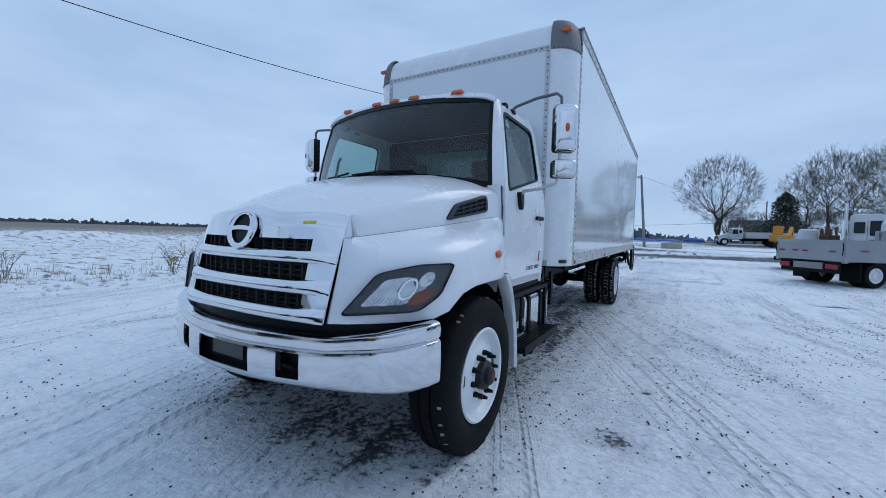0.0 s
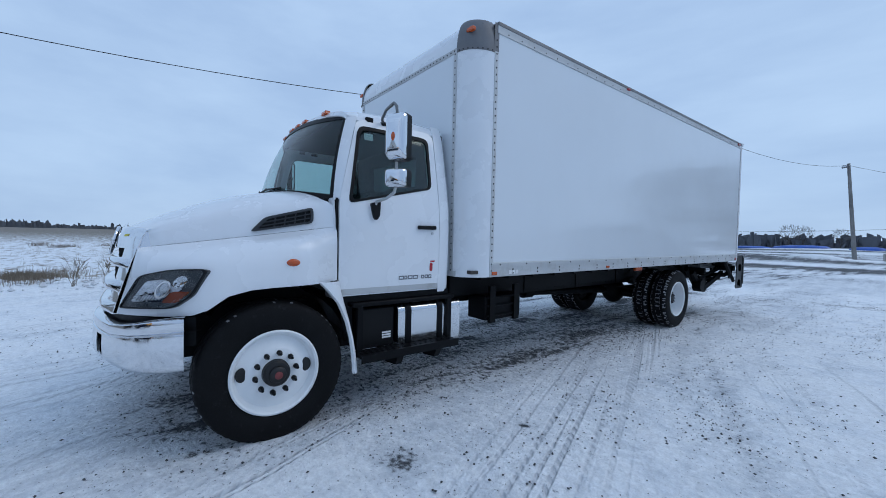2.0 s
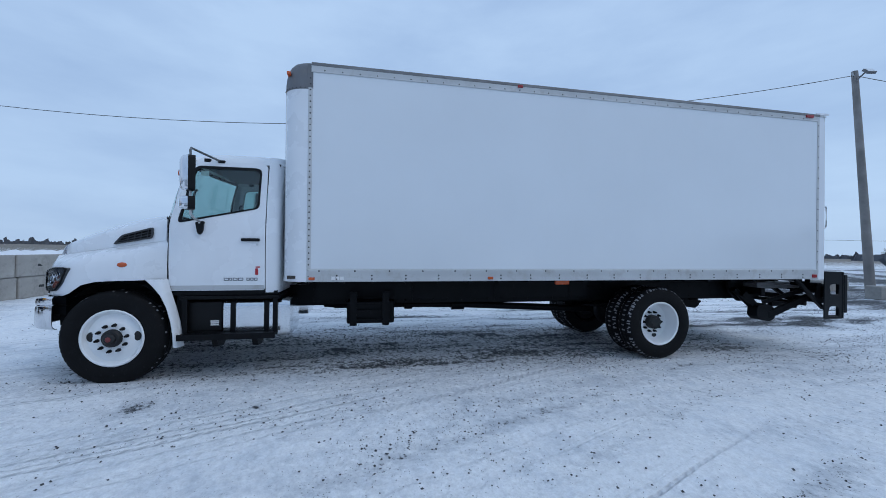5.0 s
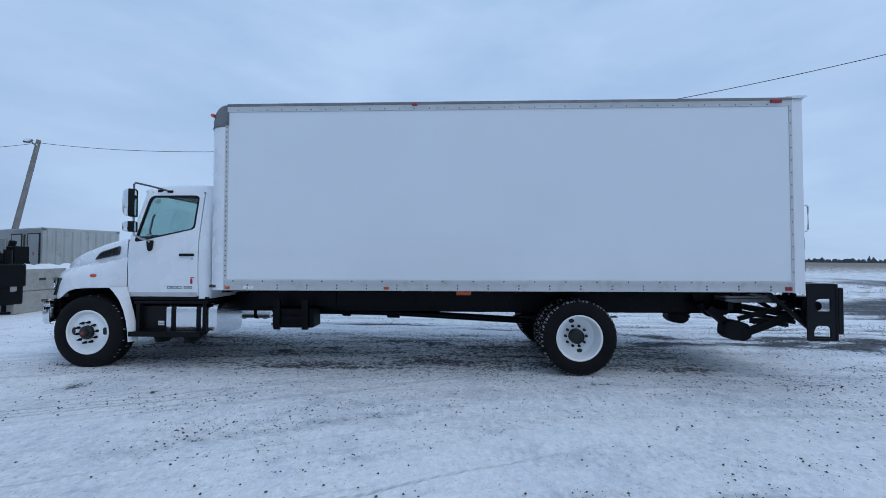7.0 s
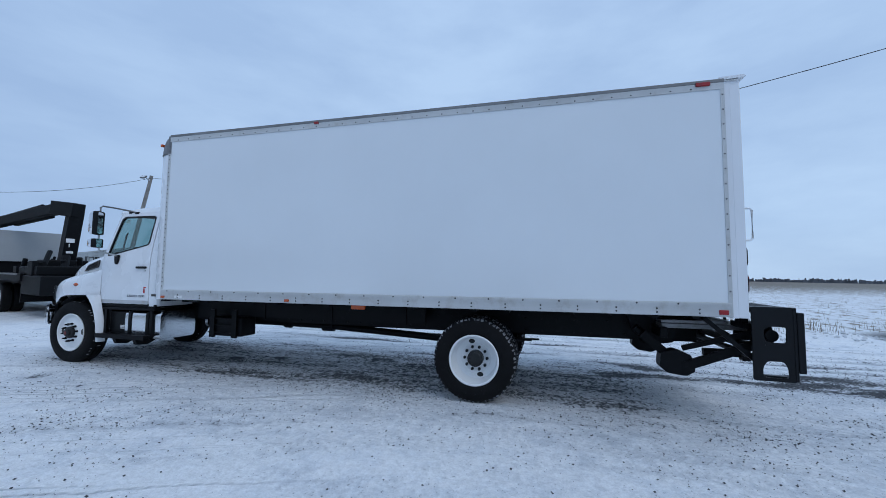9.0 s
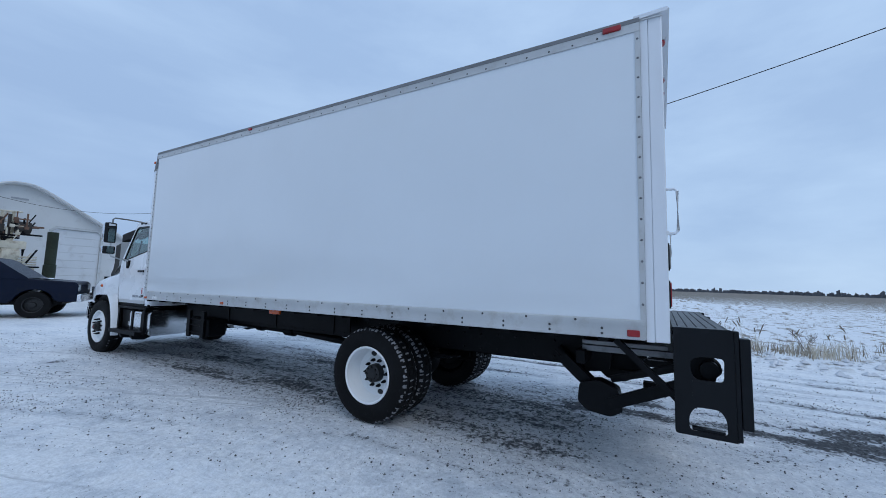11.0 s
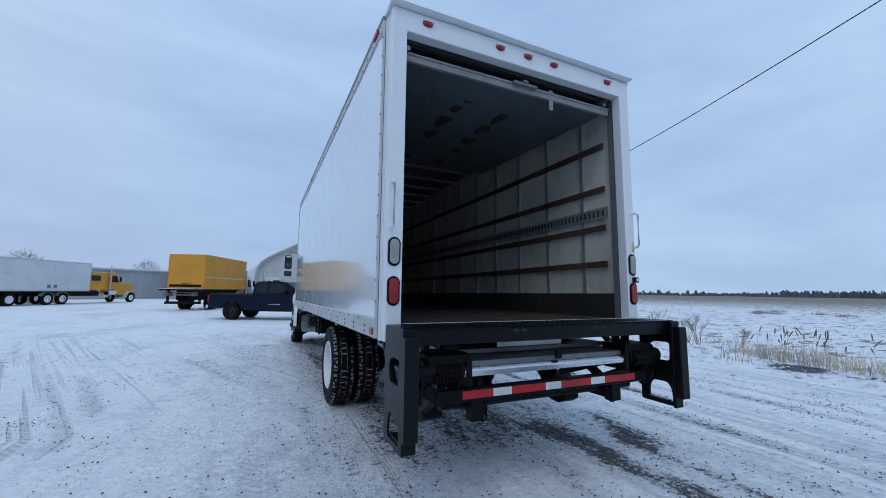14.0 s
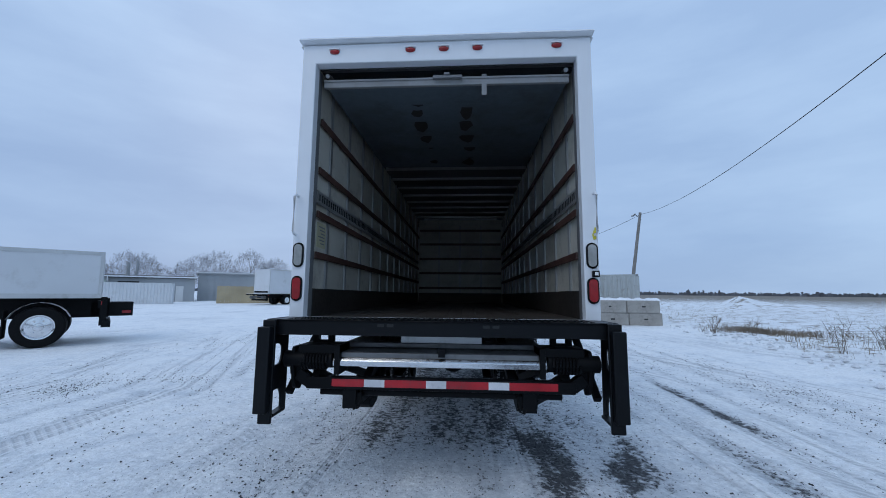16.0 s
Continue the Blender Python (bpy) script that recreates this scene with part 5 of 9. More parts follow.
    bm = boxes((s * (BX - 0.01), s * (BX + 0.005), BF + 0.283, BF + 0.330, BZ0, 3.36), (s * (BX - 0.295), s * (BX - 0.245), BF - 0.006, BF + 0.01, BZ0, 3.39))
    part("post_flange", bm, M_RAIL, post, "riveted flange of the corner post")
    bm = fresh()
    studs(bm, [(s * (BX + 0.005), BF + 0.306, 1.16 + 0.068 * k) for k in range(35)], 0.010, (s, 0, 0))
    studs(bm, [(s * (BX - 0.27), BF - 0.006, 1.16 + 0.068 * k) for k in range(33)], 0.009, (0, -1, 0))
    part("post_rivets", bm, M_RIVET, post)["kind"] = "stuff"
    # metal corner casting at the top
    bm = fresh()
    rows = []
    for j in range(9):
        b = j * math.pi / 16.02
        row = []
        for k in range(9):
            a = k * math.pi / 16
            rr = 0.30 + 0.70 * math.cos(b) ** 0.55
            row.append((s * (BX - 0.25 + rr * 0.255 * math.sin(a)), BF + 0.295 - rr * 0.300 * math.cos(a), 3.37 + 0.325 * math.sin(b)))
        rows.append(row)
    rows.insert(0, [(s * (BX - 0.25 + 0.255 * math.sin(k * math.pi / 16)), BF + 0.295 - 0.300 * math.cos(k * math.pi / 16), 3.345) for k in range(9)])
    vs = sheet(bm, rows)
    thick(bm, 0.012)
    sheet(bm, [[(s * (BX + 0.004), BF + 0.275, 3.345), (s * (BX + 0.004), BF + 0.335, 3.345)], [(s * (BX + 0.004), BF + 0.275, 3.64), (s * (BX + 0.004), BF + 0.335, 3.64)]])
    cast = part("corner_casting", bm, M_CAST, truck, "bare metal corner casting", 60)
    bm = boxes((s * (BX - 0.105) - 0.05, s * (BX - 0.105) + 0.05, BF + 0.030, BF + 0.075, 3.515, 3.555))
    part("corner_lamp", bm, M_AMBER, cast, "orange corner clearance lamp", bevel=0.01)
    bm = fresh()
    studs(bm, [(s * (BX - 0.25 + 0.256 * math.sin(a)), BF + 0.295 - 0.301 * math.cos(a), 3.358) for a in [0.15 + 0.18 * k for k in range(8)]], 0.009, (s * 0.7, -0.7, 0))
    part("casting_rivets", bm, M_RIVET, cast)["kind"] = "stuff"
# front wall and its rolled top edge
bm = boxes((-BX + 0.25, BX - 0.25, BF, BF + 0.02, BZ0, 3.37))
part("front_wall", bm, M_PANEL, truck, "white front wall of the box")
bm = fresh()
rows = []
for k in range(11):
    a = k * math.pi / 20.02
    rows.append([(x, BF + 0.30 - 0.30 * math.cos(a) ** 0.7, 3.37 + 0.325 * math.sin(a) ** 0.9) for x in (-BX + 0.245, -0.5, 0.5, BX - 0.245)])
rows.append([(x, BF + 0.302, 3.60) for x, y, z in rows[-1]])
sheet(bm, rows)
thick(bm, 0.015)
top = part("front_cap", bm, M_PAINT, truck, "white rolled front top cap", 60)
bm = boxes((-BX + 0.25, BX - 0.25, BF - 0.007, BF + 0.01, 3.345, 3.392))
part("cap_flange", bm, M_RAIL, top)
bm = fresh()
studs(bm, [(-1.02 + 0.06 * k, BF - 0.007, 3.368) for k in range(35)], 0.010, (0, -1, 0))
part("cap_rivets", bm, M_RIVET, top)["kind"] = "stuff"
bm = boxes((-1.1, 1.1, BF - 0.004, BF + 0.01, BZ0, BZ0 + 0.06))
part("front_sill", bm, M_RAIL, truck)
bm = fresh()
sheet(bm, [[(x, y, 3.652 - 0.012 * (x / 1.3) ** 2) for x in (-1.30, -0.7, 0, 0.7, 1.30)] for y in (2.03, 5.0, 9.76)])
thick(bm, 0.008)
part("box_roof", bm, M_RAIL, truck, "thin aluminium box roof")
# rear frame
bm = fresh()
cut_plate(bm, [(-1.282, 1.085), (1.282, 1.085), (1.282, 3.650), (-1.282, 3.650)], [[(-1.162, 1.205), (1.162, 1.205), (1.158, 3.470), (-1.158, 3.470)]], lambda x, z, w: (x, 9.66 + w, z), 0.10)
rear = part("rear_frame", bm, M_FRAMEWHITE, truck, "white steel rear frame around the open door", bevel=0.008)
bm = fresh()
cut_plate(bm, [(-1.288, 1.085), (1.288, 1.085), (1.288, 3.646), (-1.288, 3.646)], [[(-1.21, 1.20), (1.21, 1.20), (1.21, 3.56), (-1.21, 3.56)]], lambda x, z, w: (x, 9.607 + w, z), 0.053)
part("frame_return", bm, M_FRAMEWHITE, rear)
bm = fresh()
cut_plate(bm, [(9.56, 3.645), (9.80, 3.662), (9.815, 3.668), (9.80, 3.690), (9.56, 3.680)], [], lambda y, z, w: (-1.30 + w, y, z), 2.60)
part("drip_rail", bm, M_FRAMEWHITE, rear, "white lip over the rear header")
for s in (1, -1):
    bm = boxes((s * 1.292, s * 1.306, 9.568, 9.606, 1.10, 3.64))
    strip = part("rear_strip", bm, M_RAIL, truck, "grey riveted strip before the rear frame")
    bm = fresh()
    studs(bm, [(s * 1.306, 9.587, 1.20 + 0.163 * k) for k in range(15)], 0.010, (s, 0, 0))
    part("strip_rivets", bm, M_CAST, strip)["kind"] = "stuff"
for x in (-0.988, -0.299, 0.0, 0.299, 0.988):
    bm = fresh()
    bmesh.ops.create_uvsphere(bm, u_segments=16, v_segments=8, radius=1.0, matrix=Matrix.Translation((x, 9.765, 3.573)) @ Matrix.Diagonal((0.045, 0.022, 0.022, 1)))
    lamp = part("header_lamp", bm, M_RED, rear, "small red header lamp")
    bm = boxes((x - 0.048, x + 0.048, 9.762, 9.79, 3.588, 3.597))
    part("lamp_hood", bm, M_FRAMEWHITE, lamp)
for s in (1, -1):
    for name, zc, mat, lab in (("tail_lamp", 1.443, M_RED, "red oval tail lamp"), ("reverse_lamp", 1.727, M_REVERSE, "clear oval reversing lamp")):
        bm = fresh()
        cut_plate(bm, rounded(-0.047, 0.047, -0.105, 0.105, 0.046, 8), [], lambda x, z, w: (s * 1.226 + x, 9.758 + w, zc + z), 0.012)
        lamp = part(name, bm, M_PLASTIC, rear, lab, bevel=0.004)
        bm = fresh()
        cut_plate(bm, rounded(-0.034, 0.034, -0.091, 0.091, 0.033, 8), [], lambda x, z, w: (s * 1.226 + x, 9.766 + w, zc + z), 0.012)
        part("lens", bm, mat, lamp, lab, bevel=0.005)
    bm = fresh()
    tube(bm, [(s * 1.255, 9.755, 2.24), (s * 1.255, 9.81, 2.24), (s * 1.255, 9.83, 2.22), (s * 1.255, 9.83, 1.92), (s * 1.255, 9.81, 1.90), (s * 1.255, 9.755, 1.90)], 0.011, 8)
    part("grab_handle", bm, M_FRAMEWHITE, rear, "white grab handle on the rear post")
bm = boxes((-1.272, -1.218, 9.76, 9.80, 1.552, 1.604))
sw = part("lift_switch", bm, M_PLASTIC, rear, "black lift control box", bevel=0.006)
bm = boxes((-1.258, -1.232, 9.80, 9.806, 1.565, 1.592))
part("switch_button", bm, M_PAPER, sw)
bm = fresh()
for k, (z, w) in enumerate(((1.86, 0.025), (1.885, 0.03), (1.91, 0.022), (1.935, 0.012))):
    box(bm, -1.265, -1.265 + w, 9.76, 9.764, z, z + 0.024)
part("yellow_scrape", bm, M_YELLOWTAG, rear, "yellow paint scrape on the post")
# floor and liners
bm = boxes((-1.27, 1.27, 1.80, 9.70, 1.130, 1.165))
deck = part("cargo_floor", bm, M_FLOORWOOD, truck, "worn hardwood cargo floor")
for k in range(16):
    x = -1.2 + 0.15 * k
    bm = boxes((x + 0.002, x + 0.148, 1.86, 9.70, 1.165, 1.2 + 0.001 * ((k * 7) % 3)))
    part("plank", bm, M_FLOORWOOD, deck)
bm = boxes((-1.15, 1.15, 9.56, 9.765, 1.10, 1.2035))
part("threshold_plate", bm, M_BLACKGLOSS, truck, "black steel threshold plate")
for s in (1, -1):
    for k in range(13):
        y0 = 1.90 + 0.605 * k
        bm = boxes((s * 1.215, s * 1.222, y0 + 0.012, min(y0 + 0.593, 9.568), 1.20, 3.56))
        part("liner_panel", bm, M_LINER, truck, "off-white liner board")
    for k in range(1, 13):
        y0 = 1.90 + 0.605 * k
        bm = boxes((s * 1.195, s * 1.225, y0 - 0.022, y0 + 0.022, 1.20, 3.56))
        part("wall_post", bm, M_POST, truck, "galvanised wall post")
    for z in (3.035, 2.560, 2.140, 1.755):
        bm = boxes((s * 1.172, s * 1.194, 1.95, 9.50, z - 0.032, z + 0.032))
        part("wall_slat", bm, M_SLAT, truck, "dark red-brown wooden rub slat", bevel=0.004)
    bm = boxes((s * 1.180, s * 1.194, 1.95, 9.52, 2.238, 2.362))
    track = part("tie_down_track", bm, M_POST, truck, "galvanised slotted tie-down track")
    bm = fresh()
    for k in range(120):
        y = 9.47 - 0.062 * k
        box(bm, s * 1.176, s * 1.1805, y - 0.012, y + 0.012, 2.268, 2.332)
    part("slot_row", bm, M_TRIM, track)["kind"] = "stuff"
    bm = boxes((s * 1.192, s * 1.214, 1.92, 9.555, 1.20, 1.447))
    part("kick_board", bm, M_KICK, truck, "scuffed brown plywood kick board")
    bm = boxes((s * 1.160, s * 1.205, 9.59, 9.657, 1.20, 3.46))
    part("door_track_post", bm, M_CAST, truck, "galvanised door jamb")
bm = boxes((-1.2, 1.2, 1.88, 1.90, 1.20, 3.56))
part("front_liner", bm, M_LINER, truck, "off-white front liner")
for z in (3.25, 2.85, 2.43, 2.02, 1.60):
    bm = boxes((-1.16, 1.16, 1.90, 1.925, z - 0.03, z + 0.03))
    part("wall_slat", bm, M_SLAT, truck, "dark wooden rub slat on the front wall")
for x in (-0.6, 0.0, 0.6):
    bm = boxes((x - 0.02, x + 0.02, 1.90, 1.912, 1.45, 3.4))
    part("wall_post", bm, M_POST, truck)
bm = boxes((-1.18, 1.18, 1.90, 1.915, 1.20, 1.46))
part("kick_board", bm, M_KICK, truck)
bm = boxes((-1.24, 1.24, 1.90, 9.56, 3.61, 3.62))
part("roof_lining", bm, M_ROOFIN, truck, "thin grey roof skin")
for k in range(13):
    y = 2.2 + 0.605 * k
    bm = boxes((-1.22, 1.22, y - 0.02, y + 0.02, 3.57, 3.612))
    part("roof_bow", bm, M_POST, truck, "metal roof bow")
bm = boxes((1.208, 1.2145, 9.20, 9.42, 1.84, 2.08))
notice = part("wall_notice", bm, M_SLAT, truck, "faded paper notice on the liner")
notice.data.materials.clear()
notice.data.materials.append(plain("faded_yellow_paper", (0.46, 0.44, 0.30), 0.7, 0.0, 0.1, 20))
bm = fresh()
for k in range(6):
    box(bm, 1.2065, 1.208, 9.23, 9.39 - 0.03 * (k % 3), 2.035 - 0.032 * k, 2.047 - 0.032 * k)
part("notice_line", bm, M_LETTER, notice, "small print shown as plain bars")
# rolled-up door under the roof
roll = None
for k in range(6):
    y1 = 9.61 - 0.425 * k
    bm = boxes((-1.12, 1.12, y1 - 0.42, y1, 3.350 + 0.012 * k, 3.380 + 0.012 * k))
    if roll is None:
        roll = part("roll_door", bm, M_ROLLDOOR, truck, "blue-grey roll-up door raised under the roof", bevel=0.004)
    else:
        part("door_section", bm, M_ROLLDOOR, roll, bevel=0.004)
bm = boxes((-1.12, 1.12, 9.61, 9.645, 3.300, 3.372), (-1.12, 1.12, 9.645, 9.656, 3.352, 3.372))
bar = part("door_foot_bar", bm, M_DIRTYWHITE, roll, "dirty white bottom bar of the door", bevel=0.005)
bm = boxes((-0.385, -0.340, 9.635, 9.642, 3.20, 3.40))
part("pull_strap", bm, M_DIRTYWHITE, roll, "hanging pull strap")
bm = boxes((-0.16, 0.10, 9.656, 9.69, 3.345, 3.37), (-0.05, 0.0, 9.656, 9.70, 3.37, 3.39))
part("door_latch", bm, M_CAST, roll, "metal latch on the raised door")
for s in (1, -1):
    bm = fresh()
    tube(bm, [(s * 1.10, 9.62, 3.43), (s * 1.10, 9.54, 3.46), (s * 1.10, 6.9, 3.47)], 0.02, 8)
    part("door_rail", bm, M_POST, roll, "door guide rail")
for i, x in enumerate((0.30, -0.22)):
    bm = fresh()
    rng = random.Random(40 + i)
    for k in range(7):
        y = 9.3 - 0.34 * k + rng.uniform(-0.05, 0.05)
        w = rng.uniform(0.06, 0.12)
        ring = [bm.verts.new((x + 0.03 * math.sin(k) + w * math.cos(a * 0.785) * rng.uniform(0.6, 1.2), y + 1.6 * w * math.sin(a * 0.785) * rng.uniform(0.6, 1.2), 3.347 + 0.0282 * (9.61 - y) - 0.004)) for a in range(8)]
        bm.faces.new(ring)
    part("grease_marks", bm, M_KICK, roll, "dark grease marks on the door")["kind"] = "stuff"

# -- lift gate --
bm = boxes((-1.255, 1.255, 9.77, 10.115, 1.185, 1.208), (-1.255, 1.255, 10.09, 10.115, 1.095, 1.208))
gate = part("lift_gate_deck", bm, M_BLACKGLOSS, truck, "black steel lift gate deck at the tail", bevel=0.004)
bm = fresh()
for x in (0.42, 0.35, -0.35, -0.42):
    box(bm, x - 0.024, x + 0.024, 10.114, 10.117, 1.160, 1.182)
part("deck_slots", bm, M_TRIM, gate)["kind"] = "stuff"
bm = fresh()
rng = random.Random(7)
for k in range(46):
    for j in range(5):
        x, y = -1.12 + 0.05 * k, 9.81 + 0.06 * j
        box(bm, x - 0.016, x + 0.016, y - 0.004, y + 0.004, 1.208, 1.211)
part("deck_tread", bm, M_BLACK, gate, "raised tread bars")["kind"] = "stuff"
for s in (1, -1):
    outline = soften([(9.775, 0.465), (10.150, 0.460), (10.135, 1.210), (9.775, 1.210)], 0.02, 2)
    hole_a = soften([(9.878, 0.905), (9.905, 0.85), (10.072, 0.848), (10.078, 1.01), (9.935, 1.012), (9.878, 0.985)], 0.03)
    hole_b = soften([(9.862, 0.500), (10.085, 0.495), (10.080, 0.60), (10.045, 0.66), (9.90, 0.662), (9.862, 0.60)], 0.03)
    bm = fresh()
    cut_plate(bm, outline, [hole_a, hole_b], lambda y, z, w: (s * (1.262 + w), y, z), 0.016)
    plate = part("side_plate", bm, M_BLACKGLOSS, gate, "black cut-out side plate of the lift gate", bevel=0.003)
    bm = boxes((s * 1.19, s * 1.285, 10.135, 10.165, 0.47, 1.205), (s * 1.20, s * 1.292, 10.165, 10.225, 0.555, 1.158))
    part("dock_bumper", bm, M_BLACKGLOSS, plate, "black dock bumper post", bevel=0.006)
    bm = fresh()
    beam(bm, (s * 1.24, 9.88, 0.51), (s * 1.24, 10.07, 0.505), 0.05, 0.02)
    part("foot_step", bm, M_BLACKGLOSS, plate)
    bm = fresh()
    beam(bm, (s * 1.16, 9.38, 1.07), (s * 1.20, 9.86, 0.62), 0.05, 0.045)
    part("brace", bm, M_BLACK, gate, "black diagonal brace")
    # arms
    bm = fresh()
    beam(bm, (s * 0.72, 8.86, 0.82), (s * 0.74, 9.26, 0.47), 0.06, 0.10)
    beam(bm, (s * 0.80, 9.25, 0.45), (s * 0.94, 9.98, 0.79), 0.06, 0.10)
    beam(bm, (s * 0.70, 9.30, 0.66), (s * 0.90, 9.95, 0.90), 0.05, 0.06)
    part("lift_arm", bm, M_BLACK, gate, "black lift arm")
    bm = fresh()
    rod(bm, (s * 0.62, 8.80, 0.88), (s * 0.64, 9.18, 0.55), 0.045, 14)
    rod(bm, (s * 0.64, 9.18, 0.55), (s * 0.65, 9.4, 0.49), 0.028, 12)
    part("lift_cylinder", bm, M_BLACK, gate, "black hydraulic cylinder")
    bm = fresh()
    cut_plate(bm, soften([(9.02, 0.46), (9.10, 0.385), (9.30, 0.36), (9.40, 0.42), (9.36, 0.60), (9.20, 0.66), (9.04, 0.62)], 0.03), [], lambda y, z, w: (s * (0.66 + w), y, z), 0.17)
    part("pivot_shoe", bm, M_BLACK, gate, "black pivot shoe")
    bm = fresh()
    cut_plate(bm, soften([(8.72, 1.06), (9.32, 1.06), (9.26, 0.70), (8.98, 0.66), (8.80, 0.82)], 0.03), [], lambda y, z, w: (s * (0.50 + w), y, z), 0.05)
    part("frame_hanger", bm, M_BLACK, gate)
    # torsion spring boxes at the platform's ends
    bm = fresh()
    rod(bm, (s * 0.80, 10.0, 0.905), (s * 1.17, 10.0, 0.905), 0.062, 18)
    box(bm, s * 0.74, s * 1.06, 9.80, 10.04, 0.955, 1.015)
    box(bm, s * 0.74, s * 0.78, 9.82, 10.05, 0.80, 1.01)
    cut = fresh()
    cut_plate(cut, soften([(9.86, 1.00), (10.03, 1.00), (10.05, 0.86), (10.00, 0.69), (9.90, 0.66), (9.84, 0.74)], 0.03), [], lambda y, z, w: (s * (1.09 + w), y, z), 0.025)
    me = bpy.data.meshes.new("tmp")
    cut.to_mesh(me)
    cut.free()
    bm.from_mesh(me)
    bpy.data.meshes.remove(me)
    hinge = part("hinge_box", bm, M_BLACK, gate, "black hinge box with a coil spring", bevel=0.006)
    bm = fresh()
    helix = [(s * (0.83 + 0.19 * t / 96), 10.03 + 0.055 * math.cos(t * 2 * math.pi / 12), 0.895 + 0.055 * math.sin(t * 2 * math.pi / 12)) for t in range(97)]
    tube(bm, helix, 0.010, 6)
    part("coil_spring", bm, M_BLACK, hinge, "black coil spring")
    bm = boxes((s * 0.62, s * 0.72, 9.92, 10.0, 0.55, 0.74), (s * 0.58, s * 0.66, 9.55, 9.98, 0.58, 0.66))
    part("under_ride_foot", bm, M_BLACK, gate)
    bm = fresh()
    pts = [(s * 0.60, 9.96, 0.74), (s * 0.585, 9.98, 0.62), (s * 0.60, 9.99, 0.555), (s * 0.63, 10.0, 0.545), (s * 0.655, 9.99, 0.60), (s * 0.65, 9.97, 0.72)]
    tube(bm, pts, 0.008, 6)
    tube(bm, [(x + s * 0.03, y - 0.02, z + 0.01) for x, y, z in pts], 0.008, 6)
    part("hydraulic_hose", bm, M_RUBBER, gate, "looped black hydraulic hose")
    bm = boxes((s * 0.98, s * 1.02, 9.80, 9.86, 1.02, 1.10), (s * 0.86, s * 0.90, 9.80, 9.86, 1.02, 1.10), (s * 0.86, s * 1.02, 9.80, 9.86, 1.00, 1.03))
    part("latch_bracket", bm, M_BLACK, gate)
# folded platform
bm = fresh()
box(bm, -0.80, 0.80, 9.06, 10.00, 0.905, 0.96)
box(bm, -0.80, 0.80, 9.06, 9.75, 0.965, 1.005)
plat = part("folded_platform", bm, M_PLATFORM, gate, "folded aluminium lift platform", bevel=0.006)
bm = fresh()
cut_plate(bm, [(9.99, 0.862), (10.035, 0.862), (10.04, 0.90), (10.02, 0.925), (9.99, 0.925)], [], lambda y, z, w: (-0.795 + w, y, z), 1.59)
part("platform_edge", bm, M_ALU, plat, "shiny aluminium platform edge", bevel=0.003)
bm = boxes((-0.05, 0.0, 10.03, 10.05, 0.94, 1.0))
part("platform_latch", bm, M_BLACK, plat)
bm = boxes((-0.33, 0.33, 9.70, 9.73, 1.005, 1.075))
part("platform_flap", bm, M_ALUDULL, plat, "light grey folded flap")
bm = boxes((-1.0, 1.0, 9.945, 10.02, 0.690, 0.778))
bumper_r = part("rear_under_ride_bar", bm, M_BLACK, gate, "black rear under-ride bar", bevel=0.006)
edges = [-0.87, -0.52, -0.37, -0.06, 0.09, 0.40, 0.555, 0.80]
for k in range(7):
    bm = boxes((edges[k], edges[k + 1], 10.02, 10.023, 0.712, 0.766))
    part("reflective_tape", bm, M_TAPE_R if k % 2 == 0 else M_TAPE_W, bumper_r, "red reflective tape" if k % 2 == 0 else "silver reflective tape")
for s in (1, -1):
    bm = fresh()
    beam(bm, (s * 0.50, 9.5, 1.05), (s * 0.55, 9.95, 0.75), 0.06, 0.05)
    part("bar_hanger", bm, M_BLACK, gate)
    bm = fresh()
    beam(bm, (s * 0.98, 9.975, 0.735), (s * 1.075, 9.975, 0.80), 0.075, 0.09)
    beam(bm, (s * 1.075, 9.975, 0.79), (s * 1.09, 9.975, 0.92), 0.05, 0.12, (1, 0, 0))
    part("bar_end", bm, M_BLACK, gate, "black bent end of the under-ride bar", bevel=0.008)
bm = fresh()
rod(bm, (-0.92, 9.90, 0.655), (0.92, 9.90, 0.655), 0.034, 14)
part("torque_tube", bm, M_BLACK, gate, "black torque tube below the bar")
bm = boxes((-0.9, 0.9, 9.02, 9.10, 0.80, 0.92))
part("gate_cross_tube", bm, M_BLACK, gate, "black cross tube", bevel=0.008)

# ---- ground ----


def edge_x(y):
    """Where the yard ends and the field begins."""
    return along([(-60, -16.0), (-8, -10.5), (-2, -9.6), (3, -8.8), (8, -7.4), (13, -6.4), (20, -8.0), (34, -13.0), (60, -30.0)], y)


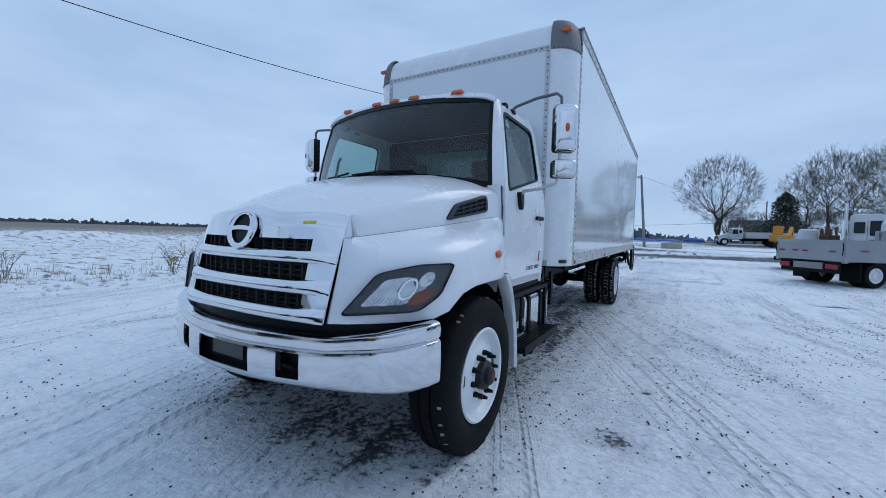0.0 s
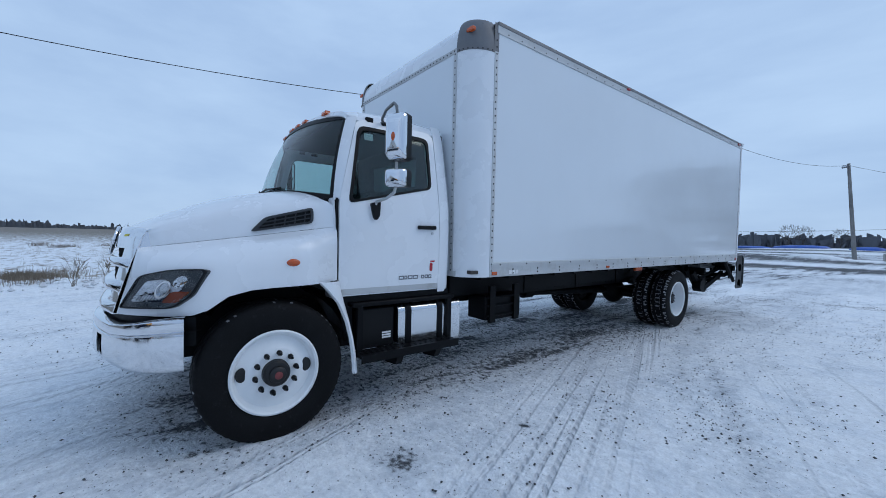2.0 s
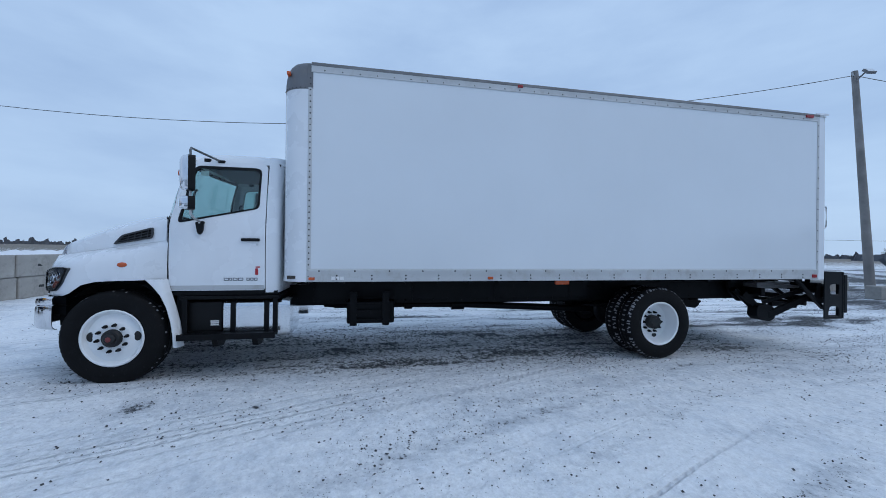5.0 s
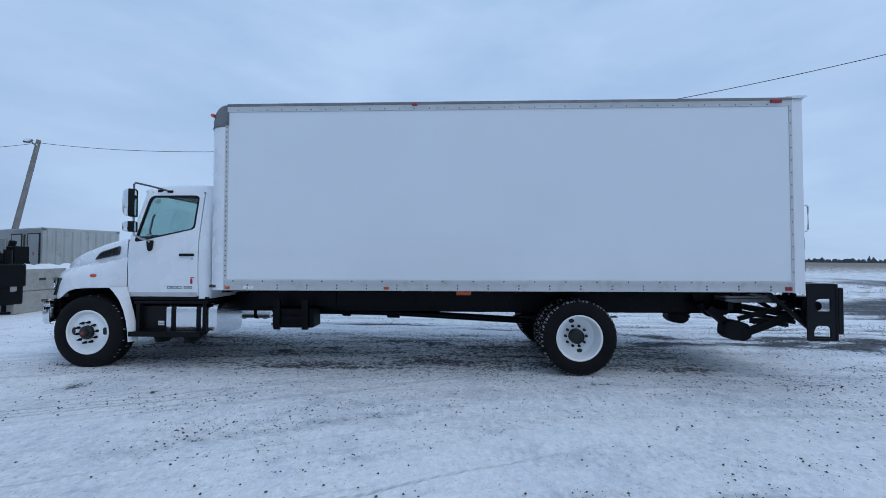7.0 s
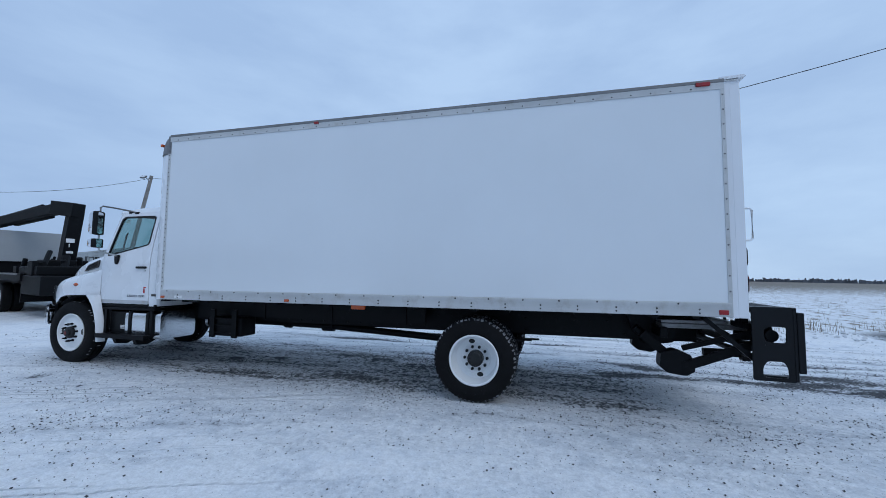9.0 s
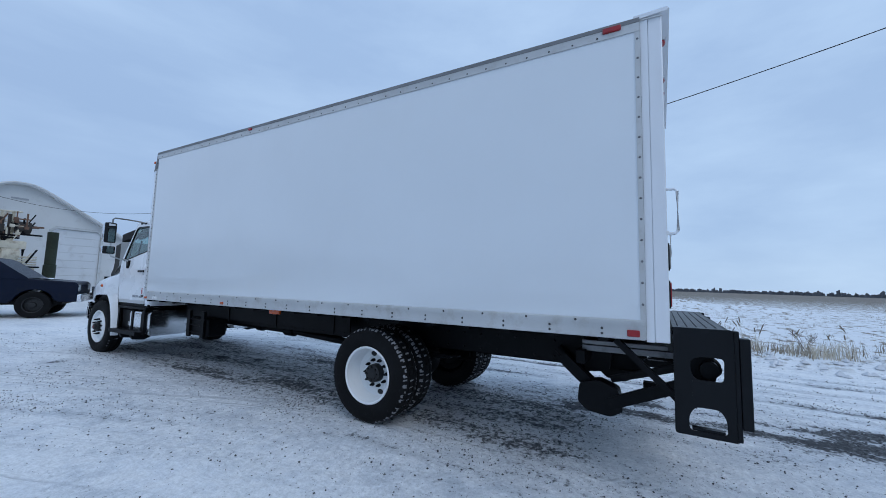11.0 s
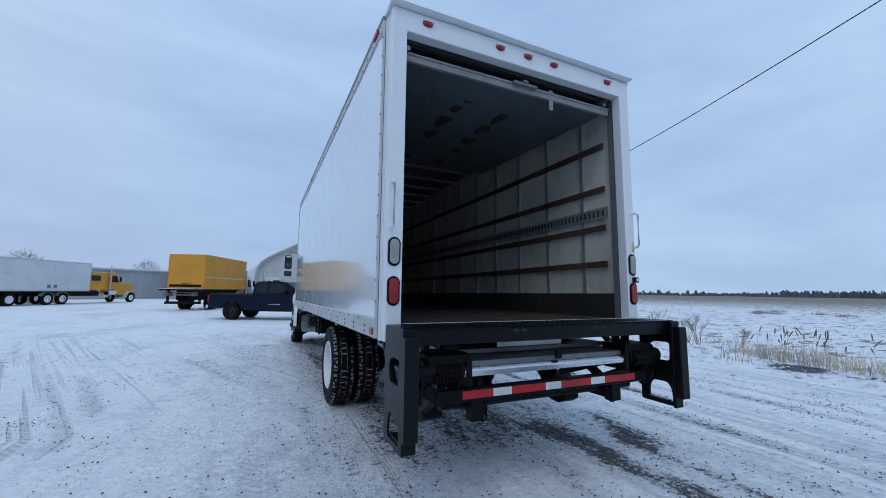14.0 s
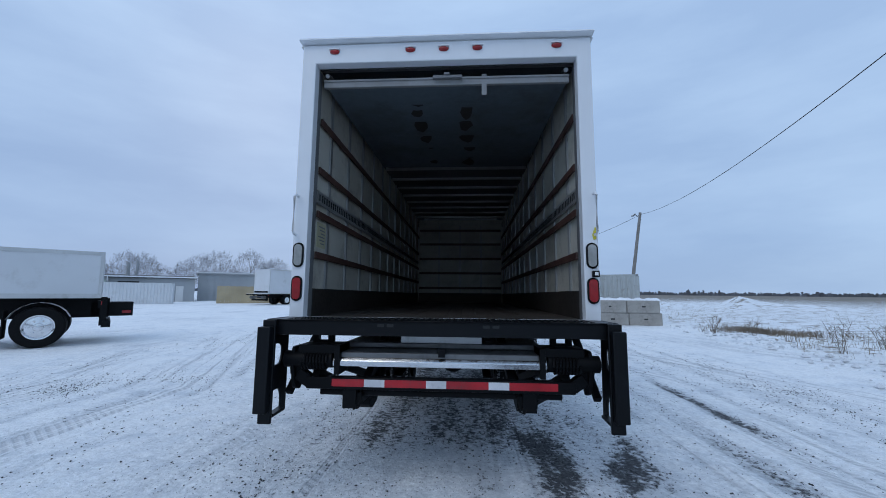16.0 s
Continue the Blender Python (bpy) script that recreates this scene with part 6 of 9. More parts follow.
def relief(x, y):
    """The ground's height, without its fine grain."""
    z = 0.018 * (min(max(y, 12.0), 100.0) - 12.0) * smoothstep(-45, -5, x)
    d = x - edge_x(y)
    z += 0.16 * math.exp(-((d + 0.6) / 0.9) ** 2) * (0.5 + noise.noise(Vector((x * 0.15, y * 0.22, 3.0))))
    z -= 0.10 * smoothstep(-1.2, -3.5, d) * smoothstep(-12, -5, d)
    for cx, cy, h, r in ((-31.0, -33.5, 1.35, 3.4), (-35.5, -30.0, 0.7, 4.5), (-27.0, -38.0, 0.6, 4.0), (-40, 11, 0.85, 4.0), (-43, 6, 0.7, 5.0), (-37, 17, 0.5, 4.0),
                         (-2.2, 42.5, 0.55, 2.2), (-6.5, 41.5, 0.45, 2.6), (-11, 40, 0.4, 3.0), (3.0, 44.5, 0.3, 2.5), (-9.0, 14.5, 0.22, 1.6), (-8.6, 10.6, 0.20, 1.3)):
        q = ((x - cx) ** 2 + (y - cy) ** 2) / r ** 2
        if q < 4:
            z += h * math.exp(-q * 1.6) * (0.8 + 0.4 * noise.noise(Vector((x * 0.5, y * 0.5, 9.0))))
    return z


def grade(lo, hi, step, grow, far):
    """Coordinates: fine from lo to hi, then ever coarser out to far."""
    vals = list(np.arange(lo, hi + step * 0.5, step))
    s, a, b = step, lo, hi
    low, high = [], []
    while a > -far:
        s *= grow
        a -= s
        low.append(a)
        b += s
        high.append(b)
    return low[::-1] + vals + high


gx = grade(-13.0, 9.0, 0.10, 1.13, 1700.0)
gy = grade(-7.0, 17.0, 0.10, 1.13, 1700.0)


LANES = [(2.35, 0.10, 0.55, 1.0), (2.72, 0.10, 0.6, 1.0), (3.25, 0.13, 0.45, 0.9), (3.55, 0.10, 0.55, 1.1), (4.1, 0.12, 0.45, 1.3), (4.55, 0.16, 0.6, 0.8),
         (5.0, 0.11, 0.5, 0.9), (5.35, 0.10, 0.5, 1.0), (6.1, 0.15, 0.45, 1.3), (6.6, 0.12, 0.5, 1.1), (7.3, 0.16, 0.5, 0.7), (7.9, 0.12, 0.45, 1.0)]
FIELD_LANES = [(-2.3, 0.16, 0.8, 1.0), (-2.75, 0.2, 0.95, 1.0), (-3.5, 0.15, 0.8, 1.1), (-3.95, 0.12, 0.6, 0.9), (-4.6, 0.18, 0.9, 1.0), (-5.2, 0.14, 0.6, 1.2), (-1.5, 0.28, 0.7, 0.9), (-6.0, 0.15, 0.4, 1.0)]


def wheel_lines(x, y):
    """How strongly a tyre track marks the snow."""
    mark = 0.0
    # ruts beside the driver's side, bending out at the tail and towards the nose
    if 1.2 < x < 14 and y > -8:
        for x0, w, k, bend in LANES:
            c = x0 - 0.42 * bend * (min(y, 7.0) - 4.0) + 0.18 * noise.noise(Vector((y * 0.16, x0, 0)))
            fade = 0.2 + 0.8 * smoothstep(-0.2, 0.45, noise.noise(Vector((y * 0.3, x0 * 3.1, 6.0))))
            mark = max(mark, k * fade * math.exp(-((x - c) / w) ** 2) * smoothstep(-5, -1, y))
    # ruts on the field side, running past the tail
    if x < 4:
        for x0, w, k, bend in FIELD_LANES:
            c = x0 + 0.25 * noise.noise(Vector((y * 0.12, x0, 2.0))) + bend * 0.010 * max(0.0, y - 9.0) ** 2
            fade = 0.5 + 0.5 * smoothstep(-0.3, 0.3, noise.noise(Vector((y * 0.35, x0 * 2.3, 7.0))))
            mark = max(mark, k * fade * math.exp(-((x - c) / w) ** 2) * smoothstep(-2.5, 3.0, y))
    return mark


def soil(x, y):
    """How much gravel shows through the snow, from 0 to 1; under the truck it paints shade too."""
    d = 0.12 + 0.45 * max(0.0, noise.noise(Vector((x * 0.35, y * 0.22, 5.0))))
    # bare gravel below the truck, raised to paint in its ground shadow as well
    under = math.exp(-max(0.0, abs(x + 0.1) - 0.9) ** 2 / 0.9) * smoothstep(-1.7, -0.2, y) * (1 - smoothstep(8.6, 10.4, y))
    d = max(d, 0.62 * under)
    tail = math.exp(-((x + 1.1) / 1.15) ** 2) * smoothstep(7.4, 8.8, y) * (1 - smoothstep(13.0, 17.0, y))
    d = max(d, (0.73 + 0.22 * noise.noise(Vector((x * 0.9, y * 0.35, 21.0))) + 0.60 * noise.noise(Vector((x * 2.6, y * 1.1, 23.0)))) * tail)
    d = max(d, 0.40 * math.exp(-((x - 0.8) / 3.0) ** 2) * smoothstep(-2.0, 1.0, y) * (1 - smoothstep(11.0, 14.0, y)))
    nose_ = math.exp(-((x - 1.0) / 1.5) ** 2 - ((y + 0.9) / 1.2) ** 2)
    d = max(d, 0.30 * nose_)
    d = max(d, 0.92 * wheel_lines(x, y))
    if y > 16:
        band = noise.noise(Vector((x * 0.05, y * 0.22, 1.0)))
        d = max(d, 0.56 + 1.15 * band)
    for cx, cy, rx, ry, k in ((-0.63, 4.86, 0.16, 0.34, 1.3), (0.05, 2.33, 0.14, 0.25, 1.0), (-0.2, 3.1, 0.2, 0.22, 0.9), (5.6, 10.0, 0.5, 0.16, 0.8), (2.1, 1.7, 0.10, 0.10, 0.9), (1.9, 0.6, 0.35, 0.2, 0.7), (1.95, 2.5, 0.1, 0.1, 0.7),
                              (-8.0, 8.1, 0.60, 0.50, 1.5), (-9.0, 9.2, 0.16, 0.22, 1.1)):
        d = max(d, k * math.exp(-((x - cx) / rx) ** 2 - ((y - cy) / ry) ** 2))
    return min(0.82, d)


verts, dirt_v, field_v = [], [], []
for y in gy:
    for x in gx:
        z = relief(x, y)
        near = abs(x) < 16 and abs(y - 5) < 16
        f = smoothstep(0.25, -0.9, x - edge_x(y) + 0.8 * noise.noise(Vector((x * 0.4, y * 0.4, 8.0))))
        if y > 30:
            f *= smoothstep(-20, -28, x)
        if y < -20:
            f *= smoothstep(-16, -20, x)
        f *= 1 - min(1.0, 1.6 * math.exp(-((x + 8.05) / 0.7) ** 2 - ((y - 8.1) / 0.55) ** 2))
        if near:
            z += 0.020 * noise.fractal(Vector((x * 1.6, y * 1.2, 0.0)), 0.7, 2.1, 5) - 0.006
            z += f * 0.05 * noise.fractal(Vector((x * 0.9, y * 2.2, 4.0)), 0.9, 2.2, 4)
            wl_ = wheel_lines(x, y)
            z -= 0.03 * wl_
            clear = min(1.0, math.hypot(x - 1.05, y) / 0.5, math.hypot(x + 1.05, y) / 0.5, math.hypot(abs(x) - 0.92, y - 6.86) / 0.6)
            z = z * clear + 0.002 * (1 - clear)
        verts.append((x, y, z))
        dirt_v.append(soil(x, y) if near or (abs(x) < 60 and -70 < y < 110) else 0.25)
        field_v.append(f)
nx, ny = len(gx), len(gy)
faces = [(j * nx + i, j * nx + i + 1, (j + 1) * nx + i + 1, (j + 1) * nx + i) for j in range(ny - 1) for i in range(nx - 1)]
me = bpy.data.meshes.new("ground")
me.from_pydata(verts, [], faces)
me.polygons.foreach_set("use_smooth", [True] * len(faces))
for key, vals in (("soil", dirt_v), ("field", field_v)):
    att = me.attributes.new(key, "FLOAT", "POINT")
    att.data.foreach_set("value", vals)


def ground_material():
    n = Nodes("packed_snow_and_gravel")
    pos = n.add("NewGeometry").outputs["Position"]
    soil_a = n.add("Attribute")
    soil_a.attribute_name = "soil"
    field_a = n.add("Attribute")
    field_a.attribute_name = "field"
    soil_f, field_f = soil_a.outputs["Fac"], field_a.outputs["Fac"]
    sx = n.add("SeparateXYZ", Vector=pos)
    # snow: trodden, blue-white, with grey slush
    soft = n.noise(0.9, 6, 0.6, pos)
    mid = n.noise(3.2, 7, 0.68, pos)
    grit = n.noise(9.0, 8, 0.72, pos)
    streak = n.noise(1.0, 6, 0.62, n.add("Mapping", Vector=pos, Scale=(2.6, 0.45, 1.0), Rotation=(0, 0, 0.06)).outputs[0])
    patch = n.noise(0.30, 3, 0.5, pos)
    tone = n.math("ADD", n.math("MULTIPLY", soft, 0.45), n.math("MULTIPLY", mid, 0.55))
    snow = n.ramp(tone, [(0.36, (0.68, 0.725, 0.77)), (0.45, (0.88, 0.91, 0.94)), (0.54, (0.95, 0.968, 0.98))])
    # fine light and dark mottle paints in the shading of small snow bumps
    crumb_shade = n.level(n.noise(15.0, 6, 0.75, pos), 0.36, 0.62, 0.86, 1.02)
    crumb_shade = n.math("MULTIPLY", crumb_shade, n.level(n.noise(52.0, 4, 0.7, pos), 0.35, 0.6, 0.90, 1.02))
    snow = n.mix(1.0, snow, n.add("CombineXYZ", X=crumb_shade, Y=crumb_shade, Z=crumb_shade).outputs[0], "MULTIPLY")
    # tyre prints: thin ribbed lines that follow the way the lorries turn in
    px, py = sx.outputs["X"], sx.outputs["Y"]
    lane = n.math("ADD", px, n.math("MULTIPLY", n.math("MINIMUM", py, 7.0), 0.42))
    lines = n.noise(1.0, 2, 0.5, n.add("CombineXYZ", X=n.math("MULTIPLY", lane, 9.0), Y=n.math("MULTIPLY", py, 0.16), Z=0.0).outputs[0])
    where_ = n.noise(1.0, 2, 0.5, n.add("CombineXYZ", X=n.math("MULTIPLY", lane, 0.9), Y=n.math("MULTIPLY", py, 0.08), Z=4.0).outputs[0])
    lugs = n.math("SINE", n.math("ADD", n.math("MULTIPLY", py, 62.0), n.math("MULTIPLY", lane, 45.0)))
    prints = n.math("MULTIPLY", n.level(lines, 0.52, 0.60), n.level(where_, 0.45, 0.55))
    prints = n.math("MULTIPLY", prints, n.level(lugs, -0.6, 0.6, 0.45, 1.0))
    prints = n.math("MULTIPLY", prints, n.math("MULTIPLY", n.level(py, -4.0, -1.0), n.math("MULTIPLY", n.level(px, 9.5, 6.5), n.level(py, 13.5, 10.0))))
    snow = n.mix(n.math("MULTIPLY", prints, 0.62), snow, (0.42, 0.435, 0.465))
    # gravel
    peb = n.add("TexVoronoi", Scale=38.0, Vector=pos)
    stone = n.ramp(n.noise(30.0, 4, 0.6, pos), [(0.3, (0.030, 0.033, 0.037)), (0.52, (0.082, 0.088, 0.096)), (0.75, (0.25, 0.262, 0.28))])
    stone = n.mix(n.level(peb.outputs["Distance"], 0.0, 0.5, 0.35, 0.0), stone, (0.02, 0.02, 0.021))
    wet = n.mix(n.level(n.noise(2.2, 4, 0.6, pos), 0.45, 0.7), stone, (0.048, 0.053, 0.060))
    fleck = n.noise(21.0, 4, 0.6, pos)
    lump = n.math("ADD", n.math("ADD", n.math("MULTIPLY", grit, 0.30), n.math("MULTIPLY", streak, 0.30)), n.math("MULTIPLY", patch, 0.14))
    lump = n.math("ADD", lump, n.math("MULTIPLY", fleck, 0.26))
    amount = n.math("ADD", lump, n.math("MULTIPLY", n.math("SUBTRACT", soil_f, 0.5), 0.40))
    bare = n.level(amount, 0.53, 0.59)
    slush = n.level(amount, 0.38, 0.54, 0.0, 0.62)
    snow = n.mix(slush, snow, (0.41, 0.445, 0.49))
    specks = n.level(n.noise(34.0, 4, 0.65, pos), 0.615, 0.66)
    specks = n.math("MULTIPLY", specks, n.level(amount, 0.36, 0.50))
    yard = n.mix(n.math("MAXIMUM", bare, n.math("MULTIPLY", specks, 0.9), True), snow, wet)
    # field: stubble and dead grass in the snow, more tan with distance
    rows_ = n.noise(0.8, 6, 0.62, n.add("Mapping", Vector=pos, Scale=(1.0, 2.6, 1.0), Rotation=(0, 0, 0.35)).outputs[0])
    tuft = n.noise(3.6, 6, 0.68, pos)
    straw = n.ramp(tuft, [(0.3, (0.06, 0.048, 0.037)), (0.5, (0.17, 0.138, 0.104)), (0.7, (0.34, 0.29, 0.22))])
    far = n.level(sx.outputs["X"], -210.0, -45.0, 1.0, 0.0)
    far2 = n.level(sx.outputs["Y"], -230.0, -60.0, 1.0, 0.0)
    farther = n.math("POWER", n.math("MAXIMUM", far, far2, True), 0.55)
    thin = n.math("ADD", n.math("ADD", n.math("MULTIPLY", rows_, 0.55), n.math("MULTIPLY", tuft, 0.45)), n.math("MULTIPLY", farther, 0.19))
    grass = n.level(thin, 0.528, 0.575)
    field_c = n.mix(grass, n.ramp(soft, [(0.3, (0.74, 0.77, 0.80)), (0.7, (0.88, 0.90, 0.92))]), straw)
    col = n.mix(field_f, yard, field_c)
    height = n.math("ADD", n.math("MULTIPLY", grit, 0.5), n.math("MULTIPLY", n.noise(26.0, 5, 0.6, pos), 0.3))
    height = n.math("SUBTRACT", height, n.math("ADD", n.math("MULTIPLY", bare, 0.18), n.math("MULTIPLY", prints, 0.30)))
    n.bump(height, 0.9, 0.06)
    rough = n.level(bare, 0.0, 1.0, 0.62, 0.8)
    return n.done(Base_Color=col, Roughness=rough, Specular_IOR_Level=0.35)


me.materials.append(ground_material())
ground = new("ground", me)
tagged(ground, "snow-covered gravel yard running out into a stubble field", "ground", kind="structure")

# loose stones and lumps on the packed snow
M_STONE = plain("dark_gravel", (0.055, 0.058, 0.064), 0.8, 0.0, 0.4, 30)
M_CLOD = plain("snow_lump", (0.66, 0.68, 0.71), 0.7, 0.0, 0.12, 12)
M_STRAW = plain("dead_straw", (0.27, 0.225, 0.165), 0.9, 0.0, 0.35, 3)
M_REED = plain("bleached_reed", (0.56, 0.50, 0.40), 0.9, 0.0, 0.3, 3)
M_WEED = plain("brown_dead_weed", (0.18, 0.145, 0.11), 0.9, 0.0, 0.35, 3)


def scatter_lumps(name, count, where, size, mat, label, category, seed):
    rng = random.Random(seed)
    vs, fs = [], []
    while len(vs) < count * 6:
        x, y = where(rng)
        r = size * (0.5 + rng.random() ** 3 * 1.8)
        z = relief(x, y) + 0.2 * r
        a = rng.random() * 6.28
        base = len(vs)
        for k in range(4):
            f = rng.uniform(0.7, 1.2)
            vs.append((x + r * f * math.cos(a + k * 1.57), y + r * f * math.sin(a + k * 1.57), z))
        vs.append((x, y, z + r * rng.uniform(0.4, 0.9)))
        vs.append((x, y, z - r * 0.6))
        for k in range(4):
            fs.append((base + k, base + (k + 1) % 4, base + 4))
            fs.append((base + (k + 1) % 4, base + k, base + 5))
    m2 = bpy.data.meshes.new(name)
    m2.from_pydata(vs, [], fs)
    m2.materials.append(mat)
    return tagged(new(name, m2), label, category, kind="stuff")


def near_path(rng):
    while True:
        x, y = rng.uniform(-6, 8), rng.uniform(-4.5, 16)
        patch = noise.noise(Vector((x * 0.5, y * 0.35, 12.0))) + 0.6 * noise.noise(Vector((x * 1.9, y * 1.3, 15.0)))
        if rng.random() < 0.004 + 0.80 * soil(x, y) ** 2 + 1.0 * max(0.0, patch) ** 2 * (0.3 + 0.7 * smoothstep(0.5, 3.5, y)) * (1 - 0.8 * smoothstep(3.5, 6.0, x) * smoothstep(8.0, 10.0, y)):
            return x, y


def lot_edge(rng):
    y = rng.uniform(-6, 16)
    return edge_x(y) + rng.gauss(-0.3, 0.7), y


scatter_lumps("gravel", 36000, near_path, 0.0060, M_STONE, "loose dark gravel on the packed snow", "gravel", 3)
scatter_lumps("snow_lumps", 700, lot_edge, 0.05, M_CLOD, "rough snow lumps along the yard edge", "snow", 4)


def blades(name, tufts, mat, label, category, seed):
    """Thin bent blades in tufts: x, y, count, height, spread."""
    rng = random.Random(seed)
    vs, fs = [], []
    for x, y, count, h, spread in tufts:
        for _ in range(count):
            px, py = x + rng.gauss(0, spread), y + rng.gauss(0, spread)
            pz = relief(px, py) - 0.02
            a = rng.random() * 6.28
            hh = h * rng.uniform(0.45, 1.15)
            lean = rng.uniform(0.1, 0.75) * hh
            w = rng.uniform(0.0025, 0.006) * (1 + h)
            wx, wy = -math.sin(a) * w, math.cos(a) * w
            dx, dy = math.cos(a) * lean, math.sin(a) * lean
            b = len(vs)
            vs += [(px - wx, py - wy, pz), (px + wx, py + wy, pz), (px + dx * 0.4 + wx * 0.7, py + dy * 0.4 + wy * 0.7, pz + hh * 0.62),
                   (px + dx * 0.4 - wx * 0.7, py + dy * 0.4 - wy * 0.7, pz + hh * 0.62), (px + dx, py + dy, pz + hh * 0.95)]
            fs += [(b, b + 1, b + 2, b + 3), (b + 3, b + 2, b + 4)]
    m2 = bpy.data.meshes.new(name)
    m2.from_pydata(vs, [], fs)
    m2.materials.append(mat)
    return tagged(new(name, m2), label, category, kind="stuff")


rng = random.Random(11)
tufts = []
for _ in range(2600):
    d = rng.random() ** 1.7
    y = rng.uniform(-30, 36)
    x = edge_x(y) - rng.uniform(0.3, 4.5) - 46 * d
    tufts.append((x, y, rng.randint(2, 5), rng.uniform(0.08, 0.26), 0.10 + 0.12 * d))
blades("field_stubble", tufts, M_STRAW, "short tan stubble poking through field snow", "stubble", 5)
tufts = []
for _ in range(90):
    y = rng.uniform(-5, 20)
    tufts.append((edge_x(y) - rng.uniform(0.2, 5.5), y, rng.randint(4, 18), rng.uniform(0.15, 0.42), 0.2))
for _ in range(34):
    tufts.append((-12.0 + rng.gauss(0, 1.1), -3.4 + rng.gauss(0, 0.6), 10, 0.30, 0.25))
for _ in range(26):
    y = rng.uniform(9, 16)
    tufts.append((edge_x(y) - rng.uniform(0.3, 3.0), y, 22, 0.36, 0.25))
blades("dead_grass", tufts, M_STRAW, "pale dead grass along the yard edge", "grass", 6)


rng = random.Random(17)
tufts = [(-12.2 + rng.gauss(0, 0.85), -3.5 + rng.gauss(0, 0.35), 45, 0.27, 0.24) for _ in range(50)]
blades("brown_grass_heap", tufts, M_WEED, "matted brown dead grass at the yard edge", "grass", 18)


def reeds(seed):
    """Bleached reed stalks in the ditch, short and crowded, with a few tall brown-headed ones."""
    rng = random.Random(seed)
    vs, fs = [], []
    hv, hf = [], []
    for k in range(1700):
        y = rng.uniform(6.3, 13.5)
        back = rng.random() ** 1.8
        x = edge_x(y) - 0.95 - 2.6 * back
        if noise.noise(Vector((x * 1.1, y * 1.1, 30.0))) < -0.22:
            continue
        tall = rng.random() < 0.035
        hh = rng.uniform(0.5, 0.85) if tall else rng.uniform(0.16, 0.44) * (1 - 0.35 * back)
        z = relief(x, y) - 0.03
        lx, ly = rng.gauss(0, 0.10) * hh, rng.gauss(0, 0.10) * hh
        w = rng.uniform(0.004, 0.008)
        b = len(vs)
        for t in (0.0, 0.55, 1.0):
            for j in range(3):
                a = j * 2.094 + k
                r = w * (1 - 0.5 * t)
                vs.append((x + lx * t * t * 2 + r * math.cos(a), y + ly * t * t * 2 + r * math.sin(a), z + hh * t))
        for i in range(2):
            for j in range(3):
                fs.append((b + 3 * i + j, b + 3 * i + (j + 1) % 3, b + 3 * i + 3 + (j + 1) % 3, b + 3 * i + 3 + j))
        if tall:
            b = len(hv)
            for t, r in ((0.80, 0.004), (0.84, 0.014), (0.97, 0.013), (1.01, 0.003)):
                for j in range(5):
                    a = j * 1.257
                    hv.append((x + lx * t * t * 2 + r * math.cos(a), y + ly * t * t * 2 + r * math.sin(a), z + hh * t))
            for i in range(3):
                for j in range(5):
                    hf.append((b + 5 * i + j, b + 5 * i + (j + 1) % 5, b + 5 * i + 5 + (j + 1) % 5, b + 5 * i + 5 + j))
    n0 = len(vs)
    m2 = bpy.data.meshes.new("reed_bed")
    m2.from_pydata(vs + hv, [], fs + [tuple(i + n0 for i in q) for q in hf])
    m2.materials.append(M_REED)
    m2.materials.append(M_WEED)
    m2.polygons.foreach_set("material_index", [0] * len(fs) + [1] * len(hf))
    return tagged(new("reed_bed", m2), "pale dry reeds with brown heads in the ditch", "reeds", kind="stuff")


reeds(23)

# low brown clumps standing out of the field snow
rng = random.Random(29)
tufts = []
for x, y in ((-34.89, -5.74), (-36.35, -5.26), (-39.17, -3.34), (-37.2, -1.34), (-38.22, -7.3), (-41.54, -7.68)):
    for _ in range(14):
        tufts.append((x + rng.gauss(0, 0.30), y + rng.gauss(0, 0.30), 14, 0.30, 0.16))
blades("field_clumps", tufts, M_WEED, "low dark clumps of dead weeds in the field", "weeds", 31)


def weed(x, y, h, seed):
    """A dry branching weed."""
    rng = random.Random(seed)
    bm = fresh()
    for _ in range(9):
        a, l = rng.random() * 6.28, h * rng.uniform(0.6, 1.0)
        tip = Vector((math.cos(a) * l * 0.45, math.sin(a) * l * 0.45, l))
        mid = tip * 0.55 + Vector((rng.uniform(-0.04, 0.04), rng.uniform(-0.04, 0.04), 0.05))
        tube(bm, [(rng.uniform(-0.06, 0.06), rng.uniform(-0.06, 0.06), -0.05), mid, tip], 0.005, 4)
        for _ in range(5):
            t = rng.uniform(0.35, 0.95)
            p = mid.lerp(tip, t)
            b = rng.random() * 6.28
            q = p + Vector((math.cos(b) * 0.16 * h, math.sin(b) * 0.16 * h, rng.uniform(0.08, 0.22) * h))
            tube(bm, [p, q], 0.0032, 3)
    ob = part("weed", bm, M_WEED)
    ob.matrix_world = pose(x, y, relief(x, y))
    return tagged(ob, "dry brown branching weed standing in the snow", "weed", "weeds along the yard edge")


for i, (x, y, h) in enumerate(((-9.9, 4.6, 0.85), (-9.5, 5.2, 0.7), (-10.4, 4.0, 0.75), (-11.2, 5.4, 0.6), (-10.0, 3.2, 0.55), (-9.3, -2.2, 0.7), (-10.3, -1.6, 0.6), (-9.2, 2.9, 0.8),
                               (-8.4, 12.8, 0.6), (-7.6, 14.5, 0.55), (-12.5, 0.5, 0.7), (-11.0, 9.0, 0.5), (-9.8, 3.6, 0.95))):
    weed(x, y, h, 60 + i)

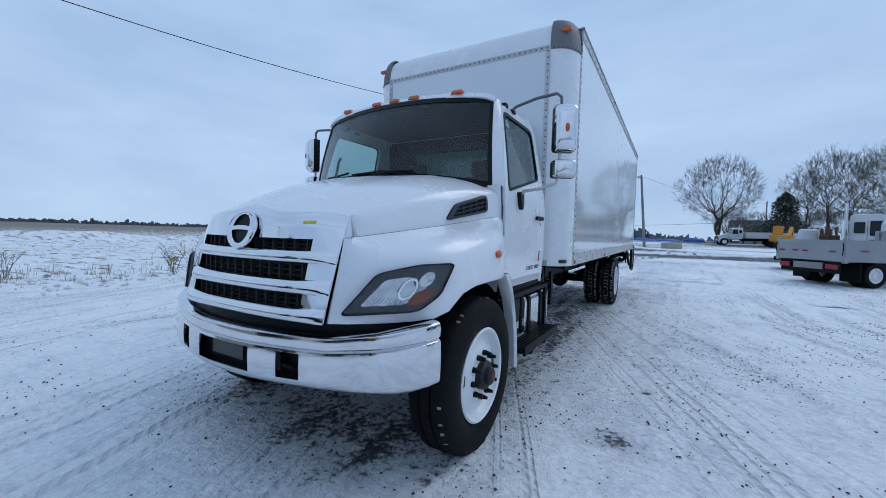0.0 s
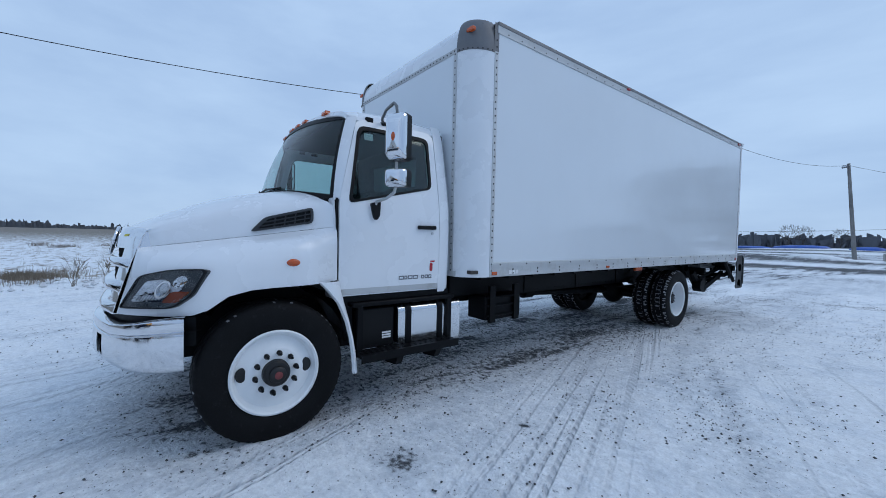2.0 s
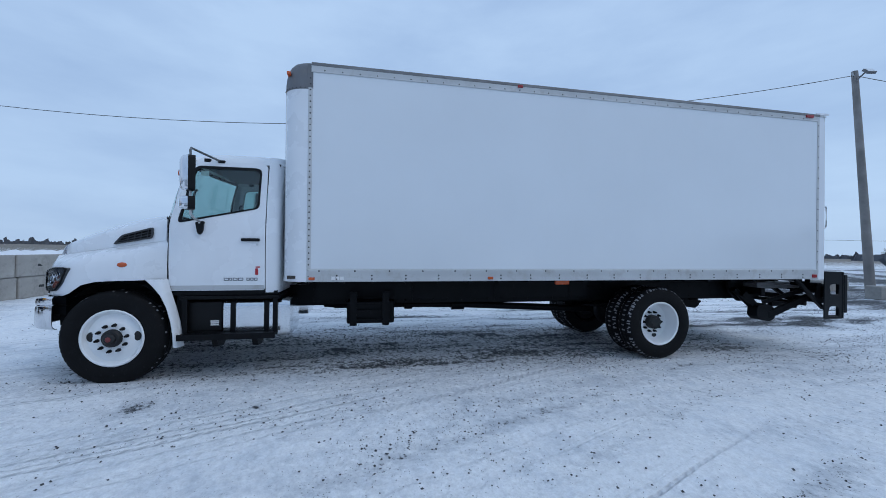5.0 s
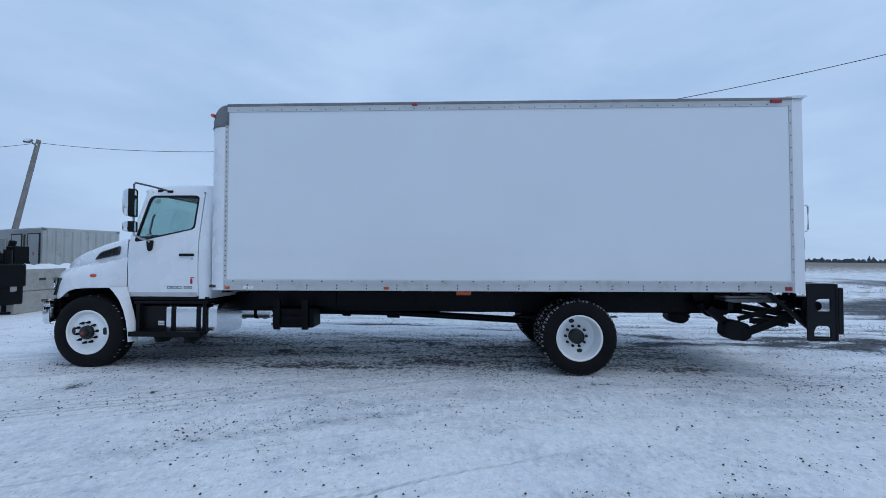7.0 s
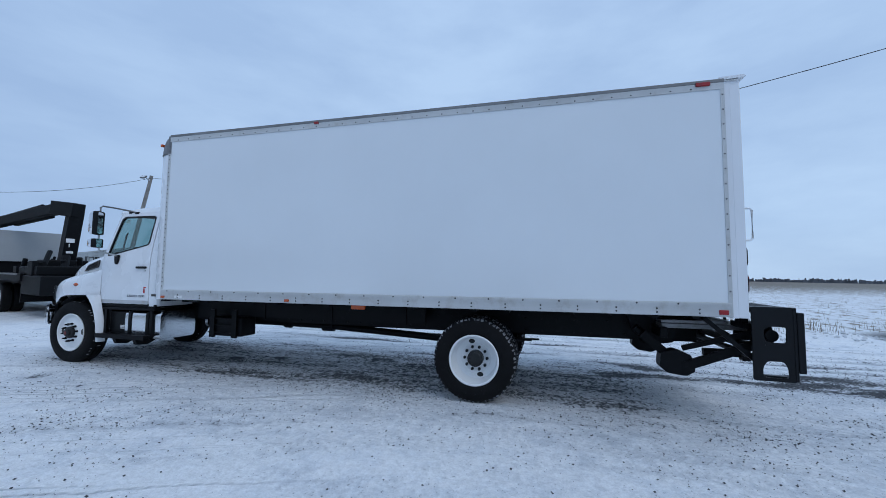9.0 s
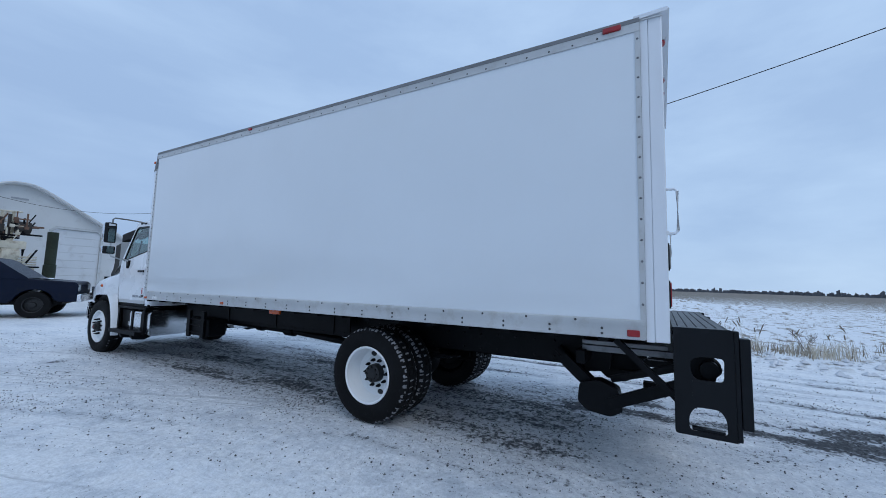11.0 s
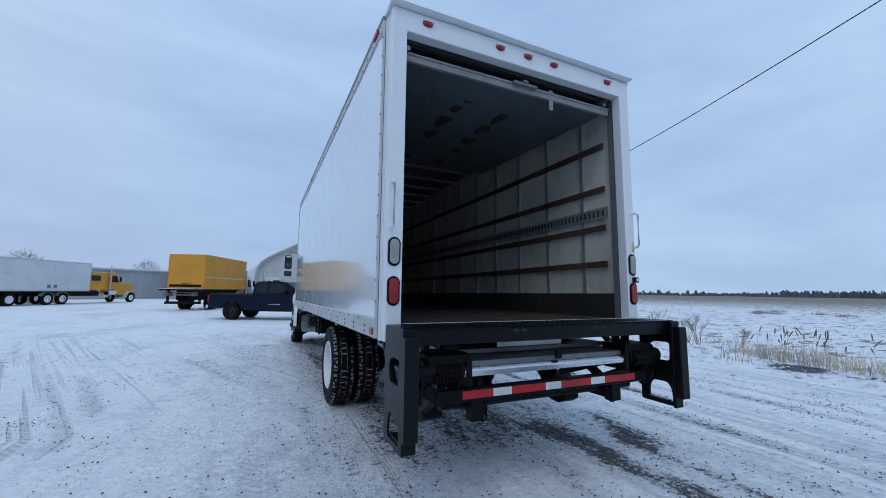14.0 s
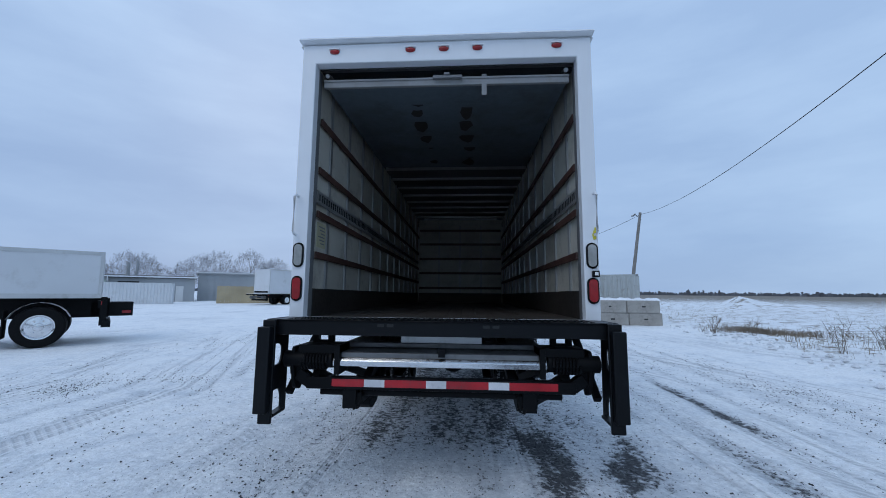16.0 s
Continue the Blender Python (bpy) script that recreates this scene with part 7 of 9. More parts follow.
# yellow marker among the weeds
flag = thing("marker_flag", "small bright yellow flag on a thin wire stake", "flag", m=pose(-10.8, 3.52, relief(-10.8, 3.52)))
bm = fresh()
rod(bm, (0, 0, -0.05), (0, 0, 0.46), 0.006, 6)
part("stake", bm, M_STRAW, flag)
bm = fresh()
sheet(bm, [[(0.0, 0.0, z), (0.05, 0.02, z - 0.005), (0.11, 0.0, z + 0.008), (0.17, 0.03, z)] for z in (0.34, 0.40, 0.46)])
thick(bm, 0.003)
part("flag_sheet", bm, M_YELLOWTAG, flag, "bright yellow plastic flag")

# ---- the yard round about ----
M_POLE = plain("weathered_pole_wood", (0.23, 0.22, 0.21), 0.85, 0.0, 0.3, 6, 0.4)
M_WIRE = plain("black_cable", (0.012, 0.012, 0.013), 0.6, 0.0, 0.1, 3)
M_CONCRETE = plain("stained_concrete", (0.36, 0.345, 0.32), 0.85, 0.0, 0.2, 4, 0.3, dirt=(0.16, 0.15, 0.135), dirt_amount=0.5)
M_SNOW = plain("lying_snow", (0.80, 0.82, 0.85), 0.7, 0.0, 0.08, 6, 0.2)
M_CONT = plain("grey_green_container_steel", (0.42, 0.45, 0.45), 0.5, 0.0, 0.12, 3, 0.05, dirt=(0.20, 0.17, 0.15), dirt_amount=0.25)
M_CONTDARK = plain("dark_opening", (0.03, 0.032, 0.034), 0.8, 0.0, 0.2, 3)
M_WINDOW = plain("dull_window", (0.16, 0.18, 0.19), 0.2, 0.0, 0.15, 2)
M_NAVY = plain("dark_navy_car_paint", (0.0035, 0.0075, 0.021), 0.36, 0.0, 0.2, 3, dirt=(0.014, 0.015, 0.020), dirt_amount=0.10, coat=0.0, spec=0.15)
M_CARGLASS = plain("dark_car_window", (0.012, 0.015, 0.017), 0.12, 0.0, 0.15, 2, spec=0.3)
M_YELLOW = plain("school_bus_yellow_paint", (0.62, 0.27, 0.014), 0.4, 0.0, 0.12, 2, dirt=(0.25, 0.14, 0.03), dirt_amount=0.25)
M_CREAM = plain("worn_cream_paint", (0.60, 0.55, 0.44), 0.5, 0.0, 0.2, 4, dirt=(0.18, 0.12, 0.07), dirt_amount=0.45)
M_METALWALL = plain("white_metal_siding", (0.58, 0.59, 0.59), 0.5, 0.0, 0.07, 1.2, dirt=(0.4, 0.39, 0.37), dirt_amount=0.2)
M_GREYWALL = plain("grey_metal_siding", (0.34, 0.36, 0.375), 0.55, 0.0, 0.1, 1.0)
M_WOODFENCE = plain("pale_wood_boards", (0.44, 0.36, 0.23), 0.8, 0.0, 0.18, 2, 0.1)
M_OLDWHITE = plain("old_white_trailer_skin", (0.60, 0.62, 0.64), 0.45, 0.0, 0.08, 1.5, dirt=(0.42, 0.42, 0.42), dirt_amount=0.25)
M_DUMP = plain("scuffed_aluminium_body", (0.31, 0.325, 0.34), 0.42, 0.3, 0.12, 4, dirt=(0.25, 0.25, 0.25), dirt_amount=0.3)
M_GREENCAB = plain("faded_green_paint", (0.36, 0.43, 0.38), 0.5, 0.0, 0.12, 3)
M_BLUETARP = plain("blue_tarpaulin", (0.02, 0.10, 0.42), 0.5, 0.0, 0.3, 2)
M_ROOFTILE = plain("dark_roof", (0.09, 0.088, 0.09), 0.8, 0.0, 0.2, 2)
M_BARK = plain("grey_brown_bark", (0.085, 0.074, 0.066), 0.9, 0.0, 0.3, 2)
# bark colour paled to carry the haze of distance
M_HAZEWOOD = plain("hazed_far_wood", (0.24, 0.245, 0.26), 0.95, 0.0, 0.2, 0.3)
M_FARWOOD = plain("dark_far_wood", (0.125, 0.135, 0.155), 0.95, 0.0, 0.3, 0.05)
M_EVERGREEN = plain("dark_evergreen", (0.030, 0.040, 0.026), 0.9, 0.0, 0.4, 2)
M_RUST = plain("rusty_brown_iron", (0.16, 0.09, 0.06), 0.7, 0.3, 0.3, 6)


def tilted(top, base):
    """The pose of an upright whose foot is at base and whose head at top."""
    d = Vector(top) - Vector(base)
    return Matrix.Translation(base) @ d.to_track_quat("Z", "Y").to_matrix().to_4x4(), d.length


def utility_pole(base, top, lamp, label):
    m, h = tilted(top, base)
    pole = thing("utility_pole", label, "utility pole", "poles along the yard", m)
    bm = fresh()
    rod(bm, (0, 0, -0.3), (0, 0, h), 0.15, 14, 0.10)
    part("shaft", bm, M_POLE, pole, "weathered wooden pole")
    bm = fresh()
    rod(bm, (0.10, 0, h - 0.18), (0.20, 0, h - 0.10), 0.035, 8)
    rod(bm, (-0.10, 0, h - 0.35), (-0.18, 0, h - 0.30), 0.03, 8)
    part("insulator", bm, M_ALUDULL, pole)
    if lamp is not None:
        bm = fresh()
        a = Vector(lamp) * 0.38
        tube(bm, [(0, 0, h - 0.42), (a.x * 0.5, a.y * 0.5, h - 0.30), (a.x, a.y, h - 0.22)], 0.025, 6)
        arm = part("lamp_arm", bm, M_CAST, pole)
        bm = fresh()
        box(bm, -0.17, 0.17, -0.05, 0.05, -0.13, 0.13)
        head = part("flood_light", bm, M_CAST, pole, "grey flood lamp", bevel=0.015)
        head.matrix_local = Matrix.Translation((a.x * 1.35, a.y * 1.35, h - 0.25)) @ Euler((radians(40), 0, math.atan2(-a.x, a.y))).to_matrix().to_4x4()
        bm = boxes((-0.14, 0.14, 0.05, 0.055, -0.10, 0.10))
        part("lamp_glass", bm, M_CLEAR, head)
    return pole


POLE_A, POLE_B, POLE_C, POLE_E = (-0.9, 44.0, 8.35), (-5.4, 21.1, 8.7), (-13.54, -17.37, 7.75), (18.0, 96.0, 9.8)
utility_pole((-0.3, 44.4, relief(-0.3, 44.4)), POLE_A, (0.6, -0.8, 0), "leaning wooden utility pole with a flood lamp")
utility_pole((-4.88, 21.2, relief(-4.88, 21.2)), POLE_B, (0.35, 0.9, 0), "tall wooden utility pole with a flood lamp")
utility_pole((-12.75, -18.3, 0.0), POLE_C, (-0.75, 0.6, 0), "leaning wooden utility pole behind the container")
utility_pole((18.0, 96.0, relief(18, 96)), POLE_E, None, "distant wooden utility pole")
utility_pole((-25.0, 106.0, relief(-25, 106)), (-25.0, 106.0, relief(-25, 106) + 8.2), None, "distant short utility pole")


def cable(a, b, sag, r=0.012):
    a, b = Vector(a), Vector(b)
    bm = fresh()
    pts = []
    for k in range(41):
        t = k / 40
        p = a.lerp(b, t)
        p.z -= 4 * sag * t * (1 - t)
        pts.append(p)
    tube(bm, pts, r, 5)
    ob = part("overhead_cable", bm, M_WIRE)
    return tagged(ob, "thin black overhead cable sagging between poles", "cable", "overhead cables")


cable((-13.54, -17.37, 7.6), (-5.4, 21.1, 8.55), 1.72)
cable((-5.4, 21.1, 8.55), (-0.9, 44.0, 8.2), 0.95)
cable((-0.9, 44.0, 8.2), (18.0, 96.0, 9.5), 1.0)
cable((-13.54, -17.37, 7.6), (-3.0, -30.1, 6.6), 1.3, 0.012)
cable((-80.0, 118.0, 6.5), (18.0, 100.0, 6.0), 1.5, 0.03)
bm = boxes((-0.9, 0.9, -0.35, 0.35, 0, 0.55))
blk = part("concrete_footing", bm, M_CONCRETE, bevel=0.04)
blk.matrix_world = pose(2.2, 43.6, relief(2.2, 43.6) - 0.05, 0, 0, 12)
tagged(blk, "low concrete block at the pole foot", "concrete block")
for x, y, yaw in ((-3.75, 20.4, 82), (-6.3, 21.3, 95)):
    bm = boxes((-0.85, 0.85, -0.24, 0.24, 0, 0.46))
    blk = part("concrete_kerb", bm, M_CONCRETE, bevel=0.035)
    blk.matrix_world = pose(x, y, relief(x, y) - 0.04, 0, 0, yaw)
    tagged(blk, "low brown-stained concrete barrier beside the tall pole", "concrete block", "barriers by the pole")

# stacked concrete blocks


def concrete_block(x, y, z, yaw, seed):
    rng = random.Random(seed)
    bm = boxes((-0.76, 0.76, -0.38, 0.38, 0, 0.60))
    for v in bm.verts:
        v.co += Vector((rng.uniform(-0.01, 0.01), rng.uniform(-0.01, 0.01), 0))
    ob = part("concrete_block", bm, M_CONCRETE, bevel=0.03)
    ob.matrix_world = pose(x, y, z, 0, 0, yaw)
    tagged(ob, "stained grey concrete block stacked two high", "concrete block", "stacked concrete blocks")
    for sgn in (1, -1):
        bm = fresh()
        box(bm, -0.09, 0.09, sgn * 0.381, sgn * 0.386, 0.27, 0.34)
        part("lifting_recess", bm, M_CONTDARK, ob)


for row in range(2):
    for k in range(4):
        concrete_block(-8.75 + 1.55 * k + (0.1 if row else 0), -6.75 - 0.02 * k + 0.03 * row, -0.02 + 0.602 * row, 1.5 * (k % 2) - 1, 80 + k + 10 * row)
bm = fresh()
rows = []
rng = random.Random(5)
for k in range(45):
    x = -9.45 + 0.137 * k
    rows.append([(x, -7.10, 1.175), (x, -7.02, 1.21 + rng.uniform(0, 0.05)), (x, -6.75, 1.25 + rng.uniform(0, 0.07)), (x, -6.5, 1.22 + rng.uniform(0, 0.05)), (x, -6.40, 1.175)])
sheet(bm, rows)
cap = part("snow_cap", bm, M_SNOW)
tagged(cap, "lumpy snow lying on the concrete blocks", "snow", kind="stuff")

# office container


def corrugated(bm, p0, p1, z0, z1, ribs, depth):
    """A ribbed steel wall from p0 to p1."""
    p0, p1 = Vector((*p0, 0)), Vector((*p1, 0))
    d = p1 - p0
    nrm = Vector((d.y, -d.x, 0)).normalized()
    row = []
    for k in range(ribs):
        for f, o in ((0.0, 0.0), (0.28, 0.0), (0.42, depth), (0.86, depth)):
            row.append(p0 + d * ((k + f) / ribs) + nrm * o)
    row.append(p1.copy())
    sheet(bm, [[(p.x, p.y, z0) for p in row], [(p.x, p.y, z1) for p in row]])


def container(m, length, mat, label, openings, group="", height=2.59):
    """A steel box: its long side faces +x, its end +y. Local origin at the foot of that corner."""
    c = thing("shipping_container", label, "container", group, m)
    w = 2.44
    bm = fresh()
    corrugated(bm, (-w + 0.1, 0), (-0.1, 0), 0.15, height - 0.1, 9, -0.04)
    corrugated(bm, (0, -0.1), (0, -length + 0.1), 0.15, height - 0.1, max(8, int(length / 0.28)), -0.04) if not openings else None
    if openings:
        sheet(bm, [[(-0.02, -0.1, 0.15), (-0.02, -length + 0.1, 0.15)], [(-0.02, -0.1, height - 0.1), (-0.02, -length + 0.1, height - 0.1)]])
    corrugated(bm, (-w, -length + 0.1), (-w, -0.1), 0.15, height - 0.1, max(8, int(length / 0.28)), -0.04)
    sheet(bm, [[(-w + 0.1, -length, 0.15), (-0.1, -length, 0.15)], [(-w + 0.1, -length, height - 0.1), (-0.1, -length, height - 0.1)]])
    sheet(bm, [[(-w, 0, height - 0.03), (0, 0, height - 0.03)], [(-w, -length, height - 0.03), (0, -length, height - 0.03)]])
    part("container_wall", bm, mat, c, smooth=0)
    for x in (-w, -0.12):
        for y in (-0.12, -length):
            bm = boxes((x, x + 0.12, y, y + 0.12, 0, height))
            part("corner_post", bm, mat, c, bevel=0.01)
    bm = boxes((-w, 0, -0.1, 0, 0, 0.16), (-w, 0, -0.1, 0, height - 0.11, height), (-0.1, 0, -length, 0, 0, 0.16), (-0.1, 0, -length, 0, height - 0.1, height), (-w, -w + 0.1, -length, 0, 0, 0.16), (-w, -w + 0.1, -length, 0, height - 0.1, height), (-w, 0, -length, -length + 0.1, 0, 0.16), (-w, 0, -length, -length + 0.1, height - 0.1, height))
    part("container_rail", bm, mat, c)
    for y0, y1, z0, z1, kind in openings:
        bm = boxes((-0.015, 0.02, -y1, -y0, z0, z1))
        leaf = part("container_door" if kind != "window" else "container_window", bm, {"door": mat, "dark": M_CONTDARK, "window": M_WINDOW}[kind], c, bevel=0.008)
        bm = fresh()
        cut_plate(bm, [(-y1 - 0.04, z0 - 0.04), (-y0 + 0.04, z0 - 0.04), (-y0 + 0.04, z1 + 0.04), (-y1 - 0.04, z1 + 0.04)], [[(-y1, z0), (-y0, z0), (-y0, z1), (-y1, z1)]], lambda y, z, w2: (-0.01 + w2, y, z), 0.035)
        part("door_frame", bm, M_CONTDARK if kind == "door" else mat, leaf)
    return c


ops = [(0.25, 1.15, 0.2, 2.35, "door"), (1.35, 1.55, 0.3, 2.35, "dark"), (1.75, 2.6, 0.2, 2.35, "door"), (3.2, 4.2, 1.2, 2.2, "window"), (4.8, 5.7, 1.0, 2.2, "window"), (6.2, 7.1, 1.0, 2.2, "window"),
       (7.6, 8.5, 1.0, 2.2, "door"), (9.0, 9.7, 0.2, 2.3, "dark"), (10.2, 11.2, 1.0, 2.2, "window")]
cont = container(Matrix.Translation((-7.5, -10.3, 0.0)) @ pose(0, 0, 0, 0, 0, -23), 12.19, M_CONT, "grey-green steel site container with doors and windows", ops)
bm = fresh()
for k in range(6):
    box(bm, -0.55 - 0.0, -0.48, -0.045, -0.035, 1.1 + 0.14 * k, 1.2 + 0.14 * k)
part("container_number", bm, M_CONTDARK, cont, "upright marking shown as bars")
bm = boxes((0.02, 0.024, -0.72, -0.62, 1.55, 1.68))
part("door_notice", bm, M_REDTAG, cont)

# ---- vehicles ----


def plain_wheel(parent, x, y, r, w, side, rim_mat, name="wheel"):
    """A wheel with a tyre, a dished rim and a hub."""
    bm = fresh()
    lathe(bm, [(r * 0.58, w * 0.30), (r * 0.60, w * 0.46), (r * 0.55, w * 0.44), (r * 0.50, w * 0.12), (r * 0.20, w * 0.18), (r * 0.17, w * 0.34), (0.0, w * 0.36)], 28)
    for k in range(6):
        a = k * math.pi / 3
        rod(bm, (w * 0.16, r * 0.33 * math.cos(a), r * 0.33 * math.sin(a)), (w * 0.26, r * 0.33 * math.cos(a), r * 0.33 * math.sin(a)), r * 0.05, 6)
    wheel = part(name, bm, rim_mat, parent)
    wheel.matrix_local = pose(x, y, r * 0.985, 0, 0, 0 if side > 0 else 180)
    bm = fresh()
    lathe(bm, [(r * 0.56, -w * 0.4), (r * 0.7, -w * 0.5), (r * 0.92, -w * 0.48), (r * 0.985, -w * 0.38), (r, -w * 0.2), (r, w * 0.2), (r * 0.985, w * 0.38), (r * 0.92, w * 0.48), (r * 0.7, w * 0.5), (r * 0.56, w * 0.4)], 36)
    part("tyre", bm, M_RUBBER, wheel, "black tyre")
    return wheel


def profile_body(name, outline, half, mat, parent, taper=0.0, z_taper=0.0, label="", bevel=0.03):
    """A body from its side outline in (y, z), half wide; narrower above z_taper."""
    bm = fresh()
    cut_plate(bm, outline, [], lambda y, z, w: (w - half, y, z), 2 * half)
    for v in bm.verts:
        if z_taper and v.co.z > z_taper:
            v.co.x *= 1 - taper * (v.co.z - z_taper)
    return part(name, bm, mat, parent, label, 35, bevel)


def heading(x, y, hx, hy, z=0.0):
    return pose(x, y, z, 0, 0, math.degrees(math.atan2(-hx, hy)))


def pickup(m):
    """A crew-cab pickup; local y points forward from the rear axle."""
    c = thing("pickup_truck", "dark navy crew-cab pickup truck on big tyres", "pickup truck", m=m)
    # lower body with wheel arches
    def arch(cy, r=0.50, zc=0.42):
        return [(cy + r * math.cos(a), zc + r * math.sin(a)) for a in [math.pi - k * math.pi / 10 for k in range(11)] if zc + r * math.sin(a) >= 0.50]

    low = [(-1.22, 0.55)] + arch(0.0) + [(0.6, 0.48), (3.15, 0.48)] + arch(3.75) + [(4.35, 0.52), (4.78, 0.52), (4.80, 1.08), (4.72, 1.18), (3.55, 1.27), (3.4, 1.27), (1.05, 1.27), (1.03, 1.27), (-1.20, 1.27), (-1.23, 1.20)]
    profile_body("body", low, 0.98, M_NAVY, c, 0.10, 0.9, "dark navy body")
    cab_o = soften([(1.02, 1.25), (3.62, 1.25), (2.78, 1.86), (2.55, 1.92), (1.35, 1.92), (1.12, 1.86)], 0.10)
    profile_body("cab", cab_o, 0.96, M_NAVY, c, 0.22, 1.3, "dark navy cab")
    for s in (1, -1):
        for win in ([(1.22, 1.34), (1.80, 1.34), (1.80, 1.80), (1.25, 1.80)], [(1.90, 1.34), (2.78, 1.34), (2.88, 1.42), (2.50, 1.80), (1.90, 1.80)]):
            bm = fresh()
            cut_plate(bm, soften(win, 0.05), [], lambda y, z, w: (s * (0.96 * (1 - 0.22 * (z - 1.3)) + 0.004 + w), y, z), 0.006)
            part("side_window", bm, M_CARGLASS, c, "dark side glass")
        bm = boxes((s * 0.985, s * 0.995, 1.9, 2.5, 0.78, 0.80))
        part("door_trim", bm, M_CHROMEDULL, c)
        for y in (1.85, 2.75):
            bm = boxes((s * 0.975, s * 0.99, y - 0.16, y, 1.10, 1.13))
            part("door_handle", bm, M_NAVY, c)
        bm = boxes((s * 0.99, s * 1.20, 2.72, 2.82, 1.30, 1.50))
        part("wing_mirror", bm, M_PLASTIC, c, bevel=0.03)
        bm = boxes((s * 0.84, s * 0.985, -1.245, -1.17, 0.85, 1.20))
        part("tail_lamp", bm, M_RED, c, "red tail lamp", bevel=0.02)
        bm = boxes((s * 0.55, s * 0.93, 4.70, 4.80, 0.88, 1.10))
        part("headlamp", bm, M_CLEAR, c, bevel=0.02)
        plain_wheel(c, s * 0.87, 0.0, 0.43, 0.30, s, M_HUB)
        plain_wheel(c, s * 0.87, 3.75, 0.43, 0.30, s, M_HUB)
    bm = boxes((-0.95, 0.95, -1.34, -1.20, 0.55, 0.72))
    part("rear_bumper", bm, M_CHROMEDULL, c, "chrome rear bumper", bevel=0.02)
    bm = boxes((-0.95, 0.95, 4.76, 4.90, 0.50, 0.78))
    part("front_bumper", bm, M_CHROMEDULL, c, bevel=0.03)
    bm = boxes((-0.80, 0.80, 0.2, 4.4, 0.42, 0.60))
    part("underbody", bm, M_BLACK, c)
    bm = fresh()
    cut_plate(bm, [(3.02, 1.32), (3.50, 1.285), (2.84, 1.80), (2.76, 1.82)], [], lambda y, z, w: (-0.80 + w, y, z), 1.60)
    part("windscreen", bm, M_CARGLASS, c)
    bm = fresh()
    sheet(bm, [[(x, y, 1.275 + 0.02 * math.sin(5 * x + y)) for x in (-0.6, -0.2, 0.2, 0.6)] for y in (3.45, 3.7, 3.95)])
    part("hood_snow", bm, M_SNOW, c, "snow lying on the bonnet")
    return c


pickup(heading(2.95, -10.65, -0.885, 0.466))


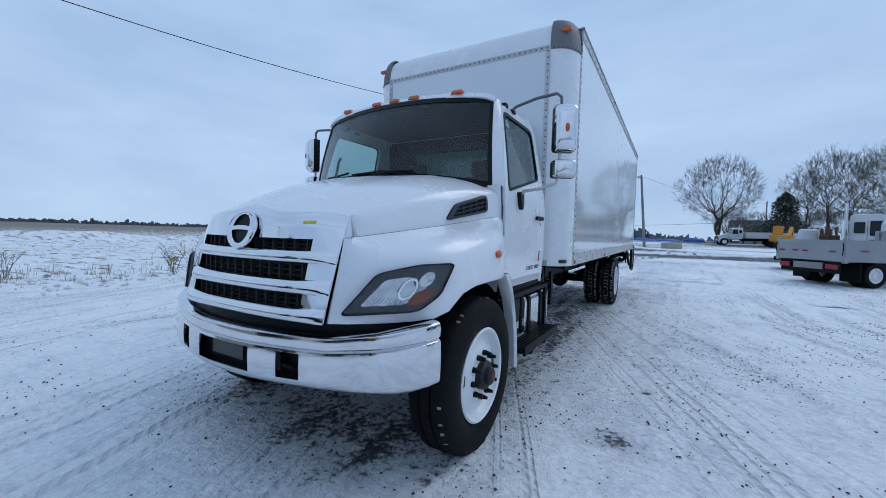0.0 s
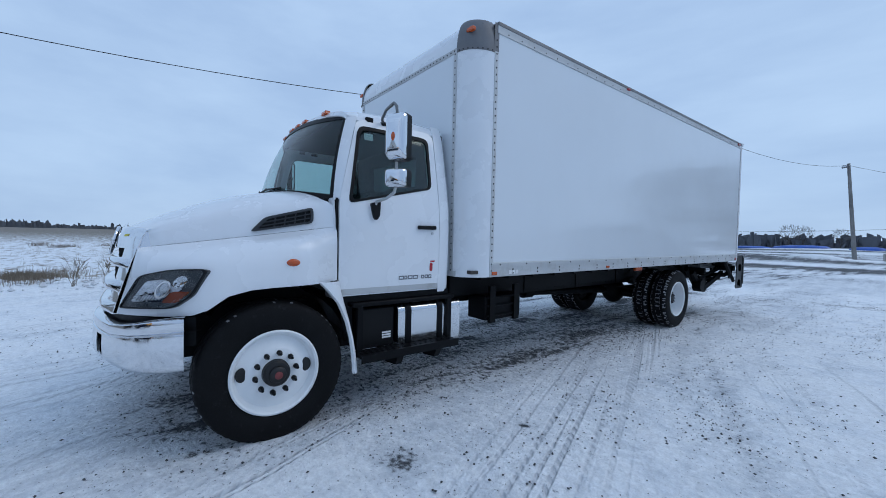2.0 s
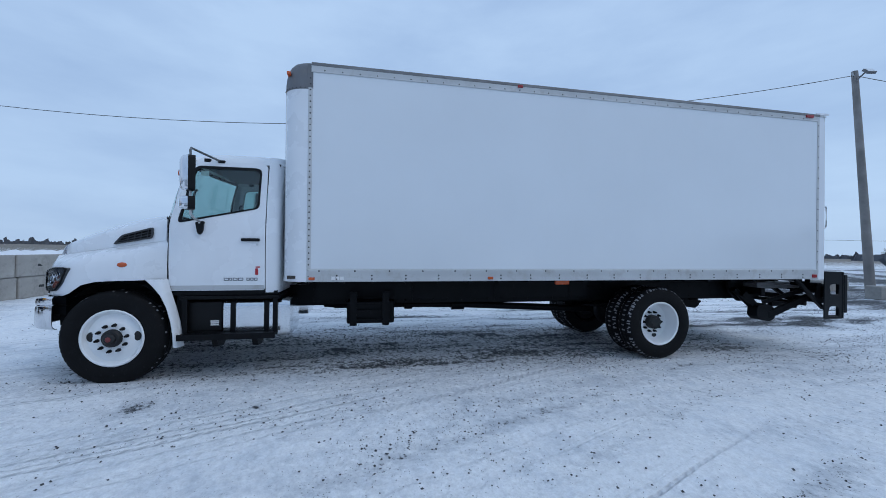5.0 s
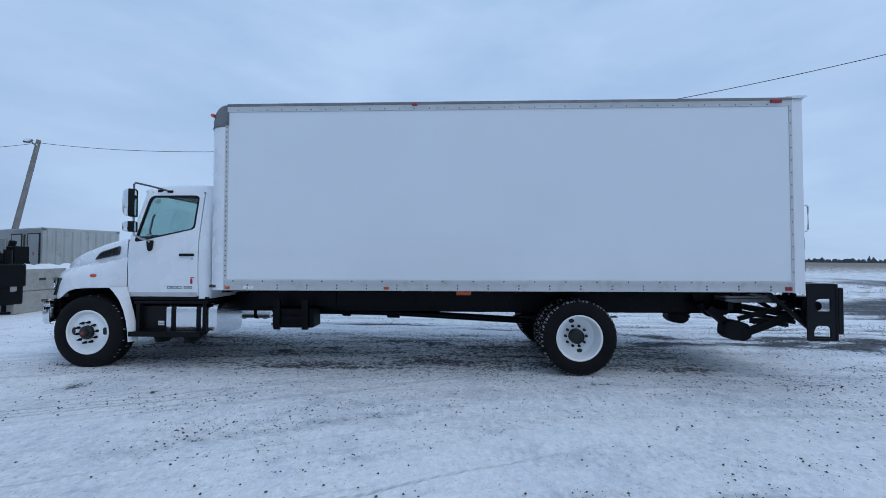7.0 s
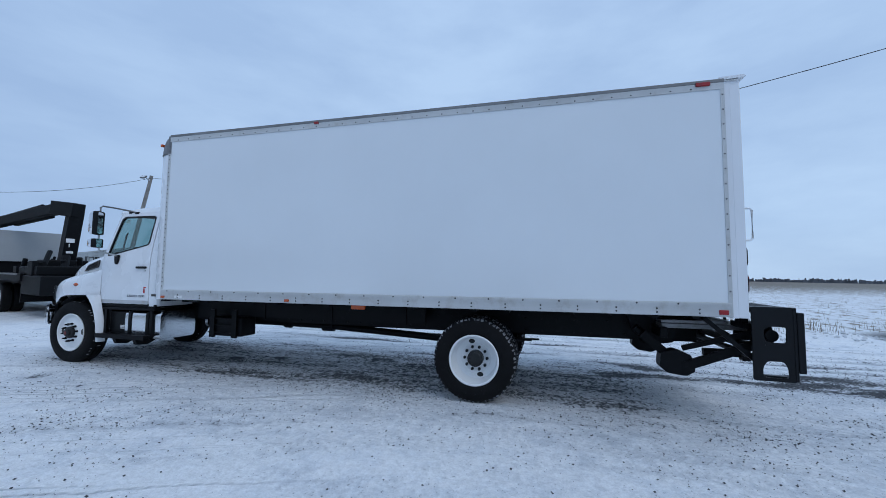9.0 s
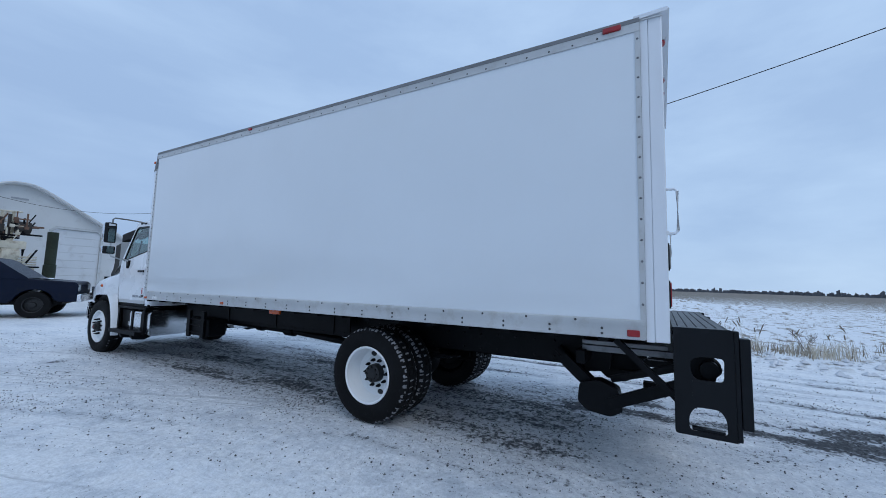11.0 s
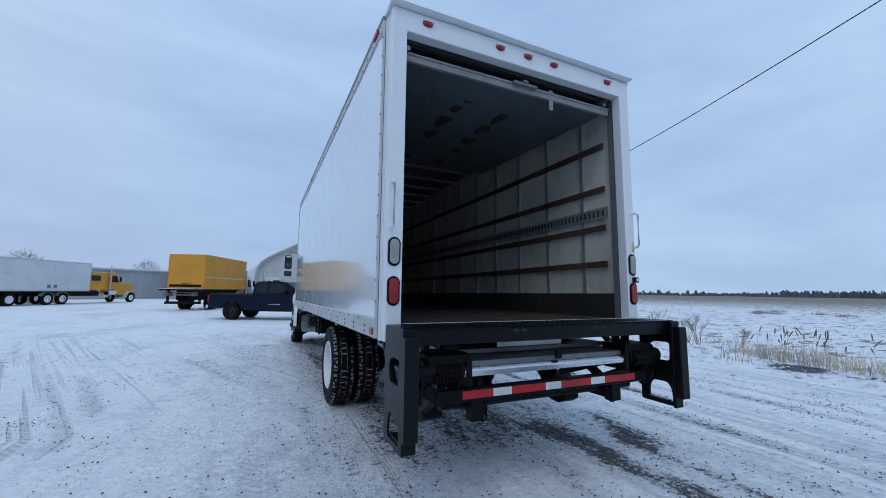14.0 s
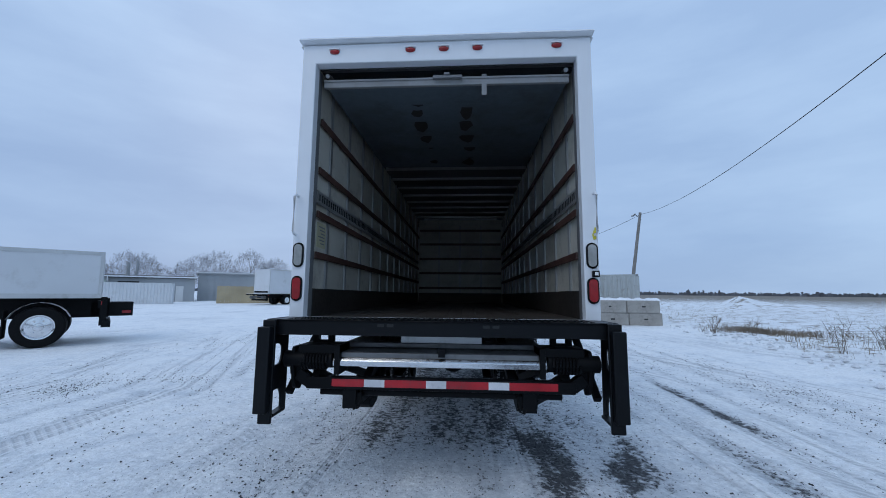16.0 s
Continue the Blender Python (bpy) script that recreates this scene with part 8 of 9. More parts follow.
def day_cab(c, y0, h, mat, wheel_r, rim, long_nose, body=1.45, up=0.0, nose=None, wing_mat=None, stack=-0.12):
    """A lorry cab with its bonnet, wings, glass, stack and tank, from y0 forward."""
    nose_len = nose or (1.55 if long_nose else 0.7) + (body - 1.45)
    yw, front = y0 + body, y0 + body - 0.10 + nose_len
    half = h - 0.14
    profile_body("cab", soften([(y0, 0.95 + up), (yw, 0.95 + up), (yw, 1.72 + up), (yw - 0.20, 2.52 + up), (yw - 0.45, 2.62 + up), (y0 + 0.08, 2.62 + up), (y0, 2.55 + up)], 0.07), half, mat, c, 0.10, 1.75 + up, "lorry cab")
    profile_body("bonnet", soften([(yw - 0.05, 0.85), (front, 0.85), (front + 0.02, 1.32 + up), (front - 0.10, 1.46 + up), (yw - 0.05, 1.74 + up)], 0.08), half * 0.70, mat, c, 0.0, 0.0, "sloping bonnet", 0.06)
    bm = fresh()
    cut_plate(bm, [(yw + 0.008, 1.78 + up), (yw + 0.012, 1.76 + up), (yw - 0.165, 2.44 + up), (yw - 0.175, 2.45 + up)], [], lambda y, z, w: (w - half * 0.86, y, z), half * 1.72)
    part("windscreen", bm, M_CARGLASS, c, "dark windscreen")
    bm = boxes((-half * 0.55, half * 0.55, front + 0.015, front + 0.045, 0.90, 1.34 + up))
    part("grille", bm, M_CHROMEDULL, c, "chrome radiator grille", bevel=0.01)
    bm = boxes((-half - 0.05, half + 0.05, front + 0.02, front + 0.16, 0.50, 0.80))
    part("front_bumper", bm, M_CHROMEDULL, c, "steel front bumper", bevel=0.03)
    axle = front - 0.62
    yd = max(y0 + 0.62, yw - 1.05)
    for s in (1, -1):
        bm = fresh()
        cut_plate(bm, soften([(yd, 1.70 + up), (yw - 0.10, 1.70 + up), (yw - 0.26, 2.36 + up), (yd, 2.36 + up)], 0.05), [], lambda y, z, w: (s * (half * (1 - 0.10 * (z - 1.75 - up)) + 0.004 + w), y, z), 0.006)
        part("side_window", bm, M_CARGLASS, c, "dark door window")
        bm = fresh()
        cut_plate(bm, rounded(y0 + 0.14, y0 + min(0.48 + (yd - y0 - 0.62) * 0.4, 1.2), 1.80 + up, 2.30 + up, 0.05), [], lambda y, z, w: (s * (half * (1 - 0.10 * (z - 1.75 - up)) + 0.004 + w), y, z), 0.006)
        part("quarter_window", bm, M_CARGLASS, c)
        bm = boxes((s * (half + 0.002), s * (half + 0.008), yd - 0.075, yd - 0.06, 1.0 + up, 2.40 + up), (s * (half + 0.002), s * (half + 0.02), yd, yd + 0.14, 1.50 + up, 1.53 + up))
        part("door_line", bm, M_BLACK, c)
        bm = fresh()
        arc = [(axle + (wheel_r + 0.16) * math.cos(a), wheel_r + (wheel_r + 0.16) * math.sin(a)) for a in [-0.15 + k * 0.33 for k in range(11)]]
        sheet(bm, [[(s * half * 0.66, y, z) for y, z in arc], [(s * (h - 0.06), y, z) for y, z in arc], [(s * (h - 0.02), y, z - 0.06) for y, z in arc]])
        thick(bm, 0.02)
        part("wing", bm, wing_mat or mat, c, "rounded front wing", 50)
        plain_wheel(c, s * (h - 0.18), axle, wheel_r, 0.27, s, rim)
        bm = boxes((s * half * 0.62, s * (half * 0.62 + 0.20), front - 0.06, front + 0.03, 1.02, 1.20))
        part("headlamp", bm, M_CLEAR, c, bevel=0.02)
        bm = fresh()
        rod(bm, (s * (h - 0.30), yd - 0.17, 0.66 + up), (s * (h - 0.30), yd + 0.73, 0.66 + up), 0.26, 18)
        part("fuel_tank", bm, M_CHROMEDULL, c, "round metal fuel tank")
        bm = boxes((s * (half + 0.16), s * (half + 0.32), yw - 0.20, yw - 0.10, 1.75 + up, 2.25 + up), (s * half, s * (half + 0.18), yw - 0.16, yw - 0.14, 2.2 + up, 2.23 + up))
        part("mirror", bm, M_PLASTIC, c, bevel=0.015)
    bm = fresh()
    rod(bm, (h - 0.04, y0 + stack, 1.0 + up), (h - 0.04, y0 + stack, 2.35 + up), 0.12, 12)
    rod(bm, (h - 0.04, y0 + stack, 2.35 + up), (h - 0.04, y0 + stack, 3.15 + 1.4 * up), 0.06, 10)
    part("exhaust_stack", bm, M_CHROMEDULL, c, "chrome exhaust stack")
    bm = boxes((-half * 0.86, half * 0.86, y0 + 0.12, yw - 0.45, 2.615 + up, 2.65 + up))
    part("roof_snow", bm, M_SNOW, c, bevel=0.012)


def box_lorry(m, length, w, z0, z1, body_mat, cab_mat, label, wheel_r=0.5, cab=True, tandem=False, lift=False, gap=0.35, long_nose=True, rim=None, group="", wheel_y=None, cab_body=1.45, cab_up=0.0, nose=None, wing_mat=None, stack=-0.12):
    """A lorry with a box body; local origin under the rear end, y forward."""
    c = thing("box_lorry", label, "truck", group, m)
    h = w / 2
    rim = rim or M_RIM
    bm = boxes((-h, h, 0, length, z0, z1))
    part("cargo_body", bm, body_mat, c, bevel=0.03)
    bm = fresh()
    for s in (1, -1):
        box(bm, s * (h + 0.002), s * (h + 0.012), 0.02, length - 0.02, z0, z0 + 0.12)
        box(bm, s * (h + 0.002), s * (h + 0.012), 0.02, length - 0.02, z1 - 0.10, z1)
        box(bm, s * (h + 0.002), s * (h + 0.014), 0.0, 0.08, z0, z1)
    part("body_trim", bm, M_RAIL if body_mat is not M_YELLOW else M_YELLOW, c)
    bm = boxes((-h + 0.12, h - 0.12, -0.015, -0.003, z0 + 0.12, z1 - 0.2))
    part("rear_door", bm, body_mat, c, bevel=0.004)
    bm = fresh()
    for k in range(5):
        box(bm, -h + 0.13, h - 0.13, -0.019, -0.015, z0 + 0.2 + (z1 - z0 - 0.4) * k / 5, z0 + 0.215 + (z1 - z0 - 0.4) * k / 5)
    part("door_ribs", bm, body_mat, c)
    bm = boxes((-0.45, -0.36, -0.2, length + 1.9, 0.7, z0 - 0.02), (0.36, 0.45, -0.2, length + 1.9, 0.7, z0 - 0.02))
    part("frame_rail", bm, M_BLACK, c)
    bm = boxes((-h + 0.05, h - 0.05, -0.25, -0.05, 0.45, 0.62), (-h + 0.1, -h + 0.2, -0.15, 0.0, 0.5, z0), (h - 0.2, h - 0.1, -0.15, 0.0, 0.5, z0))
    part("rear_bumper", bm, M_BLACK, c)
    if lift:
        bm = boxes((-h, h, -0.9, -0.05, z0 - 0.13, z0 - 0.02))
        pl = part("lift_platform", bm, M_BLACK, c, "black lift platform under snow", bevel=0.01)
        bm = boxes((-h, h, -0.9, -0.05, z0 - 0.02, z0 + 0.004))
        part("platform_snow", bm, M_SNOW, pl)
        bm = boxes((-h + 0.15, h - 0.15, -0.55, -0.45, z0 - 0.30, z0 - 0.22), (-h + 0.15, h - 0.15, -0.62, -0.52, z0 - 0.46, z0 - 0.38), (-h + 0.3, -h + 0.45, -0.6, -0.05, z0 - 0.5, z0 - 0.2), (h - 0.45, h - 0.3, -0.6, -0.05, z0 - 0.5, z0 - 0.2))
        part("lift_frame", bm, M_CAST, c, "grey steel lift arms and cross bars", bevel=0.01)
        # black strip laid on the door to stand for the shaded gap below it
        bm = boxes((-h + 0.14, h - 0.14, -0.022, -0.016, z0 + 0.13, z0 + 0.30))
        part("door_gap_strip", bm, M_BLACK, c, "black strip for the dark gap under the rear door")
    for s in (1, -1):
        bm = boxes((s * (h - 0.14), s * (h - 0.03), -0.03, -0.015, z0 - 0.18, z0 - 0.08))
        part("tail_lamp", bm, M_RED, c)
        for y in ((1.6, 2.9) if tandem else (wheel_y or length * 0.26,)):
            plain_wheel(c, s * (h - 0.16), y, wheel_r, 0.28, s, rim)
            plain_wheel(c, s * (h - 0.48), y, wheel_r, 0.28, s, M_HUB)
            bm = boxes((s * (h - 0.6), s * h, y + 0.62, y + 0.64, 0.25, 0.95))
            part("mud_flap", bm, M_RUBBER, c)
    if cab:
        day_cab(c, length + gap, h, cab_mat, wheel_r, rim, long_nose, cab_body, cab_up, nose, wing_mat, stack)
    return c


# yellow box lorry, tail towards the yard
yl = box_lorry(heading(6.9, -19.8, -0.34, -0.94), 7.0, 2.42, 1.50, 3.92, M_YELLOW, M_OLDWHITE, "yellow box lorry with a closed rear door", tandem=False, lift=True)
bm = boxes((1.212, 1.226, 0.1, 6.9, 2.30, 2.36))
part("side_stripe", bm, M_RAIL, yl, "pale stripe along the side")
bm = boxes((-0.25, 0.05, -0.03, -0.015, 1.85, 1.90), (0.1, 0.3, -0.03, -0.015, 1.87, 1.93))
part("rear_latch", bm, M_BLACK, yl)
# white service truck behind the pickup
box_lorry(heading(5.0, -27.5, -1.0, 0.12), 3.0, 2.3, 1.0, 1.3, M_BLACK, M_OLDWHITE, "white flat-bed service truck with a day cab", 0.48)
# semi with a white body and a yellow tractor
semi = box_lorry(heading(21.66, -27.19, -0.427, -0.904), 8.96, 2.5, 1.15, 3.75, M_OLDWHITE, M_YELLOW, "yellow day-cab truck with a long white box body", 0.5, tandem=False, lift=True, gap=0.12, cab_body=3.3, cab_up=0.36, nose=2.3, wing_mat=M_CREAM, stack=2.1)
for y in (5.2, 6.5):
    for s in (1, -1):
        plain_wheel(semi, s * 1.1, y, 0.5, 0.28, s, M_CHROMEDULL)
        bm = fresh()
        rows = [[(s * x, y + 0.58 * math.cos(a), 0.5 + 0.58 * math.sin(a)) for x in (0.85, 1.3)] for a in [0.4 + k * 0.29 for k in range(9)]]
        sheet(bm, rows)
        part("wheel_guard", bm, M_DIRTYWHITE, semi, "pale mudguard")
bm = fresh()
for k in range(2):
    box(bm, 1.262, 1.266, 5.0 + 0.55 * k, 5.3 + 0.55 * k, 1.40, 1.70, Matrix.Identity(4))
part("hazard_placard", bm, M_LETTER, semi, "two small grey placards")
# white truck beside the yard with low box and bright wheels
near = box_lorry(heading(10.70, 1.96, 0.71, 0.70), 6.0, 2.4, 1.25, 2.52, M_OLDWHITE, M_OLDWHITE, "white box truck with a long bare frame end and chrome wheels", 0.52, tandem=False, rim=M_CHROMEDULL, wheel_y=1.15)
bm = boxes((-0.45, 0.45, -0.75, 0.2, 0.72, 1.12), (-1.15, 1.15, -0.15, 0.05, 0.98, 1.18))
part("frame_end", bm, M_BLACK, near, "black frame end with a red lamp")
bm = boxes((-0.475, -0.45, -0.7, -0.5, 0.80, 0.88))
part("frame_lamp", bm, M_RED, near)
bm = fresh()
rows = [[(x, 1.15 + 0.62 * math.cos(a), 0.52 + 0.62 * math.sin(a)) for x in (-1.22, -0.75)] for a in [0.35 + k * 0.3 for k in range(9)]]
sheet(bm, rows)
part("wheel_guard", bm, M_SNOW, near, "mudguard topped with snow")


def dump_truck(m):
    """A small tipper with drop sides; origin under the tailgate, y forward."""
    c = thing("dump_truck", "aluminium-sided tipper truck with red reflectors and white wheels", "dump truck", m=m)
    bm = boxes((-1.12, 1.12, 0.0, 3.7, 0.84, 0.92))
    part("bed_floor", bm, M_DUMP, c)
    for s in (1, -1):
        bm = boxes((s * 1.12, s * 1.17, 0.06, 3.7, 0.86, 1.56))
        side = part("drop_side", bm, M_DUMP, c, "aluminium drop side", bevel=0.01)
        bm = boxes((s * 1.17, s * 1.19, 0.06, 3.7, 1.48, 1.56), (s * 1.17, s * 1.185, 0.06, 3.7, 1.25, 1.29), (s * 1.17, s * 1.19, 0.06, 3.7, 0.86, 0.94))
        part("side_rib", bm, M_DUMP, side)
        bm = boxes((s * 1.17, s * 1.178, 0.5, 0.8, 1.18, 1.23), (s * 1.17, s * 1.178, 2.0, 2.3, 1.18, 1.23))
        part("reflector", bm, M_RED, side)
        bm = boxes((s * 1.08, s * 1.20, -0.04, 0.08, 0.80, 1.62))
        part("corner_post", bm, M_DUMP, c, bevel=0.01)
        bm = boxes((s * 0.62, s * 1.0, -0.08, -0.02, 0.58, 0.74))
        part("tail_lamp", bm, M_RED, c, "red tail lamp cluster", bevel=0.02)
        for x in (0.95, 0.62):
            plain_wheel(c, s * x, 1.25, 0.42, 0.26, s, M_RIM)
        plain_wheel(c, s * 0.95, 5.0, 0.42, 0.26, s, M_RIM)
    bm = boxes((-1.12, 1.12, -0.03, 0.03, 0.88, 1.54))
    tg = part("tailgate", bm, M_DUMP, c, "aluminium tailgate", bevel=0.01)
    bm = boxes((-1.12, 1.12, -0.05, -0.03, 1.46, 1.56), (-1.12, 1.12, -0.045, -0.03, 1.24, 1.28), (-1.12, 1.12, -0.05, -0.03, 0.86, 0.95))
    part("tailgate_rib", bm, M_DUMP, tg)
    bm = fresh()
    for x in (-0.95, -0.45, -0.1, 0.8):
        box(bm, x - 0.11, x + 0.11, -0.052, -0.045, 1.15, 1.20)
    part("reflector", bm, M_RED, tg)
    bm = boxes((-0.5, 0.5, -0.04, 0.0, 0.56, 0.78))
    part("number_plate_board", bm, M_DIRTYWHITE, c, "pale plate board")
    bm = boxes((-1.0, 1.0, 0.0, 0.06, 0.44, 0.86), (-0.45, 0.45, 0.0, 5.6, 0.55, 0.86))
    part("chassis", bm, M_BLACK, c)
    profile_body("cab", soften([(4.0, 0.75), (5.9, 0.75), (5.9, 1.45), (5.55, 2.35), (4.1, 2.4), (4.0, 2.3)], 0.08), 1.05, M_OLDWHITE, c, 0.08, 1.5, "white cab")
    for x in (-0.42, 0.42):
        bm = fresh()
        cut_plate(bm, rounded(x - 0.26, x + 0.26, 1.72, 2.16, 0.07), [], lambda u, z, w: (u, 3.985 + 0.10 * max(0.0, z - 2.3) - w, z), 0.006)
        part("rear_window", bm, M_CARGLASS, c, "dark rear cab window")
    for s in (1, -1):
        bm = fresh()
        cut_plate(bm, soften([(4.25, 1.55), (5.45, 1.55), (5.30, 2.18), (4.25, 2.18)], 0.06), [], lambda y, z, w: (s * (1.05 * (1 - 0.08 * (z - 1.5)) + 0.004 + w), y, z), 0.006)
        part("side_window", bm, M_CARGLASS, c, "dark side window")
        bm = boxes((s * 0.88, s * 1.00, 3.78, 3.9, 0.86, 1.95))
        part("rack_post", bm, M_DUMP, c)
        bm = fresh()
        tube(bm, [(s * 1.13, -0.07, 1.05), (s * 1.16, -0.09, 1.25), (s * 1.13, -0.07, 1.46)], 0.016, 6)
        part("gate_latch", bm, M_BLACK, c, "black tailgate latch")
        bm = boxes((s * 0.5, s * 1.12, 0.62, 0.66, 0.18, 0.80))
        part("mud_flap", bm, M_RUBBER, c, "black mud flap")
    bm = boxes((-1.0, 1.0, 3.80, 3.88, 1.90, 1.98))
    part("rack_rail", bm, M_DUMP, c)
    for x in (-0.6, -0.2, 0.2, 0.6):
        bm = boxes((x - 0.05, x + 0.05, 4.3, 4.42, 2.37, 2.43))
        part("roof_lamp", bm, M_AMBER, c, "orange roof lamp", bevel=0.01)
    return c


dump_truck(heading(6.4, 15.95, 0.82, 0.57, relief(6.4, 15.95) - 0.01))
box_lorry(heading(7.10, 23.29, 0.962, -0.272, relief(6.0, 23.6)), 1.9, 2.3, 0.95, 1.2, M_BLACK, M_OLDWHITE, "white work truck parked beyond the tipper", 0.48)
far = box_lorry(heading(17.6, 72.0, -0.98, -0.15, relief(15, 72)), 6.2, 2.4, 1.1, 2.0, M_OLDWHITE, M_OLDWHITE, "distant white tandem truck with a low body", 0.5, tandem=True)


def excavator(m):
    c = thing("excavator", "small yellow excavator parked in the snow", "excavator", m=m)
    bm = boxes((-1.1, -0.7, -1.5, 1.5, 0, 0.7), (0.7, 1.1, -1.5, 1.5, 0, 0.7))
    part("track", bm, M_BLACK, c, bevel=0.2)
    bm = boxes((-1.1, 1.1, -1.6, 1.0, 0.8, 1.7))
    part("house", bm, M_YELLOW, c, bevel=0.1)
    bm = boxes((-1.0, 0.0, -0.2, 1.1, 1.7, 2.9))
    part("cab", bm, M_YELLOW, c, bevel=0.08)
    bm = boxes((-1.01, 0.01, 0.0, 0.9, 2.0, 2.7))
    part("cab_glass", bm, M_WINDOW, c)
    bm = fresh()
    beam(bm, (0.5, 0.8, 1.4), (0.5, 2.6, 2.7), 0.35, 0.5)
    beam(bm, (0.5, 2.6, 2.7), (0.5, 3.5, 1.2), 0.3, 0.4)
    part("boom", bm, M_YELLOW, c)
    return c


excavator(heading(15.0, 66.0, 0.35, 0.94, relief(15, 66)))
# drum and engines on pallets
bm = fresh()
rod(bm, (0, 0, 0.0), (0, 0, 0.80), 0.37, 24)
tank = part("plastic_tank", bm, M_OLDWHITE, bevel=0.06)
tank.matrix_world = pose(8.01, 23.31, relief(6.0, 23.6) + 1.19)
tagged(tank, "squat white plastic tank on the work truck bed", "tank")
for i, (x, y) in enumerate(((8.54, 23.08), (8.85, 23.00))):
    e = thing("engine", "rusty brown engine on the work truck bed", "engine", "engines on pallets", pose(x, y, relief(6.0, 23.6) + 1.2, 0, 0, 20 * i) @ Matrix.Diagonal((0.42, 0.42, 0.48, 1)))
    bm = boxes((-0.5, 0.5, -0.5, 0.5, 0, 0.15))
    part("pallet", bm, M_WOODFENCE, e)
    bm = fresh()
    box(bm, -0.35, 0.35, -0.4, 0.4, 0.15, 1.1)
    rod(bm, (0, -0.5, 0.7), (0, 0.5, 0.7), 0.3, 14)
    rod(bm, (0.2, 0, 1.0), (0.2, 0, 1.9), 0.12, 10)
    rod(bm, (-0.2, 0.2, 1.0), (-0.2, 0.2, 1.75), 0.14, 10)
    part("engine_block", bm, M_RUST, e, bevel=0.05)


def crane_truck(m):
    """A dark lorry with a folded loader crane at its tail; y forward from the tail."""
    c = thing("crane_truck", "black flat-bed lorry with a folded knuckle-boom crane", "crane truck", m=m)
    bm = boxes((-1.2, 1.2, 0.0, 8.0, 1.12, 1.36), (-0.45, 0.45, 0.0, 8.5, 0.7, 1.12))
    part("flat_bed", bm, M_BLACK, c)
    bm = boxes((-1.22, -1.20, 0.3, 7.5, 1.32, 1.37))
    part("bed_edge", bm, M_DIRTYWHITE, c, "pale bed edge")
    bm = boxes((-1.18, 1.15, 4.4, 6.9, 1.36, 2.95))
    part("tool_body", bm, M_BLACK, c, "black tool body")
    bm = boxes((-1.185, 1.16, 4.30, 4.4, 1.8, 3.0))
    part("body_headboard", bm, M_GREYWALL, c, "grey headboard")
    bm = boxes((-0.5, 0.6, 0.4, 1.6, 1.36, 1.85), (-1.0, -0.5, 0.5, 1.2, 1.1, 1.6))
    part("crane_base", bm, M_BLACK, c, bevel=0.05)
    rg = random.Random(9)
    for k in range(12):
        bm = fresh()
        x, y = rg.uniform(-1.0, 0.6), rg.uniform(-1.1, 3.6)
        rod(bm, (x, y, 1.35), (x + rg.uniform(-0.2, 0.2), y + rg.uniform(-0.2, 0.2), rg.uniform(1.7, 2.15)), rg.uniform(0.03, 0.09), 8)
        box(bm, x - 0.16, x + 0.16, y - 0.2, y + 0.2, 1.30, rg.uniform(1.45, 1.8))
        part("crane_control", bm, M_BLACK, c, "black valves and levers", bevel=0.02)
    bm = fresh()
    beam(bm, (0.05, 0.75, 1.5), (0.16, 0.55, 3.60), 0.40, 0.46, (0, 1, 0))
    part("crane_column", bm, M_BLACK, c, "black crane column", bevel=0.03)
    bm = fresh()
    beam(bm, (0.18, 0.30, 3.62), (-0.15, 1.4, 3.75), 0.4, 0.50)
    beam(bm, (-0.1, 1.2, 3.72), (-0.9, 6.0, 3.30), 0.30, 0.38)
    beam(bm, (-0.1, 1.9, 3.50), (-0.5, 4.5, 3.28), 0.16, 0.16)
    rod(bm, (-0.2, 2.6, 3.90), (-0.6, 5.2, 3.62), 0.08, 10)
    part("crane_boom", bm, M_BLACK, c, "black folded boom", bevel=0.03)
    bm = boxes((-0.02, 0.0, 0.28, 0.31, 2.30, 2.42), (-0.1, 0.12, 0.27, 0.30, 2.46, 2.60), (-0.08, 0.1, 0.27, 0.30, 2.08, 2.16))
    part("crane_label", bm, M_PAPER, c, "pale labels on the column")
    bm = boxes((-1.15, 0.28, -1.85, 0.1, 0.72, 1.32), (-1.10, 0.10, -1.2, 0.1, 1.32, 1.62), (-0.2, 0.25, -1.80, -1.45, 0.25, 1.0))
    part("stabiliser_bay", bm, M_BLACK, c, "black stabiliser housing at the tail", bevel=0.04)
    bm = fresh()
    rod(bm, (0.05, -1.5, 0.06), (0.05, -1.5, 1.7), 0.09, 12)
    rod(bm, (0.05, -1.5, 0.0), (0.05, -1.5, 0.06), 0.2, 14)
    rod(bm, (-0.9, -0.8, 1.5), (-0.6, -0.2, 2.1), 0.07, 10)
    rod(bm, (-0.4, -0.9, 1.5), (-0.3, -0.6, 1.95), 0.11, 10)
    part("stabiliser_leg", bm, M_BLACK, c, "black stabiliser leg and levers")
    bm = boxes((0.28, 0.30, -1.55, -1.25, 1.12, 1.19), (0.28, 0.30, -0.55, -0.30, 1.12, 1.19))
    part("tail_lamp", bm, M_RED, c)
    bm = boxes((-1.15, 1.15, -0.02, 0.06, 0.45, 1.05))
    part("tail_board", bm, M_BLACK, c)
    for s in (1, -1):
        for y in (2.4, 3.7):
            plain_wheel(c, s * 1.05, y, 0.5, 0.28, s, M_RIM)
            plain_wheel(c, s * 0.75, y, 0.5, 0.28, s, M_HUB)
        plain_wheel(c, s * 1.05, 8.2, 0.5, 0.28, s, M_RIM)
